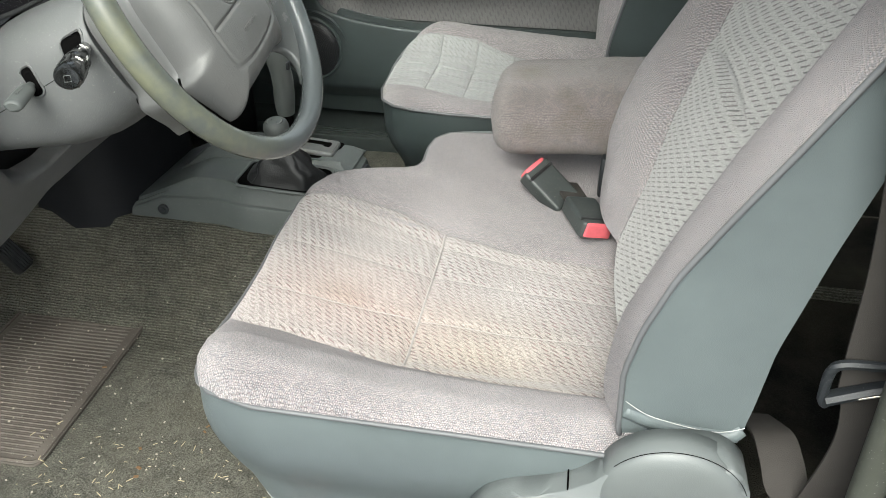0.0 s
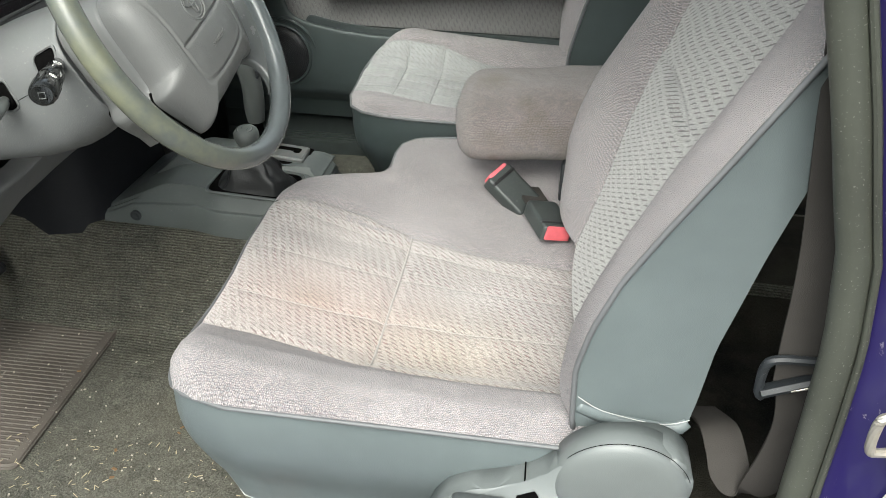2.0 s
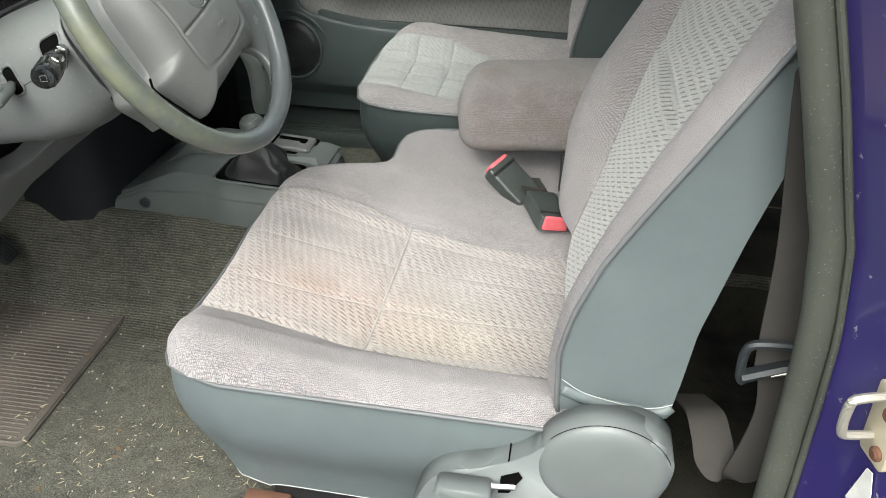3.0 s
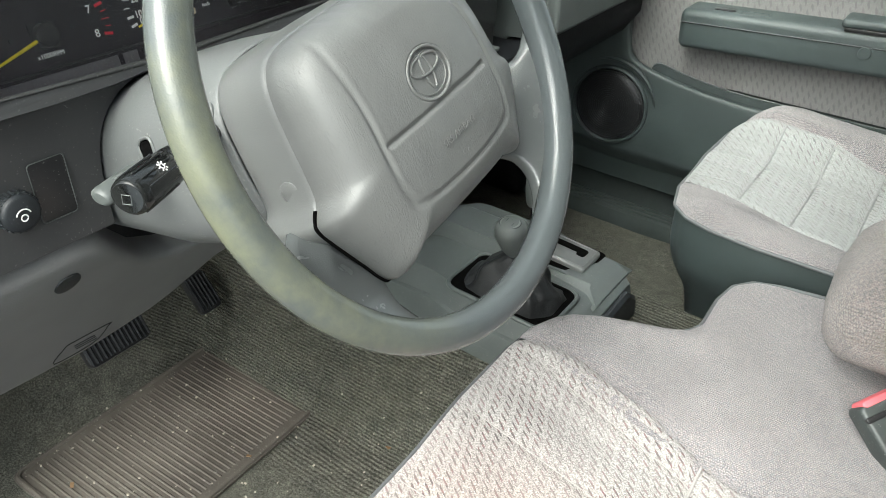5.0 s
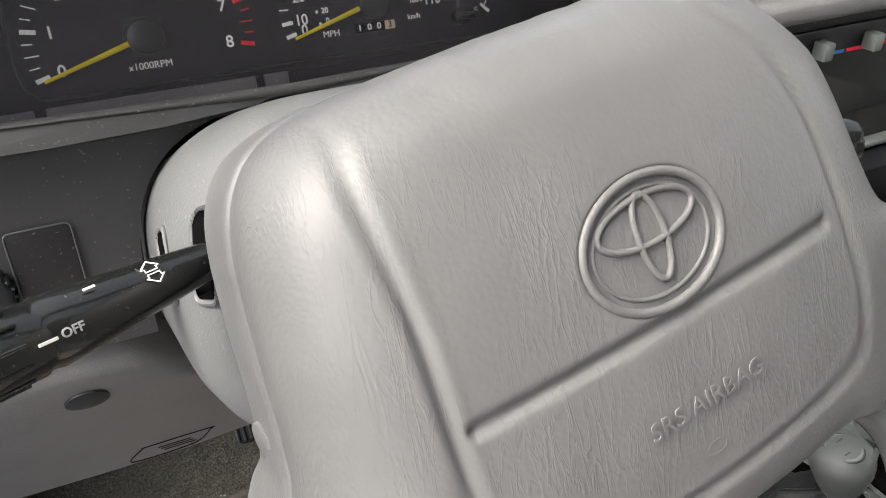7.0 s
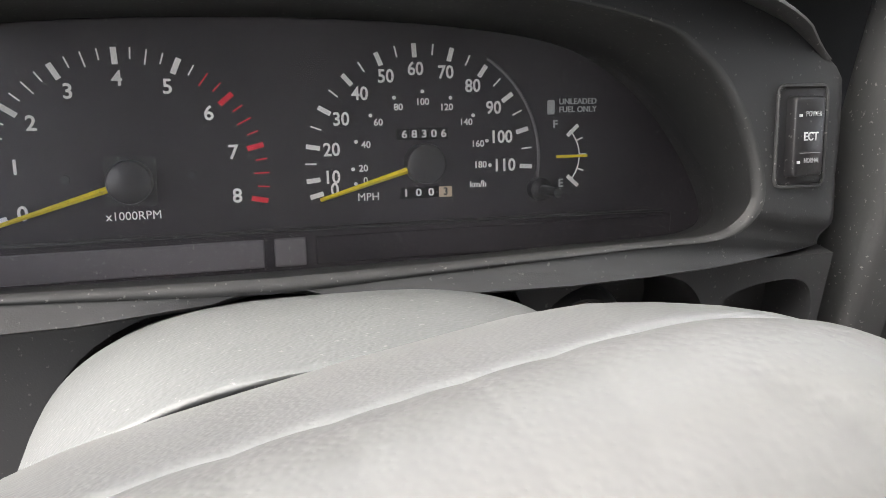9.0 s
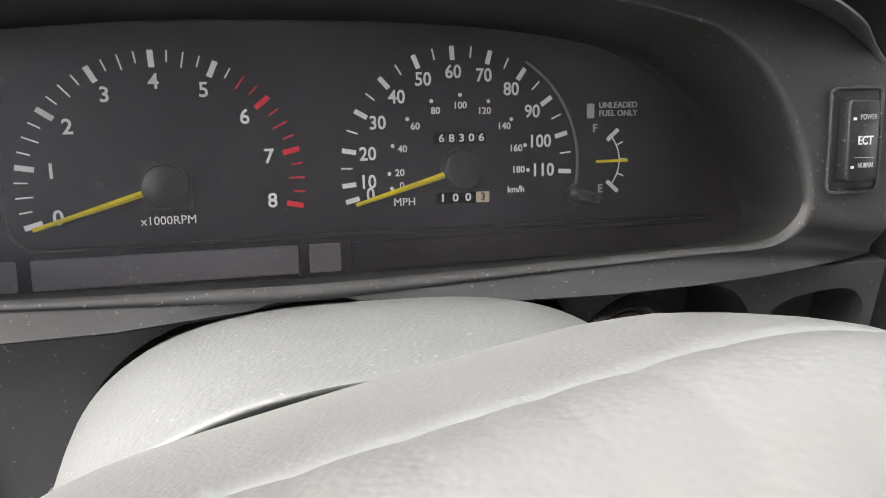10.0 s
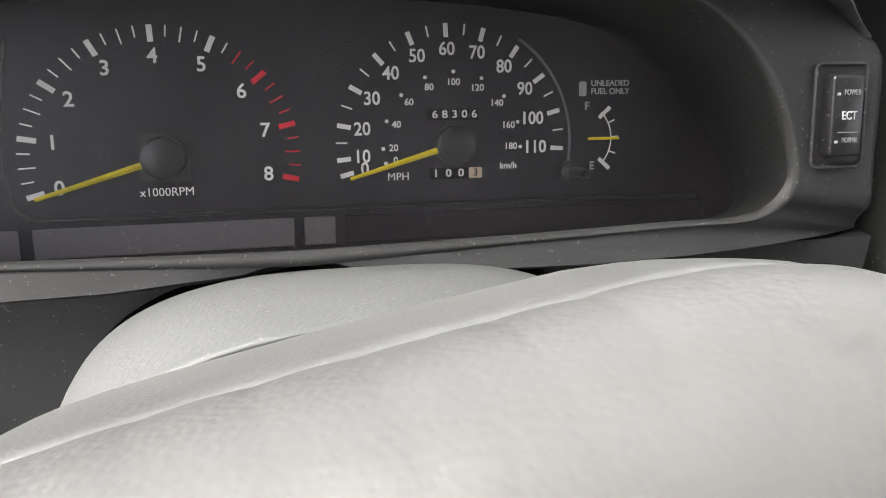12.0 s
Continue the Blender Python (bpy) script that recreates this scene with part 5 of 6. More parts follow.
    part("rocker_frame", tube([me @ Vector((x, y, 0.0028)) for x, y in rounded(0.0262, 0.0452, 0.003, 4)], 0.0009, 6, closed=True), M_DASH, dash, "dark switch surround")
    part("rocker_well", prism(rounded(0.0250, 0.0440, 0.0025, 3), me, 0.0026, 0.0006), M_BLACK, dash, "dark switch well")
    rock = [[me @ Vector((x, y, 0.0026)) for x, y in rounded(0.0166, 0.0362, 0.002, 3)], [me @ Vector((x, y, 0.0066 + 0.0010 * abs(y) / 0.018)) for x, y in rounded(0.0160, 0.0354, 0.002, 3)], [me @ Vector((x, y, 0.0074 + 0.0010 * abs(y) / 0.018)) for x, y in rounded(0.0146, 0.0338, 0.0018, 3)]]
    rk = part("rocker_switch", loft(rock), M_BLACK, dash, "black rocker switch with white print", sharp=50)
    lettering("ECT", 0.0052, me @ pose(0.0005, 0, 0.0084), M_SILVERPRINT, rk, stretch=0.82)
    lettering("POWER", 0.0034, me @ pose(0.0015, 0.0100, 0.0084), M_FADEDPRINT, rk, stretch=0.72)
    lettering("NORMAL", 0.0032, me @ pose(0.0015, -0.0106, 0.0084), M_FADEDPRINT, rk, stretch=0.62)
    for y in (0.0094, -0.0112):
        part("lamp_mark", box(-0.0062, -0.0045, y - 0.0006, y + 0.0006, 0.0080, 0.0084, 0, 1, me), M_SILVERPRINT, rk, smooth=False)
    part("legend_line", box(-0.0062, 0.0060, -0.0073, -0.0070, 0.0078, 0.0083, 0, 1, me), M_FADEDPRINT, rk, smooth=False)
    # knee panel, dipping round the column
    zt = table(((0.60, 0.510), (0.76, 0.512), (0.785, 0.505), (0.81, 0.478), (0.84, 0.445), (0.88, 0.424), (0.93, 0.418), (0.98, 0.43), (1.01, 0.455), (1.04, 0.50), (1.06, 0.51), (1.2, 0.51)))
    zb = table(((0.60, 0.305), (0.70, 0.288), (0.75, 0.281), (0.80, 0.278), (0.84, 0.286), (0.885, 0.296), (0.91, 0.308), (0.96, 0.345), (1.2, 0.36)))
    kx = table(((0.27, -0.645), (0.29, -0.632), (0.34, -0.600), (0.40, -0.560), (0.459, -0.5225), (0.50, -0.503), (0.52, -0.498)))
    def knee(u, v):
        y = 0.60 + 0.58 * u
        a, b_ = zb(y), zt(y)
        z = a + (b_ - a) * v
        x = kx(z)
        edge = max(0.0, (v - 0.86) / 0.14)
        x = x - 0.035 * edge ** 2
        low = max(0.0, (0.10 - v) / 0.10)
        return (x - 0.02 * low ** 2, y, z)
    kp = part("knee_panel", grid(knee, 80, 40), M_GREYWARM, dash, "grey knee panel below the column", sharp=0)
    # no hollow here: a dark disc carries the dimple's shadow
    part("hole", prism([(0.0125 * math.cos(a), 0.0125 * math.sin(a)) for a in [radians(12 * j) for j in range(30)]], basis((-0.5232, 0.752, 0.459), (0, 1, 0), (0.60, 0, 1)), 0.0014, 0.0008), M_DARK, kp, "dark disc for the shadow in a round access dimple")
    # small access lid with three finger grooves
    def on_knee(y, z, lift=0.0006):
        return Vector((kx(z) + lift, y, z + 0.5 * lift))
    lid = smooth_path([(0.763, 0.306, 0), (0.772, 0.331, 0), (0.776, 0.333, 0), (0.822, 0.330, 0), (0.823, 0.326, 0), (0.810, 0.304, 0)], 5, True)
    part("lid_joint", tube([on_knee(p.x, p.y) for p in lid], 0.0004, 5, closed=True), M_SHADEBLACK, kp, "thin joint of the access lid")
    for k in range(3):
        part("groove", tube([on_knee(0.783 + 0.002 * k, 0.3225 - 0.005 * k), on_knee(0.808 + 0.002 * k, 0.3205 - 0.005 * k)], 0.0005, 5), M_BLACK, kp, "finger groove")
    # panels to the passenger side
    part("lower_dash", loft([[(-0.52, y, 0.50), (-0.475, y, 0.505), (-0.455, y, 0.52), (-0.45, y, 0.57), (-0.475, y, 0.70), (-0.50, y, 0.745), (-0.62, y, 0.745), (-0.66, y, 0.45), (-0.55, y, 0.455)] for y in (1.475, 1.50, 1.60, 1.70, 1.80, 1.88)]), M_CONSOLE, dash, "grey passenger dash with glove box", sharp=50)
    part("glovebox_lid", box(-0.462, -0.440, 1.47, 1.80, 0.515, 0.63, 0.008, 3), M_CONSOLE, dash, "grey glove box lid")
    part("lower_trim", loft([[(-0.56, y, 0.40), (-0.50, y, 0.42), (-0.475, y, 0.46), (-0.475, y, 0.495), (-0.60, y, 0.495), (-0.62, y, 0.42)] for y in (1.18, 1.30, 1.45, 1.65, 1.88)]), M_FOOTSHADE, dash, "dark lower dash trim", sharp=50)


dashboard()


def centre_stack():
    cs = thing("centre_stack", (-0.55, 1.30, 0.45), "dark centre stack with vents, heater controls and radio", "centre console")
    part("stack_frame", box(-0.56, -0.512, 1.178, 1.425, 0.42, 0.745, 0.008, 3), M_DASH, cs)
    m = basis((-0.5115, 0, 0), (0, 1, 0), (0, 0, 1))
    hz = part("hazard_switch", prism(rounded(0.022, 0.048, 0.002, 3, 1.195, 0.675), m, 0.004, 0.001), M_BLACK, cs, "black hazard switch")
    part("hazard_button", prism(rounded(0.014, 0.016, 0.002, 3, 1.195, 0.678), m @ pose(0, 0, 0.003), 0.004, 0.001), M_RED, hz, "red hazard button")
    v = part("vent", prism(rounded(0.190, 0.050, 0.006, 4, 1.318, 0.675), m, 0.002, 0.001), M_BLACK, cs, "black louvred air vent")
    part("vent_frame", tube([m @ Vector((x, y, 0.003)) for x, y in rounded(0.196, 0.056, 0.008, 4, 1.318, 0.675)], 0.0035, 6, closed=True), M_DASH, v)
    for k in range(6):
        part("slat", box(1.228, 1.412, 0.654 + 0.0080 * k, 0.6562 + 0.0080 * k, 0.002, 0.007, 0.0008, 1, m), M_DARK, v)
    part("vent_tab", box(1.262, 1.280, 0.670, 0.676, 0.005, 0.013, 0.002, 2, m), M_DARK, v)
    part("drawer_lip", box(-0.516, -0.492, 1.200, 1.418, 0.620, 0.638, 0.006, 3), M_GREYWARM, cs, "pale grey drawer lip")
    hv = part("heater_panel", prism(rounded(0.215, 0.075, 0.005, 4, 1.31, 0.570), m, 0.003, 0.001), M_BLACK, cs, "black heater control panel")
    part("cold_stripe", box(1.275, 1.322, 0.5865, 0.5892, 0.003, 0.0036, 0, 1, m), M_BLUE, hv)
    part("hot_stripe", box(1.325, 1.372, 0.5865, 0.5892, 0.003, 0.0036, 0, 1, m), M_REDPRINT, hv)
    for y, z in ((1.228, 0.588), (1.290, 0.594), (1.345, 0.594), (1.385, 0.594)):
        part("slider_knob", box(y - 0.005, y + 0.005, z - 0.007, z + 0.007, 0.003, 0.016, 0.002, 2, m), M_GREY, hv, "grey slider knob")
    b = part("ac_button", box(1.241, 1.259, 0.560, 0.580, 0.003, 0.018, 0.002, 2, m), M_BLACK, hv, "black button")
    lettering("A/C", 0.006, m @ pose(1.250, 0.572, 0.0183), M_WHITE, b)
    part("fan_knob", lathe([(0.010, 0), (0.010, 0.014), (0.0085, 0.018), (0.001, 0.0185)], m @ pose(1.290, 0.550, 0.003), 20), M_CHROME, hv, "bright fan knob")
    rd = part("radio", prism(rounded(0.19, 0.055, 0.004, 4, 1.315, 0.463), m, 0.006, 0.002), M_BLACK, cs, "black radio with grey buttons")
    part("radio_display", prism(rounded(0.085, 0.018, 0.002, 3, 1.315, 0.472), m @ pose(0, 0, 0.006), 0.001), M_STRIP, rd)
    for k in range(6):
        part("button", box(1.272 + 0.016 * k, 1.284 + 0.016 * k, 0.444, 0.452, 0.006, 0.0085, 0.001, 1, m), M_DARK, rd)
    part("drawer_edge", box(-0.512, -0.500, 1.205, 1.42, 0.497, 0.503, 0.002), M_GREY, cs)


centre_stack()


# ---- instrument cluster ----
def cluster():
    ic = thing("instrument_cluster", (-0.616, 0.93, 0.60), "black instrument cluster with yellow needles and white print", "gauge cluster")
    part("back_plate", prism(rounded(0.56, 0.16, 0.01, 3, LIP_MID, 0.008), FACE @ pose(0, 0, -0.006), 0.006), M_FACE, ic, "matt black gauge face", smooth=False)
    # raised rim line round the dials and the warning strip below
    rim = smooth_path([(0.768, 0.05, 0), (0.762, 0.010, 0), (0.763, -0.020, 0), (0.770, -0.0305, 0), (0.785, -0.0325, 0), (0.90, -0.0325, 0), (1.02, -0.033, 0), (1.12, -0.034, 0)], 6)
    part("face_rim", tube([on_face(p.x, p.y, 0.0004) for p in rim], 0.0009, 6), M_BLACK, ic)
    for y0, y1 in ((0.66, 0.765), (0.771, 0.893), (0.898, 0.914), (0.919, 1.125)):
        part("warning_panel", box(y0, y1, -0.0510, -0.0365, 0.0002, 0.0016, 0.0006, 1, FACE), M_STRIP if y0 < 0.91 else M_FACE, ic, "blank warning lamp panel")
    part("speedometer_rim", tube([on_face(0.981 + 0.0615 * math.cos(a) * 1.0, -0.001 + 0.0625 * math.sin(a), 0.0006) for a in [radians(d) for d in range(-14, 60, 6)]], 0.0008, 5), M_STRIP, ic)

    def tick(c, r0, r1, ang, w, material, parent, stretch=(1.0, 1.0)):
        m = FACE @ Matrix.Translation((c[0], c[1], 0)) @ Matrix.Diagonal((*stretch, 1, 1)) @ pose(0, 0, 0, 0, 0, ang)
        part("tick", box(r0, r1, -w / 2, w / 2, 0.0001, 0.0006, 0, 1, m), material, parent, smooth=False)

    def needle(c, ang, r, parent, w=0.0034):
        m = FACE @ Matrix.Translation((c[0], c[1], 0)) @ pose(0, 0, 0, 0, 0, ang)
        t = bmesh.new()
        loft([[m @ Vector(p) for p in ((0.004, -w / 2, 0.0055), (0.004, w / 2, 0.0055), (0.004, 0, 0.0075))], [m @ Vector(p) for p in ((r, -w * 0.28, 0.004), (r, w * 0.28, 0.004), (r, 0, 0.005))]], bm=t)
        part("needle", t, M_NEEDLE, parent, "bright yellow needle", smooth=False)
        part("hub_cap", lathe([(0.0104, 0.0), (0.0104, 0.0078), (0.0100, 0.0090), (0.0088, 0.0097), (0.0005, 0.0099)], FACE @ Matrix.Translation((c[0], c[1], 0)), 28), M_BLACK, parent, "black needle hub")

    # rev counter, 0 to 8
    TC = (0.8328, -0.0045)
    tach = part("tachometer", lathe([(0.0165, 0.0), (0.0165, 0.0008)], FACE @ Matrix.Translation((*TC, 0)) @ pose(0, 0, 0, 0, 0, 43), 4), M_BLACK, ic, "rev counter dial")
    a0, a1 = 196.0, -11.5
    for i in range(33):
        a = a0 + (a1 - a0) * i / 32
        big = i % 4 == 0
        red = i >= 22
        tick(TC, 0.0555 if big else (0.0562 if i % 2 == 0 else 0.0580), 0.0635, a, 0.0026 if big else 0.0007, M_REDPRINT if red else M_WHITE, tach, (1.025, 0.985))
    for i in range(9):
        a = radians(a0 + (a1 - a0) * i / 8)
        lettering(str(i), 0.0098, FACE @ pose(TC[0] + 0.0499 * math.cos(a), TC[1] + 0.0480 * math.sin(a), 0.0003), M_WHITE, tach)
    lettering("x1000RPM", 0.0058, FACE @ pose(0.833, -0.0212, 0.0003), M_WHITE, tach)
    needle(TC, a0 + 1.0, 0.061, tach)
    for dx in (-0.0285, 0.0285):
        part("screw", lathe([(0.0022, 0), (0.0022, 0.001), (0.001, 0.0012)], FACE @ Matrix.Translation((TC[0] + dx, TC[1] + 0.002, 0)), 10), M_DARK, tach)
    # speedometer, 0 to 110 mph with km/h inside
    SC = (0.9772, -0.0015)
    sp = part("speedometer", lathe([(0.0100, 0.0), (0.0100, 0.0012)], FACE @ Matrix.Translation((*SC, 0)), 24), M_BLACK, ic, "speedometer dial")
    speed = table(((0, 194.2), (10, 186.5), (20, 169.9), (60, 93.2), (110, -3.6)))
    for mph in range(0, 111, 5):
        if mph == 5:
            continue
        big = mph % 10 == 0
        tick(SC, 0.0545 if big else 0.0558, 0.0615, speed(mph), 0.0024 if big else 0.0008, M_WHITE, sp)
    for mph in range(0, 111, 10):
        a = radians(speed(mph))
        r = 0.0485 if mph < 100 else 0.0455
        lettering(str(mph), 0.0094, FACE @ pose(SC[0] + r * math.cos(a), SC[1] + r * math.sin(a), 0.0003), M_WHITE, sp, stretch=0.92)
    for kmh in range(0, 181, 20):
        a = radians(speed(kmh / 1.609))
        lettering(str(kmh), 0.0049, FACE @ pose(SC[0] + 0.0318 * math.cos(a), SC[1] + 0.0318 * math.sin(a), 0.0003), M_WHITE, sp)
        part("dot", lathe([(0.0010, 0), (0.0010, 0.0004)], FACE @ pose(SC[0] + 0.0372 * math.cos(a), SC[1] + 0.0372 * math.sin(a), 0.0001), 10), M_WHITE, sp)
    lettering("MPH", 0.0058, FACE @ pose(0.9475, -0.0178, 0.0003), M_WHITE, sp)
    lettering("km/h", 0.0047, FACE @ pose(1.0075, -0.0138, 0.0003), M_WHITE, sp)
    needle(SC, 196.5, 0.0575, sp)
    od = part("odometer", prism(rounded(0.0285, 0.0058, 0.0008, 2, 0.9775, 0.0138), FACE, 0.0006), M_SHADEBLACK, sp, "black odometer window")
    for k, c in enumerate("68306"):
        lettering(c, 0.0056, FACE @ pose(0.9675 + 0.0053 * k, 0.0138, 0.0008), M_WHITE, od, stretch=1.15)
        part("drum_edge", box(0.9701 + 0.0053 * k, 0.9704 + 0.0053 * k, 0.0112, 0.0164, 0.0006, 0.0009, 0, 1, FACE), M_DARK, od, smooth=False)
    tr = part("trip_meter", prism(rounded(0.0285, 0.0058, 0.0008, 2, 0.9785, -0.0168), FACE, 0.0006), M_SHADEBLACK, sp, "black trip meter window")
    for k, c in enumerate("100"):
        lettering(c, 0.0056, FACE @ pose(0.9675 + 0.0068 * k, -0.0168, 0.0008), M_WHITE, tr, stretch=1.15)
    last = part("trip_digit", prism(rounded(0.0072, 0.0056, 0.0004, 2, 0.9890, -0.0168), FACE @ pose(0, 0, 0.0006), 0.0003), M_CREAM, tr, "cream last trip drum")
    lettering("3", 0.0056, FACE @ pose(0.9890, -0.0168, 0.0012), M_BLACK, last)
    # fuel gauge
    fu = part("fuel_gauge", tube([on_face(1.0475 + 0.0195 * math.cos(a), -0.0005 + 0.0195 * math.sin(a), 0.0002) for a in [radians(d) for d in range(-44, 47, 6)]], 0.0004, 4), M_WHITE, ic, "fuel gauge scale")
    for d, big in ((42, 1), (25, 0), (2, 0), (-21, 0), (-42, 1)):
        tick((1.0475, -0.0005), 0.0195 - 0.003 * big, 0.0235 + 0.0015 * big, d, 0.0021 if big else 0.0008, M_WHITE, fu)
    lettering("F", 0.0062, FACE @ pose(1.0525, 0.0168, 0.0003), M_SILVERPRINT, fu)
    lettering("E", 0.0062, FACE @ pose(1.0558, -0.0155, 0.0003), M_SILVERPRINT, fu)
    lettering("UNLEADED", 0.0044, FACE @ pose(1.0660, 0.0290, 0.0003), M_SILVERPRINT, fu)
    lettering("FUEL ONLY", 0.0044, FACE @ pose(1.0660, 0.0247, 0.0003), M_SILVERPRINT, fu)
    part("pump_mark", prism(rounded(0.0042, 0.0078, 0.0008, 2, 1.0500, 0.0262), FACE, 0.0004), M_SILVERPRINT, fu)
    part("needle", box(1.0520, 1.0700, -0.0012, 0.0002, 0.003, 0.0042, 0, 1, FACE @ Matrix.Translation((0, 0.0, 0)) @ pose(0, 0, 0)), M_NEEDLE, fu, "yellow fuel needle", smooth=False)
    # temperature gauge on the far side of the rev counter
    te = part("temperature_gauge", tube([on_face(0.728 - 0.0195 * math.cos(a), -0.0005 + 0.0195 * math.sin(a), 0.0002) for a in [radians(d) for d in range(-44, 47, 6)]], 0.0004, 4), M_WHITE, ic, "temperature gauge scale")
    lettering("H", 0.0062, FACE @ pose(0.722, 0.0168, 0.0003), M_WHITE, te)
    lettering("C", 0.0062, FACE @ pose(0.722, -0.0170, 0.0003), M_WHITE, te)
    for d, mt in ((138, M_REDPRINT), (222, M_WHITE)):
        tick((0.728, -0.0005), 0.017, 0.025, d, 0.0021, mt, te)
    mt_ = FACE @ Matrix.Translation((0.728, -0.0005, 0)) @ pose(0, 0, 0, 0, 0, 214)
    part("needle", box(0.006, 0.024, -0.0008, 0.0008, 0.003, 0.0042, 0, 1, mt_), M_NEEDLE, te, "yellow temperature needle", smooth=False)
    # trip reset stem
    cover = part("clear_cover", prism([(LIP_MID + (y - LIP_MID) * 0.97, v * 0.94) for y, v in DEEP], FACE @ pose(0, 0, 0.030), 0.0006), M_COVER, ic, "clear cover over the dials", smooth=False)
    cover.visible_shadow = False
    part("reset_knob", lathe([(0.0062, 0), (0.0062, 0.006), (0.0042, 0.007), (0.0026, 0.008), (0.0026, 0.026), (0.0022, 0.027), (0.0003, 0.0272)], FACE @ pose(1.0420, -0.0178, 0, 0, 0, 0), 18), M_BLACK, ic, "black trip reset knob", sharp=40)


cluster()

# ---- steering column and wheel ----
WC = Vector((-0.2785, 0.911, 0.658))
TIP = radians(29.2)
COL = basis(WC, (0, 1, 0), (-math.sin(TIP), 0, math.cos(TIP)))
WHEEL = COL @ pose(0, 0, 0, 0, 0, 10)


def column():
    co = thing("steering_column", (-0.42, 0.905, 0.56), "grey steering column shroud with stalks", "steering column")
    half_w, high = table(((-0.30, 0.110), (-0.20, 0.1085), (-0.15, 0.1025), (-0.10, 0.0935))), table(((-0.30, 0.086), (-0.20, 0.083), (-0.10, 0.0668)))
    bend = table(((-0.20, 0.66), (-0.10, 0.78)))

    def upper(n, a, sc=1.0):
        """A point on the upper half shell, a from 0 (far side) to pi (door side)."""
        c, s = math.cos(a), math.sin(a)
        k = bend(n)
        return COL @ Vector((half_w(n) * sc * math.copysign(abs(c) ** k, c), 0.005 + (high(n) * sc - 0.005) * s ** k, n))

    def lower(n, a, sc=1.0):
        c, s = math.cos(a), math.sin(a)
        deep = table(((-0.30, 0.045), (-0.22, 0.078), (-0.17, 0.088), (-0.10, 0.078)))(n)
        return COL @ Vector((half_w(n) * sc * math.copysign(abs(c) ** 0.55, c), 0.005 - deep * sc * s ** 0.55, n))
    lip = [(-0.1045, 0.70), (-0.1040, 0.86), (-0.1033, 0.930), (-0.1018, 0.958), (-0.1003, 0.975), (-0.1003, 0.987), (-0.1020, 0.997), (-0.106, 1.0)]
    back = [(-0.106 - 0.194 * (i + 1) / 14, 1.0) for i in range(14)]
    arc = [math.pi * j / 56 for j in range(57)]
    part("upper_shroud", loft([[upper(n, a, sc) for a in arc] for n, sc in lip + back], closed=False, caps=False), M_SHROUD, co, "dusty grey upper column shroud", sharp=60)
    part("lower_shroud", loft([[lower(n, a, sc * 0.996) for a in arc] for n, sc in lip + back], closed=False, caps=False), M_SHROUD, co, "grey lower column shroud", sharp=60)
    for s in (0.0, math.pi):
        part("shroud_joint", tube([upper(n, s) for n, _ in back], 0.0004, 5), M_SHADEBLACK, co, "thin dark joint between the shells")

    def side(n, v, lift):
        """A point on the door-side flank of the column shroud."""
        if v > 0.005:
            s = min(0.98, (v - 0.005) / (high(n) - 0.005)) ** (1 / bend(n))
            k = math.sqrt(1 - s * s) ** bend(n)
        else:
            s = min(0.98, (0.005 - v) / 0.08) ** (1 / 0.55)
            k = math.sqrt(1 - s * s) ** 0.55
        return COL @ Vector((-half_w(n) * k - lift, v, n))
    for nc, vc, wide, tall, lean in ((-0.124, 0.018, 0.0245, 0.034, 0.30), (-0.186, 0.015, 0.013, 0.031, 0.12)):
        edge = rounded(wide, tall, 0.0045, 5)

        def ring(k, lift):
            return [side(nc + (x + lean * y) * k, vc + y * k, lift) for x, y in edge]
        bm = bmesh.new()
        loft([ring(0.15, 0.0009), ring(0.6, 0.0009), ring(1.0, 0.0009)], bm=bm)
        # flat black patch on the shroud in place of the slot's inner shade
        slot = part("stalk_slot", bm, M_SHADEBLACK, co, "black patch for the shade in the stalk slot", sharp=0)
        big = rounded(wide + 0.0035, tall + 0.0035, 0.006, 5)
        part("slot_lip", tube([side(nc + x + lean * y, vc + y, 0.0004) for x, y in big], 0.0014, 6, closed=True), M_SHROUD, slot, "rounded slot edge")

    def stalk(base, tip, profile, name, label, material, sides=28, flat=0.92):
        B, T = Vector(base), Vector(tip)
        s = part(name, tube([B.lerp(T, t) for t, _ in profile], 0.01, sides, flat=flat, radii=[r for _, r in profile]), material, co, label, sharp=45)
        return B, T, s
    # lighting stalk: slim neck, long taper, ribbed twist grip with a flat end
    B, T, s1 = stalk((-0.392, 0.835, 0.6175), (-0.336, 0.711, 0.6265),
                     [(0, 0.0052), (0.10, 0.0056), (0.14, 0.0068), (0.55, 0.0120), (0.62, 0.0128), (0.64, 0.0122), (0.655, 0.0122), (0.665, 0.0131), (0.95, 0.0135), (0.985, 0.0126), (1.0, 0.0106)],
                     "light_stalk", "glossy black lighting stalk", M_GLOSS)
    axis = (T - B).normalized()
    part("end_cap", lathe([(0.0096, 0), (0.0096, 0.0010), (0.0088, 0.0016), (0.0003, 0.0017)], basis(T, axis.cross(Vector((0, 0, 1))), Vector((0, 0, 1)) - axis * axis.z), 24), M_DARK, s1, "dull grey end cap")
    mc = basis(T + axis * 0.0018, axis.cross(Vector((0, 0, 1))), Vector((0, 0, 1)) - axis * axis.z)
    part("cap_mark", tube([mc @ Vector(p) for p in ((-0.003, -0.003, 0), (0.003, -0.003, 0), (0.003, 0.003, 0), (-0.003, 0.003, 0))], 0.00035, 4, closed=True), M_KNOBCAP, s1)
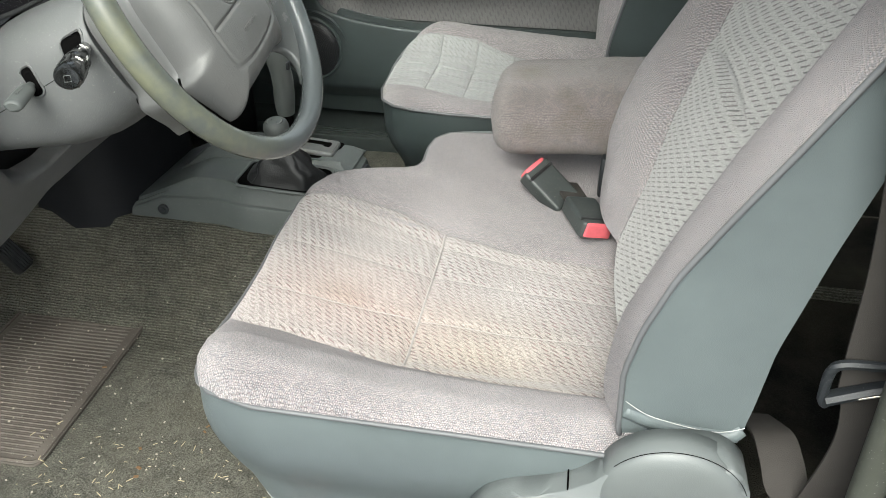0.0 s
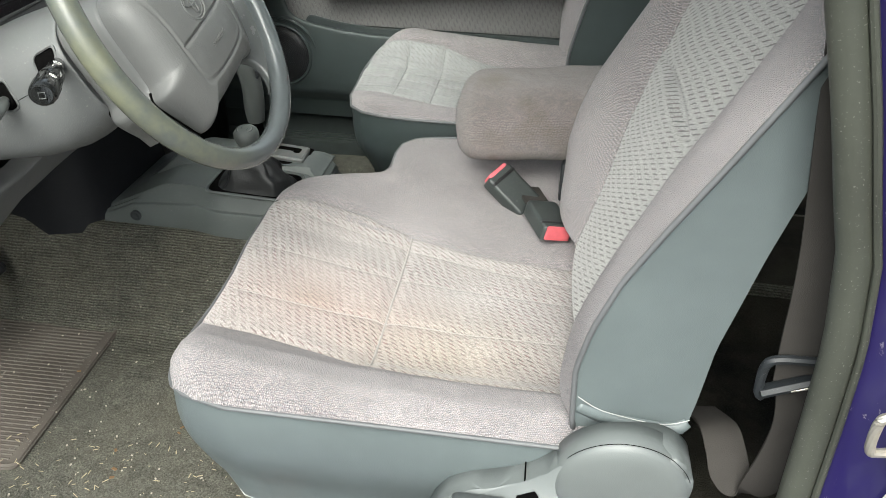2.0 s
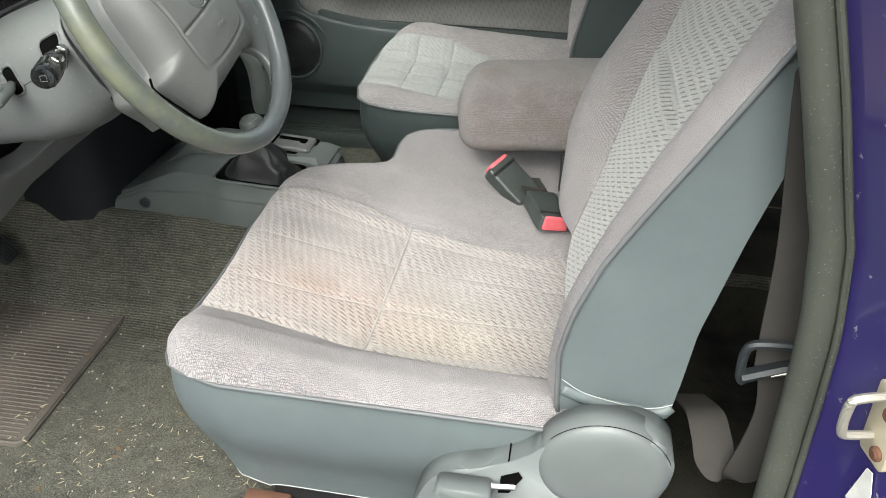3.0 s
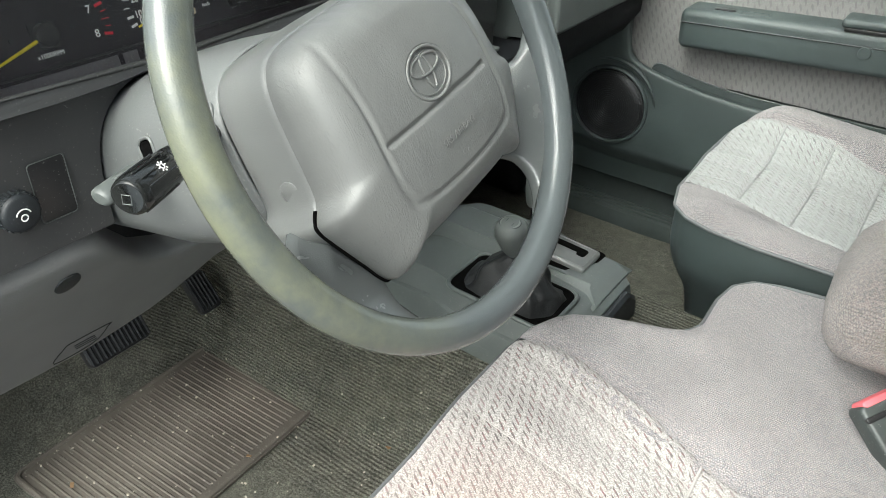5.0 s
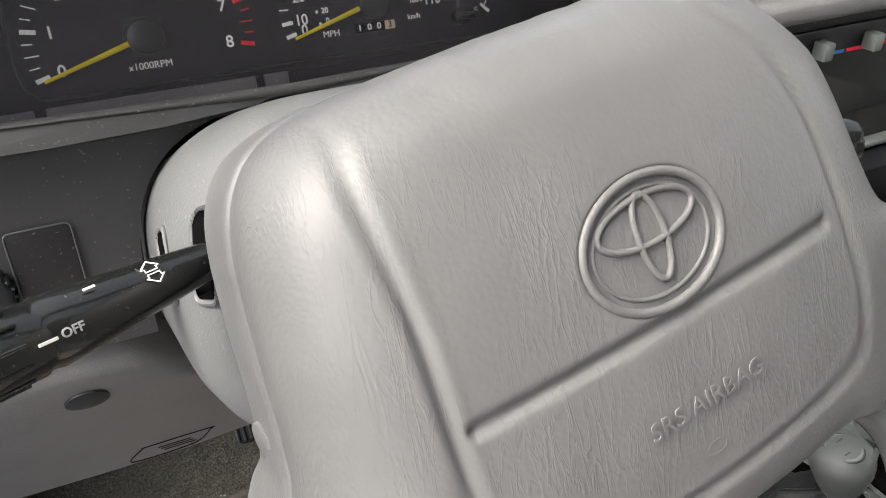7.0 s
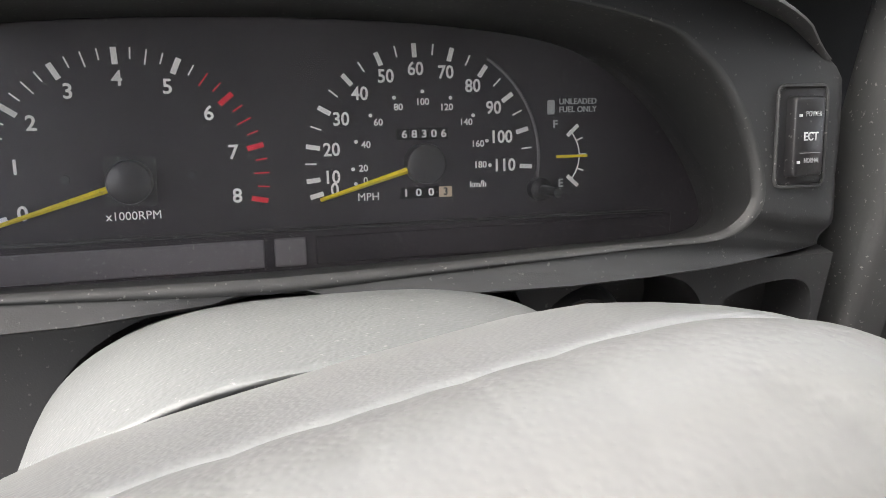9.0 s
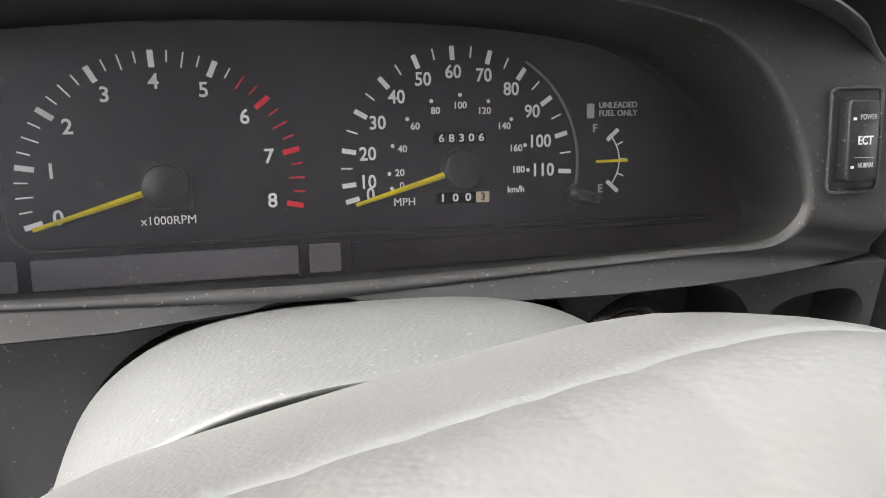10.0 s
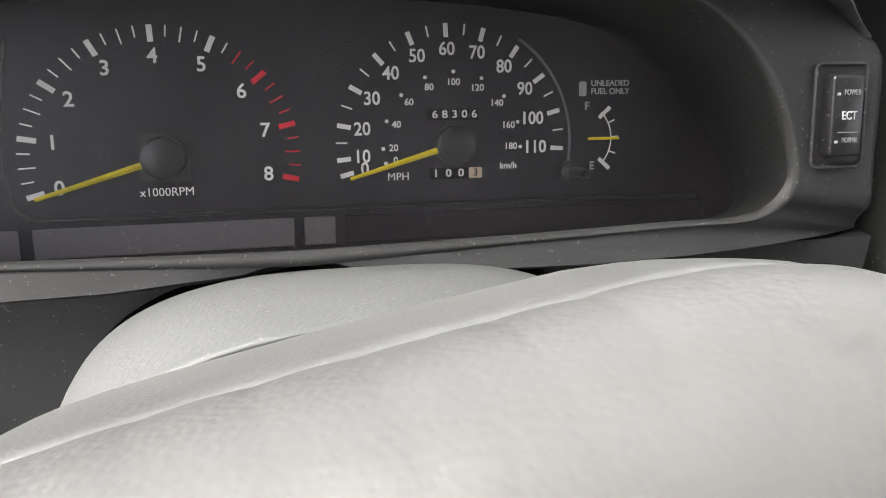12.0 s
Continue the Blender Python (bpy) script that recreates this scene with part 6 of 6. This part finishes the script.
    part("neck", tube([B - axis * 0.02, B + axis * 0.017], 0.0058, 14), M_STRAW, s1, "bare brownish stalk neck")
    up = (COL.to_3x3() @ Vector((0.1, 0.5, 0.85))).normalized()
    m0 = basis(B.lerp(T, 0.5), axis, up.cross(axis) * -1)
    if (m0.to_3x3() @ Vector((0, 0, 1))).dot(up) < 0:
        m0 = m0 @ pose(0, 0, 0, 180)

    def mark(t, lift, turn=0):
        """A pose on the grip's skin, turned about its axis."""
        mm = Matrix.Translation(B.lerp(T, t)) @ m0.to_3x3().to_4x4() @ pose(0, 0, 0, turn)
        return mm @ pose(0, 0, lift)
    for a in range(0, 360, 30):
        for t in (0.70,):
            mm = mark(t, 0.0128, a)
            part("grip_rib", box(0.0, 0.034, -0.0006, 0.0006, -0.001, 0.0009, 0.0004, 1, mm), M_GLOSS, s1)
    for sgn in (1, -1):
        mm = mark(0.36, 0.0094)
        out = [(-0.0022, 0.0006), (-0.0022, 0.0018), (-0.0034, 0.0018), (0.0, 0.0044), (0.0034, 0.0018), (0.0022, 0.0018), (0.0022, 0.0006)]
        pts = [mm @ Vector((x, y * sgn, 0)) for x, y in out]
        part("arrow_mark", tube(pts, 0.00035, 4, closed=True), M_WHITE, s1)
    mm = mark(0.80, 0.0140, -8)
    part("lamp_mark", tube([mm @ Vector((0.0018 * math.cos(a), 0.0018 * math.sin(a), 0)) for a in [radians(30 * k) for k in range(12)]], 0.00035, 4, closed=True), M_WHITE, s1)
    for k in range(8):
        part("lamp_ray", box(0.0026, 0.0040, -0.0003, 0.0003, -0.0002, 0.0003, 0, 1, mm @ pose(0, 0, 0, 0, 0, 45 * k)), M_WHITE, s1, smooth=False)
    lettering("OFF", 0.0042, mark(0.60, 0.0126, -38) @ pose(0, 0, 0, 0, 0, 180), M_SILVERPRINT, s1)
    part("dash_mark", box(-0.003, 0.003, -0.0005, 0.0005, 0, 0.0004, 0, 1, mark(0.66, 0.0132, -38)), M_WHITE, s1, smooth=False)
    part("dash_mark", box(-0.002, 0.002, -0.0004, 0.0004, 0, 0.0004, 0, 1, mark(0.52, 0.0118, 12)), M_WHITE, s1, smooth=False)
    # short tilt lever in the second slot
    B2, T2, s2 = stalk((-0.452, 0.812, 0.578), (-0.436, 0.749, 0.574), [(0, 0.0045), (0.22, 0.0050), (0.28, 0.0078), (0.40, 0.0092), (0.90, 0.0098), (0.97, 0.0090), (1.0, 0.0065)],
                       "tilt_lever", "short grey tilt lever with worn print", M_KNOB, flat=0.70)
    ax2 = (T2 - B2).normalized()
    lettering("TILT", 0.0062, basis(B2.lerp(T2, 0.66) + Vector((0.0, 0.0, 0.0073)), ax2, Vector((0.8, 0.2, 0.3))), M_KNOBCAP, s2, depth=0.0003)
    # wiper stalk on the far side, only its printed end shows beyond the pad
    B3, T3, s3 = stalk((-0.385, 0.985, 0.615), (-0.335, 1.098, 0.628), [(0, 0.0060), (0.2, 0.0070), (0.6, 0.0110), (0.66, 0.0122), (0.96, 0.0126), (1.0, 0.0105)], "wiper_stalk", "glossy black wiper stalk with white print", M_GLOSS)
    ax3 = (T3 - B3).normalized()
    mw = basis(B3.lerp(T3, 0.80), ax3, Vector((-0.35, 0, 1)))
    for k, (x, w) in enumerate(((-0.006, 0.004), (0.0, 0.005), (0.006, 0.004))):
        part("print_bar", box(x - w / 2, x + w / 2, -0.0016, 0.0016, 0.0124, 0.0130, 0, 1, mw), M_SILVERPRINT, s3, smooth=False)
    # ignition lock set in the coin pocket
    ml = basis((-0.519, 1.027, 0.592), (0, 1, 0), (-0.2, 0, 1))
    ky = part("ignition_lock", lathe([(0.022, -0.012), (0.022, 0.004), (0.019, 0.010), (0.0165, 0.012), (0.0150, 0.011), (0.0135, 0.006), (0.0008, 0.005)], ml, 32), M_BLACK, co, "dark ignition lock barrel", sharp=40)
    part("lock_face", lathe([(0.0132, 0.0055), (0.0128, 0.0085), (0.011, 0.0095), (0.0008, 0.0095)], ml, 28), M_LOCK, ky, "worn brown metal lock face", sharp=40)
    part("key_slot", box(-0.0008, 0.0008, -0.005, 0.005, 0.0090, 0.0102, 0, 1, ml), M_SHADEBLACK, ky)
    mh = COL @ Vector((-0.0865, -0.058, -0.1000))
    part("screw_hole", lathe([(0.0052, 0), (0.0052, 0.0012), (0.004, 0.0016)], basis(mh, (0, 1, 0), (-math.sin(TIP), 0, math.cos(TIP))), 16), M_SHADEBLACK, co, "black disc for the shade in a screw hole")


column()


def steering_wheel():
    w = thing("steering_wheel", tuple(WC), "worn grey steering wheel with airbag pad, slightly turned", "steering wheel")
    R, r = 0.185, 0.0133
    def torus(u, v):
        a, b_ = 2 * math.pi * u, 2 * math.pi * v
        rr = r * (1 + 0.02 * math.sin(3 * b_))
        return WHEEL @ Vector(((R + rr * math.cos(b_)) * math.cos(a), (R + rr * math.cos(b_)) * math.sin(a), rr * 1.06 * math.sin(b_)))
    bm = grid(torus, 128, 20)
    bmesh.ops.remove_doubles(bm, verts=bm.verts, dist=1e-5)
    part("rim", bm, M_RIM, w, "leather-look rim worn greenish on one side", sharp=0)
    # pad: a domed cover whose lower corners run out over the spokes
    OUT = mirrored_pad(((0.0, -0.104), (0.040, -0.104), (0.070, -0.1045), (0.084, -0.109), (0.0905, -0.1105), (0.096, -0.103), (0.1015, -0.090), (0.113, -0.065), (0.1195, -0.048), (0.116, -0.040), (0.1085, -0.032),
                        (0.1045, -0.015), (0.101, 0.010), (0.096, 0.037), (0.0890, 0.0525), (0.077, 0.0622), (0.056, 0.0662), (0.0, 0.0675)))
    # the far flank is fuller than the near one and its upper corner softer
    OUT = [(x * (1 + 0.075 * step(-0.10, -0.05, y) * (1 - step(0.025, 0.060, y))) if x > 0 else x, y - 0.004 * step(0.045, 0.085, x) * step(0.02, 0.05, y)) for x, y in OUT]
    CY = -0.012
    RADII = sorted((math.atan2(y - CY, x), math.hypot(x, y - CY)) for x, y in OUT)

    def radius_at(a):
        prev = (RADII[-1][0] - 2 * math.pi, RADII[-1][1])
        for q in RADII + [(RADII[0][0] + 2 * math.pi, RADII[0][1])]:
            if a <= q[0]:
                t = (a - prev[0]) / max(1e-9, q[0] - prev[0])
                return prev[1] + (q[1] - prev[1]) * t
            prev = q
        return prev[1]

    def core_at(a):
        c, s = abs(math.cos(a)), math.sin(a)
        hx, hy = 0.076, (0.053 if s > 0 else 0.066)
        return ((c / hx) ** 2.5 + (abs(s) / hy) ** 2.5) ** (-1 / 2.5)
    FLANK = table(((0.0, 0.0155), (0.1, 0.0148), (0.2, 0.0139), (0.3, 0.0127), (0.4, 0.0112), (0.5, 0.0093), (0.6, 0.0069), (0.7, 0.0038), (0.78, 0.0005), (0.85, -0.0035), (0.91, -0.0075), (0.96, -0.0125), (1.0, -0.019)))
    CROWN = table(((0.0, 0.0205), (0.2, 0.0204), (0.4, 0.0200), (0.55, 0.0194), (0.7, 0.0185), (0.8, 0.0177), (0.9, 0.0167), (1.0, 0.0155)))
    # tear line and centre groove, pressed into the skin
    seam = smooth_path([(-0.067, 0.060, 0), (-0.0700, 0.040, 0), (-0.0702, 0.006, 0), (-0.0725, -0.034, 0), (-0.071, -0.058, 0), (-0.058, -0.071, 0), (0.0, -0.075, 0), (0.058, -0.071, 0), (0.071, -0.058, 0), (0.0735, -0.034, 0), (0.0725, -0.002, 0), (0.0690, 0.020, 0), (0.062, 0.039, 0), (0.053, 0.053, 0), (0.046, 0.060, 0)], 48)
    SEAM = np.array([(p.x, p.y) for p in seam])

    def skin(x, y):
        """Height of the pad's skin over the wheel plane, before the pressed lines."""
        a, r_ = math.atan2(y - CY, x), math.hypot(x, y - CY)
        rq = core_at(a)
        return CROWN(r_ / rq) if r_ < rq else FLANK((r_ - rq) / max(0.004, radius_at(a) - rq))

    def badge_k(x, y):
        return math.hypot(x / 0.0240, (y + 0.0012) / 0.0185)

    def dome_n(x, y):
        d = float(np.min(np.hypot(SEAM[:, 0] - x, SEAM[:, 1] - y)))
        fade = 1 - 0.8 * step(0.054, 0.066, y)
        n = skin(x, y) - 0.0017 * fade * math.exp(-(d / 0.0019) ** 2) + 0.0002 * fade * math.exp(-((d - 0.0042) / 0.0016) ** 2)
        along = max(0.0, abs(x + 0.0018) - 0.0650)
        n -= 0.0021 * math.exp(-((y + 0.0228) / 0.0021) ** 2) * math.exp(-(along / 0.0015) ** 2)
        n -= 0.0016 * (1 - step(0.97, 1.10, badge_k(x, y)))
        return n + 0.0004 * noise.noise(Vector((x * 60, y * 38, 0.4)))
    angles = [2 * math.pi * j / 480 for j in range(480)]

    def ring(k, core, n=None):
        out = []
        for a in angles:
            aa = math.atan2(math.sin(a), math.cos(a))
            rp, rq = radius_at(aa), core_at(a)
            r_ = rq * core if core is not None else rq + (rp - rq) * k
            x, y = r_ * math.cos(a), CY + r_ * math.sin(a)
            out.append(WHEEL @ Vector((x, y, n if n is not None else dome_n(x, y))))
        return out
    dome = [ring(0.97, None, -0.034), ring(1.0, None, -0.028)] + [ring(k, None) for k in (1.0, 0.985, 0.96, 0.93, 0.89, 0.84, 0.78, 0.71, 0.64, 0.57, 0.50, 0.44, 0.38, 0.32, 0.26, 0.20, 0.15, 0.10, 0.05)] + [ring(0, 1.0 - i / 104) for i in range(103)] + [ring(0, 0.004)]
    pad_ = part("airbag_pad", loft(dome), M_PAD, w, "wrinkled grey vinyl airbag cover with pressed lines", sharp=0)
    gap = [p for p in OUT if p[1] < -0.036 and abs(p[0]) > 0.03]
    for s in (-1, 1):
        run = sorted((p for p in gap if p[0] * s > 0 and not (p[0] * s < 0.0895 and p[1] > -0.06)), key=lambda p: -math.atan2(p[1] - CY, abs(p[0])))
        run = [p for p in run if abs(p[0]) > 0.082]
        # black cord painted in where the gap falls into shade
        part("pad_gap", tube([WHEEL @ Vector((x, y, -0.0285)) for x, y in run], 0.0017, 6), M_SHADEBLACK, w, "black cord for the shaded gap beside the pad")

    def back(sx, sy, n):
        """Outline of the hub shell, tapering backwards; its lower corners draw in."""
        out = []
        for x, y in OUT:
            low = step(-0.050, -0.112, y)
            k = sx + (0.80 - sx) * low
            out.append(WHEEL @ Vector((x * k, y * (sy if y > 0 else 1.0 - 0.06 * low), n - 0.012 * low)))
        return out
    shell = [back(0.93, 0.93, -0.026), back(0.998, 0.998, -0.0285), back(1.010, 1.012, -0.0305), back(1.014, 1.02, -0.034), back(1.022, 1.030, -0.045), back(1.018, 1.038, -0.060), back(1.002, 1.040, -0.075), back(0.975, 1.030, -0.086), back(0.94, 1.005, -0.0925), back(0.86, 0.93, -0.095), back(0.6, 0.6, -0.096)]
    part("rear_shell", loft(shell), M_SPOKE, w, "grey plastic rear hub shell", sharp=0)

    # oval badge: ridges that stand out of a sunken floor
    def oval(cx, cy, a, b_, n=48, lift=0.0):
        pts = [(cx + a * math.cos(2 * math.pi * j / n), cy + b_ * math.sin(2 * math.pi * j / n)) for j in range(n)]
        return [WHEEL @ Vector((x, y, skin(x, y) + lift)) for x, y in pts]
    part("badge", tube(oval(0.0, -0.0012, 0.0238, 0.0183, 64, -0.0008), 0.0014, 10, closed=True), M_PAD, pad_, "raised oval badge", sharp=0)
    part("badge", tube(oval(0.0, -0.0012, 0.0200, 0.0148, 64, -0.0017), 0.0007, 8, closed=True), M_PAD, pad_, sharp=0)
    part("badge", tube(oval(0.0, 0.0052, 0.0168, 0.0066, 56, -0.0012), 0.0010, 8, closed=True), M_PAD, pad_, sharp=0)
    part("badge", tube(oval(0.0, 0.0003, 0.0046, 0.0122, 56, -0.0012), 0.0010, 8, closed=True), M_PAD, pad_, sharp=0)
    lettering("SRS AIRBAG", 0.0078, WHEEL @ pose(-0.001, -0.0482, skin(0.0, -0.0482) + 0.0012, 5.5), M_PADPRINT, pad_, depth=0.0002, stretch=1.05, bold=0.0)
    part("belt_mark", tube(oval(-0.002, -0.0635, 0.0038, 0.0020, 16), 0.0002, 6, closed=True), M_PADPRINT, pad_)
    # broad spokes, low on both sides, flaring into the rim
    for s in (-1, 1):
        def spoke(u, v):
            hi, lo = -20.0, -51.0
            flare = max(0.0, (u - 0.55) / 0.45) ** 2.2
            ang = radians((lo - 15 * flare) + ((hi + 9 * flare) - (lo - 15 * flare)) * v)
            rad = 0.112 + (R - 0.112) * u
            edge = abs(2 * v - 1) ** 4
            n = -0.037 + 0.034 * step(0.10, 1.0, u) - 0.005 * edge - 0.010 * step(0.66, 1.0, v) * (1 - step(0.35, 0.95, u))
            return WHEEL @ Vector((s * rad * math.cos(ang), rad * math.sin(ang), n))
        bm = grid(spoke, 24, 24)
        ext = bmesh.ops.extrude_face_region(bm, geom=list(bm.faces))
        d = WHEEL.to_3x3() @ Vector((0, 0, -0.012))
        bmesh.ops.translate(bm, vec=d, verts=[e for e in ext["geom"] if isinstance(e, bmesh.types.BMVert)])
        bmesh.ops.recalc_face_normals(bm, faces=bm.faces)
        edges = [e for e in bm.edges if len(e.link_faces) == 2 and e.calc_face_angle(0) > 1.0]
        bmesh.ops.bevel(bm, geom=edges, offset=0.004, segments=3, profile=0.5, affect="EDGES")
        part("spoke", bm, M_ARM, w, "smooth grey spoke", sharp=60)
    mcap = WHEEL @ basis((-0.1072, -0.022, -0.0480), (0, -1, 0), (0.10, 0, 1))
    part("clip", lathe([(0.0092, -0.004), (0.0092, 0.0004), (0.0086, 0.0009), (0.0004, 0.0010)], mcap, 28), M_SPOKE, w, "round screw cap", sharp=40)


def mirrored_pad(half):
    right = smooth_path([(a, b_, 0) for a, b_ in half], 4)
    left = [Vector((-p.x, p.y, 0)) for p in right[::-1]]
    return [(p.x, p.y) for p in right] + [(p.x, p.y) for p in left[1:-1]]


steering_wheel()


# ---- passenger door ----
def passenger_door():
    d = thing("car_door", (-0.05, 1.90, 0.10), "closed passenger door with grey trim and patterned cloth", "car door")
    Y = 1.885
    m = basis((0, Y, 0), (1, 0, 0), (0, 0, 1))
    part("door_shell", box(-0.70, 0.48, 1.905, 1.99, 0.10, 0.66, 0.01), M_DOOR, d, "dark door shell")
    # moulded panel that rolls over into the pocket's lip
    crest = smooth_path([(-0.488, 0.645, 0), (-0.490, 0.55, 0), (-0.490, 0.45, 0), (-0.485, 0.398, 0), (-0.468, 0.368, 0), (-0.426, 0.352, 0), (-0.343, 0.338, 0), (-0.234, 0.330, 0), (-0.05, 0.327, 0), (0.2, 0.328, 0), (0.46, 0.332, 0)], 8)
    foot = smooth_path([(-0.70, 0.645, 0), (-0.70, 0.55, 0), (-0.70, 0.45, 0), (-0.70, 0.33, 0), (-0.68, 0.18, 0), (-0.52, 0.150, 0), (-0.36, 0.150, 0), (-0.234, 0.150, 0), (-0.05, 0.150, 0), (0.2, 0.150, 0), (0.46, 0.150, 0)], 8)
    last = len(crest) - 1
    def inward(i):
        t = crest[min(i + 1, last)] - crest[max(i - 1, 0)]
        return Vector((-t.y, t.x, 0)).normalized()
    def lip_at(i, d, y):
        q = crest[i] + inward(i) * d
        back_ = 0.010 * step(0.38, 0.50, crest[i].y)
        return (q.x, y + back_, q.y)
    rows = [[lip_at(i, d, y) for i in range(last + 1)] for d, y in ((-0.016, 1.893), (0.002, 1.884), (0.0042, 1.878), (0.0040, 1.8735), (0.0015, 1.8705), (-0.003, 1.8695))]
    for t in (0.06, 0.14, 0.25, 0.38, 0.52, 0.66, 0.78, 0.88, 0.95, 1.0):
        row = []
        for i in range(last + 1):
            q = crest[i].lerp(foot[i], t)
            row.append((q.x, 1.8695 + 0.010 * step(0.38, 0.50, crest[i].y) * (1 - t) - 0.004 * math.sin(math.pi * t) + 0.030 * step(0.80, 1.0, t), q.y))
        rows.append(row)
    part("lower_panel", loft(rows, caps=False, closed=False), M_DOOR, d, "dark grey-green moulded lower door panel", sharp=0)
    slot = smooth_path([(-0.436, 0.352, 0), (-0.433, 0.362, 0), (-0.424, 0.368, 0), (-0.405, 0.3655, 0), (-0.359, 0.3565, 0), (-0.278, 0.348, 0), (-0.194, 0.347, 0), (0.0, 0.347, 0), (0.46, 0.350, 0)], 6)
    part("pocket_wall", loft([[(p.x, 1.8885, p.y) for p in slot], [(p.x + 0.001, 1.8875, p.y - 0.003) for p in slot], [(p.x, 1.892, 0.305) for p in slot]], caps=False, closed=False), M_DOOR, d, "shaded inner wall of the door pocket", sharp=30)
    part("pocket_bead", tube([(p.x, 1.8885, p.y) for p in slot], 0.0019, 8), M_DOOR, d, "thin bead along the cloth")
    f = lambda u, v: (-0.495 + 0.96 * u, Y + 0.010 + 0.002 * noise.noise(Vector((u * 9, v * 4, 2))), 0.35 + 0.29 * v)
    part("cloth_insert", grid(f, 50, 24, uv=lambda u, v: (f(u, v)[0], f(u, v)[2])), M_DOORCLOTH, d, "patterned grey door cloth", sharp=0)
    ma = pose(-0.13, Y, 0.474, 0, -3.6, 0)
    arm = part("armrest", box(-0.255, 0.32, -0.055, 0.02, -0.034, 0.034, 0.013, 4, ma), M_DOOR, d, "dark grey door armrest")
    part("seam_line", tube([ma @ Vector((-0.25, -0.0555, 0.012)), ma @ Vector((0.16, -0.0555, 0.012))], 0.0014, 6), M_DARK, arm)
    part("window_switch", prism(rounded(0.036, 0.012, 0.0055, 5, -0.186, -0.030), ma @ pose(0, 0, 0.0335), 0.0022, 0.0008), M_BLACK, arm, "black window switch")
    part("dimple", tube([ma @ Vector((x, y, 0.0338)) for x, y in rounded(0.050, 0.020, 0.0095, 6, -0.136, -0.030)], 0.0010, 6, closed=True), M_DOOR, arm, "oval dimple")
    # solid black strip in place of the shade below the handle
    part("pull_shade", box(0.006, 0.30, -0.0535, -0.004, 0.031, 0.0375, 0.002, 2, ma), M_BLACK, arm, "black strip for the shade under the pull")
    part("pull_handle", box(0.0, 0.31, -0.056, 0.0, 0.0370, 0.0510, 0.0065, 3, ma), M_DOOR, arm, "rounded pull handle")
    part("screw_cap", lathe([(0.010, 0), (0.010, 0.002), (0.009, 0.003)], ma @ basis((0.043, -0.055, 0.003), (1, 0, 0), (0, 0, 1)), 20), M_DOOR, arm)
    lamp = part("courtesy_lamp", box(0.096, 0.202, -0.0585, -0.03, -0.027, -0.006, 0.003, 2, ma), M_LENS, d, "red courtesy lens")
    part("bulb_glow", prism([(0.019 * math.cos(a), 0.0075 * math.sin(a)) for a in [radians(15 * j) for j in range(24)]], ma @ basis((0.149, -0.0578, -0.0165), (1, 0, 0), (0, 0, 1)), 0.0012, 0.0004), M_GLOW, lamp, "lit red lamp centre")
    sc = basis((-0.5005, 1.8645, 0.273), (1, 0, 0), (0, 0, 1))
    sp = part("speaker", lathe([(0.060, -0.02), (0.0800, -0.02), (0.0795, 0.0015), (0.0775, 0.0042), (0.0745, 0.0046), (0.0722, 0.0025), (0.0712, -0.001)], sc, 56), M_DOOR, d, "round door speaker", sharp=50)
    part("grille", lathe([(0.0715, -0.002), (0.0710, 0.0006), (0.05, 0.0022), (0.001, 0.0030)], sc, 48), M_BLACK, sp, "dark perforated grille", sharp=0)
    for k in range(16):
        r_ = 0.0043 * (k + 1)
        part("grille_ring", tube([sc @ Vector((r_ * math.cos(a), r_ * math.sin(a), 0.0031 - 0.0026 * (r_ / 0.07) ** 2)) for a in [2 * math.pi * j / 48 for j in range(48)]], 0.00085, 5, closed=True), M_DARK, sp)
    part("surround_ridge", tube([sc @ Vector((0.093 * math.cos(a), 0.093 * math.sin(a), 0.001)) for a in [radians(x) for x in range(12, 118, 6)]], 0.005, 8, radii=[0.0008 + 0.0040 * math.sin(math.pi * i / 17) for i in range(18)]), M_DOOR, sp, "raised crescent over the speaker")
    part("kick_panel", box(-0.90, -0.68, 1.86, 1.92, 0.0, 0.50, 0.02, 3), M_FOOTSHADE, d)
    return d


passenger_door()
